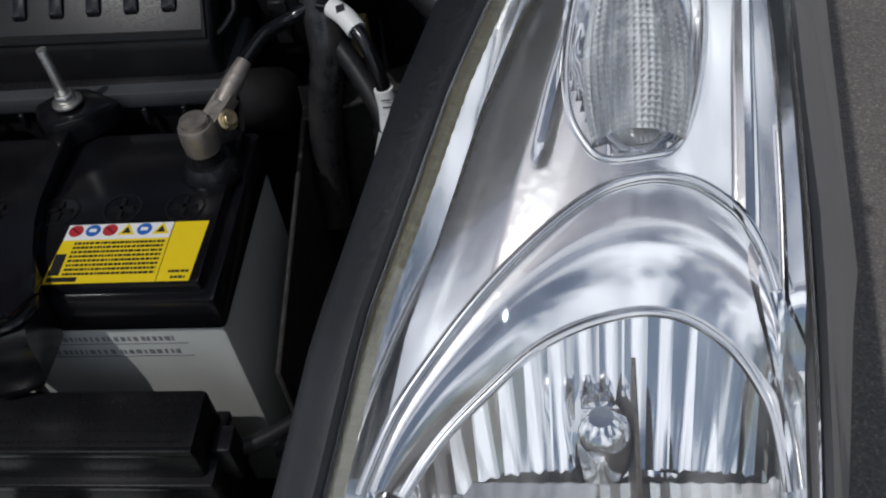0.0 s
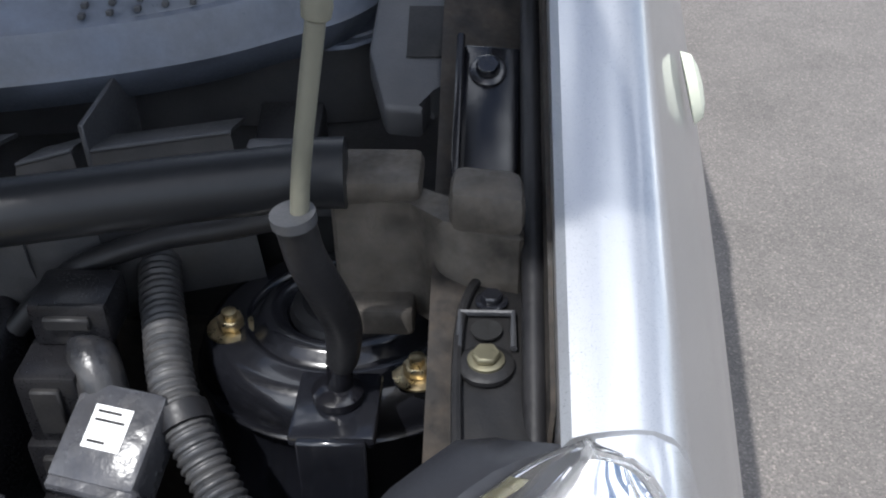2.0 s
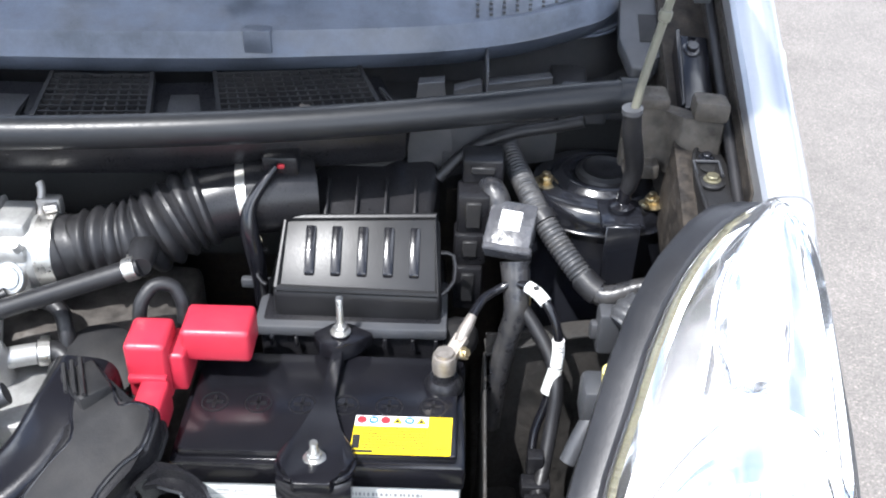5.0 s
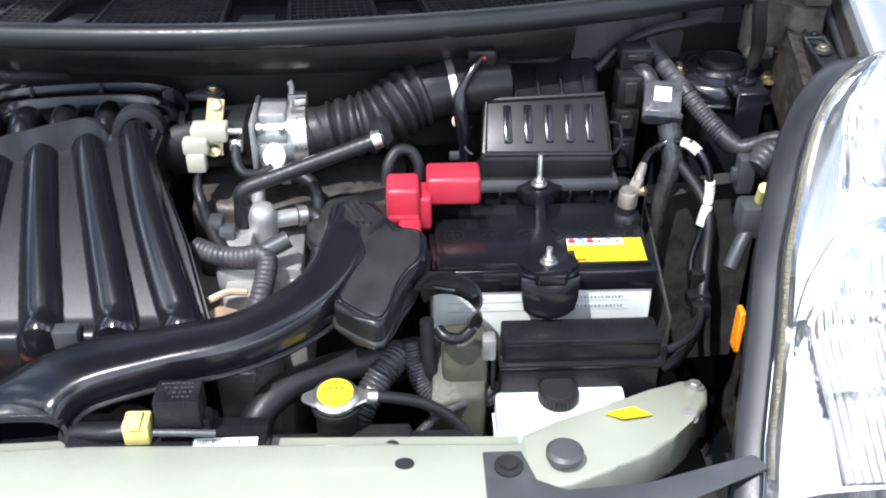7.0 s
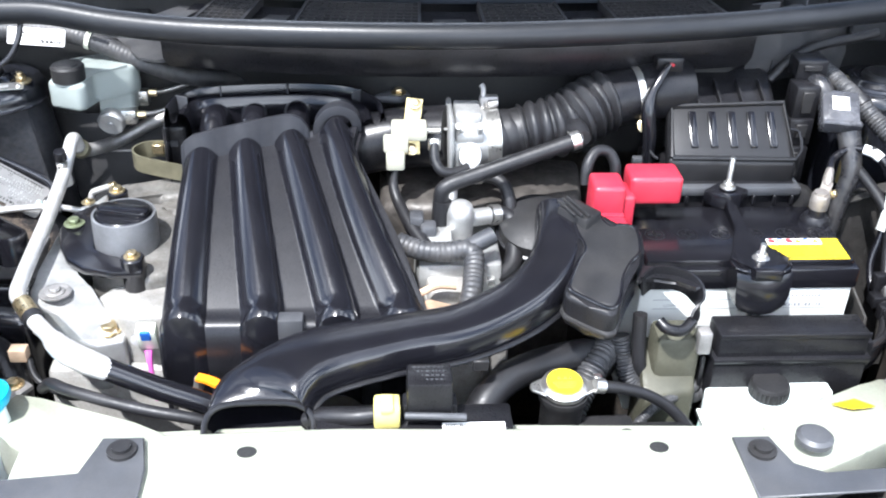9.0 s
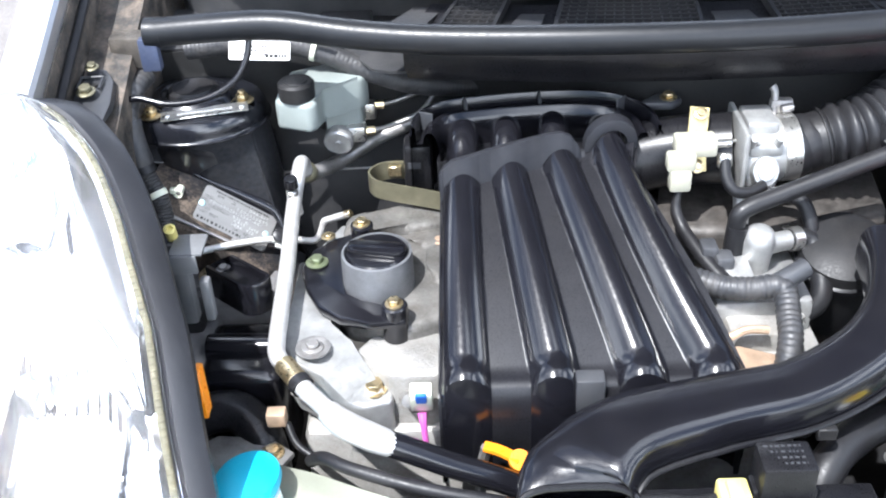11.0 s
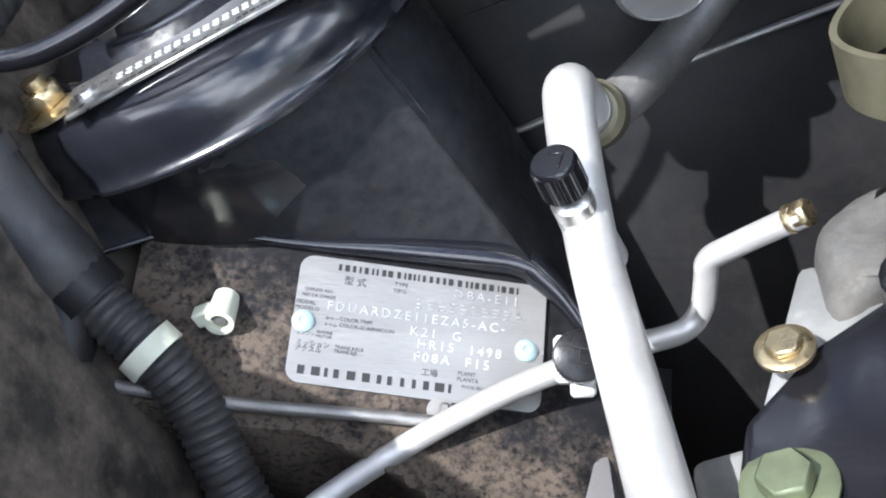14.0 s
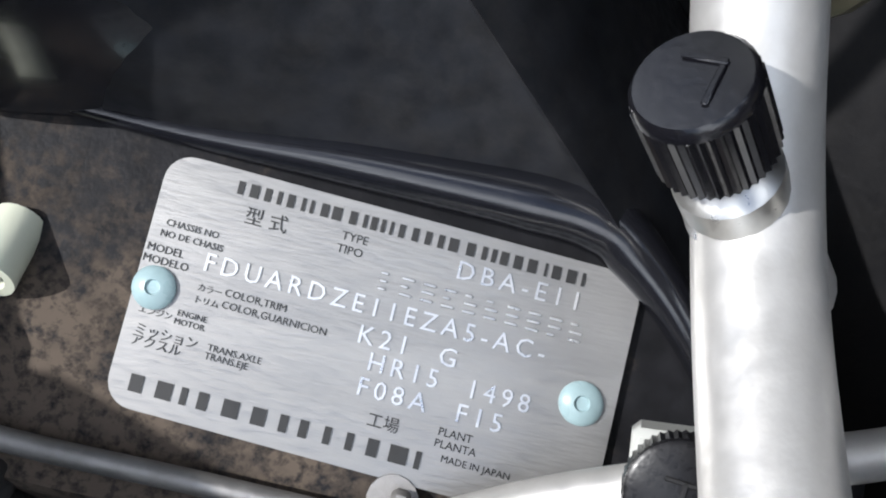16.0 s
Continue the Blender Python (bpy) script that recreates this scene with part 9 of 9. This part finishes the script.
# ---- closed car body behind the windscreen ----
cb = thing("car_body", (CX, 2.6, 0.4), "silver hatchback body with roof and dark side windows", "car body")
SIDE = [(0.7055, -0.10), (0.7045, -0.006), (0.708, -0.0015), (0.721, 0.0), (0.742, -0.007), (0.756, -0.024), (0.771, -0.06), (0.789, -0.12), (0.811, -0.20), (0.836, -0.30), (0.859, -0.42), (0.870, -0.55), (0.866, -0.72), (0.83, -1.0)]
BELT = edge_z(0.9) + 0.21
last = len(SILL) - 1


def roof_row(y, z, k):
    """A cross-section of the roof: the top of the windscreen carried back."""
    return [Vector((CX + (screen_at(n, 1.0).x - CX) * k, y, z - 0.06 * (2 * n / last - 1) ** 4)) for n in range(last + 1)]


ROOF = [[screen_at(n, 1.0) + Vector((0, 0.004, 0.002)) for n in range(last + 1)], roof_row(2.1, 1.645, 1.0), roof_row(2.7, 1.655, 1.0), roof_row(3.3, 1.60, 0.97), roof_row(3.62, 1.50, 0.93)]
plain("roof", lambda bm: loft(bm, ROOF, closed=False), SILVER, cb, thick=0.002)
for s in (1, -1):
    plain("side_panel", lambda bm: loft(bm, [[mir((x, y, BELT + d), s) for x, d in SIDE] for y in (1.602, 2.2, 2.8, 3.62)], closed=False), SILVER, cb, thick=0.0015)
    end = last if s > 0 else 0
    for y0, y1, i in ((1.75, 2.62, 0), (2.66, 3.60, 1)):
        rows = []
        for y in (y0, (y0 + y1) / 2, y1):
            top = Vector((float(np.interp(y, [r[end].y for r in ROOF], [r[end].x for r in ROOF])), y, float(np.interp(y, [r[end].y for r in ROOF], [r[end].z for r in ROOF])) - 0.002))
            low = mir((0.712, y, BELT + 0.001), s)
            rows.append([low, low.lerp(top, 0.5) + Vector((0.012 * s, 0, 0)), top])
        plain("side_window", lambda bm: loft(bm, rows, closed=False), GLOSS, cb, "dark side window glass", thick=0.003)
    plain("windscreen_pillar", lambda bm: loft(bm, [[screen_at(end, v) + Vector((0, 0.002, 0.001)), mir((0.712, screen_at(end, v).y + 0.03, BELT), s)] for v in (0.45, 0.6, 0.8, 1.0)], closed=False), SILVER, cb, thick=0.003)
plain("tailgate", lambda bm: loft(bm, [ROOF[-1]] + [[Vector((CX + (p.x - CX) * k, y, z)) for p in ROOF[-1]] for y, z, k in ((3.70, 1.15, 1.18), (3.74, 0.80, 1.40), (3.70, 0.42, 1.38))], closed=False), SILVER, cb, thick=0.002)
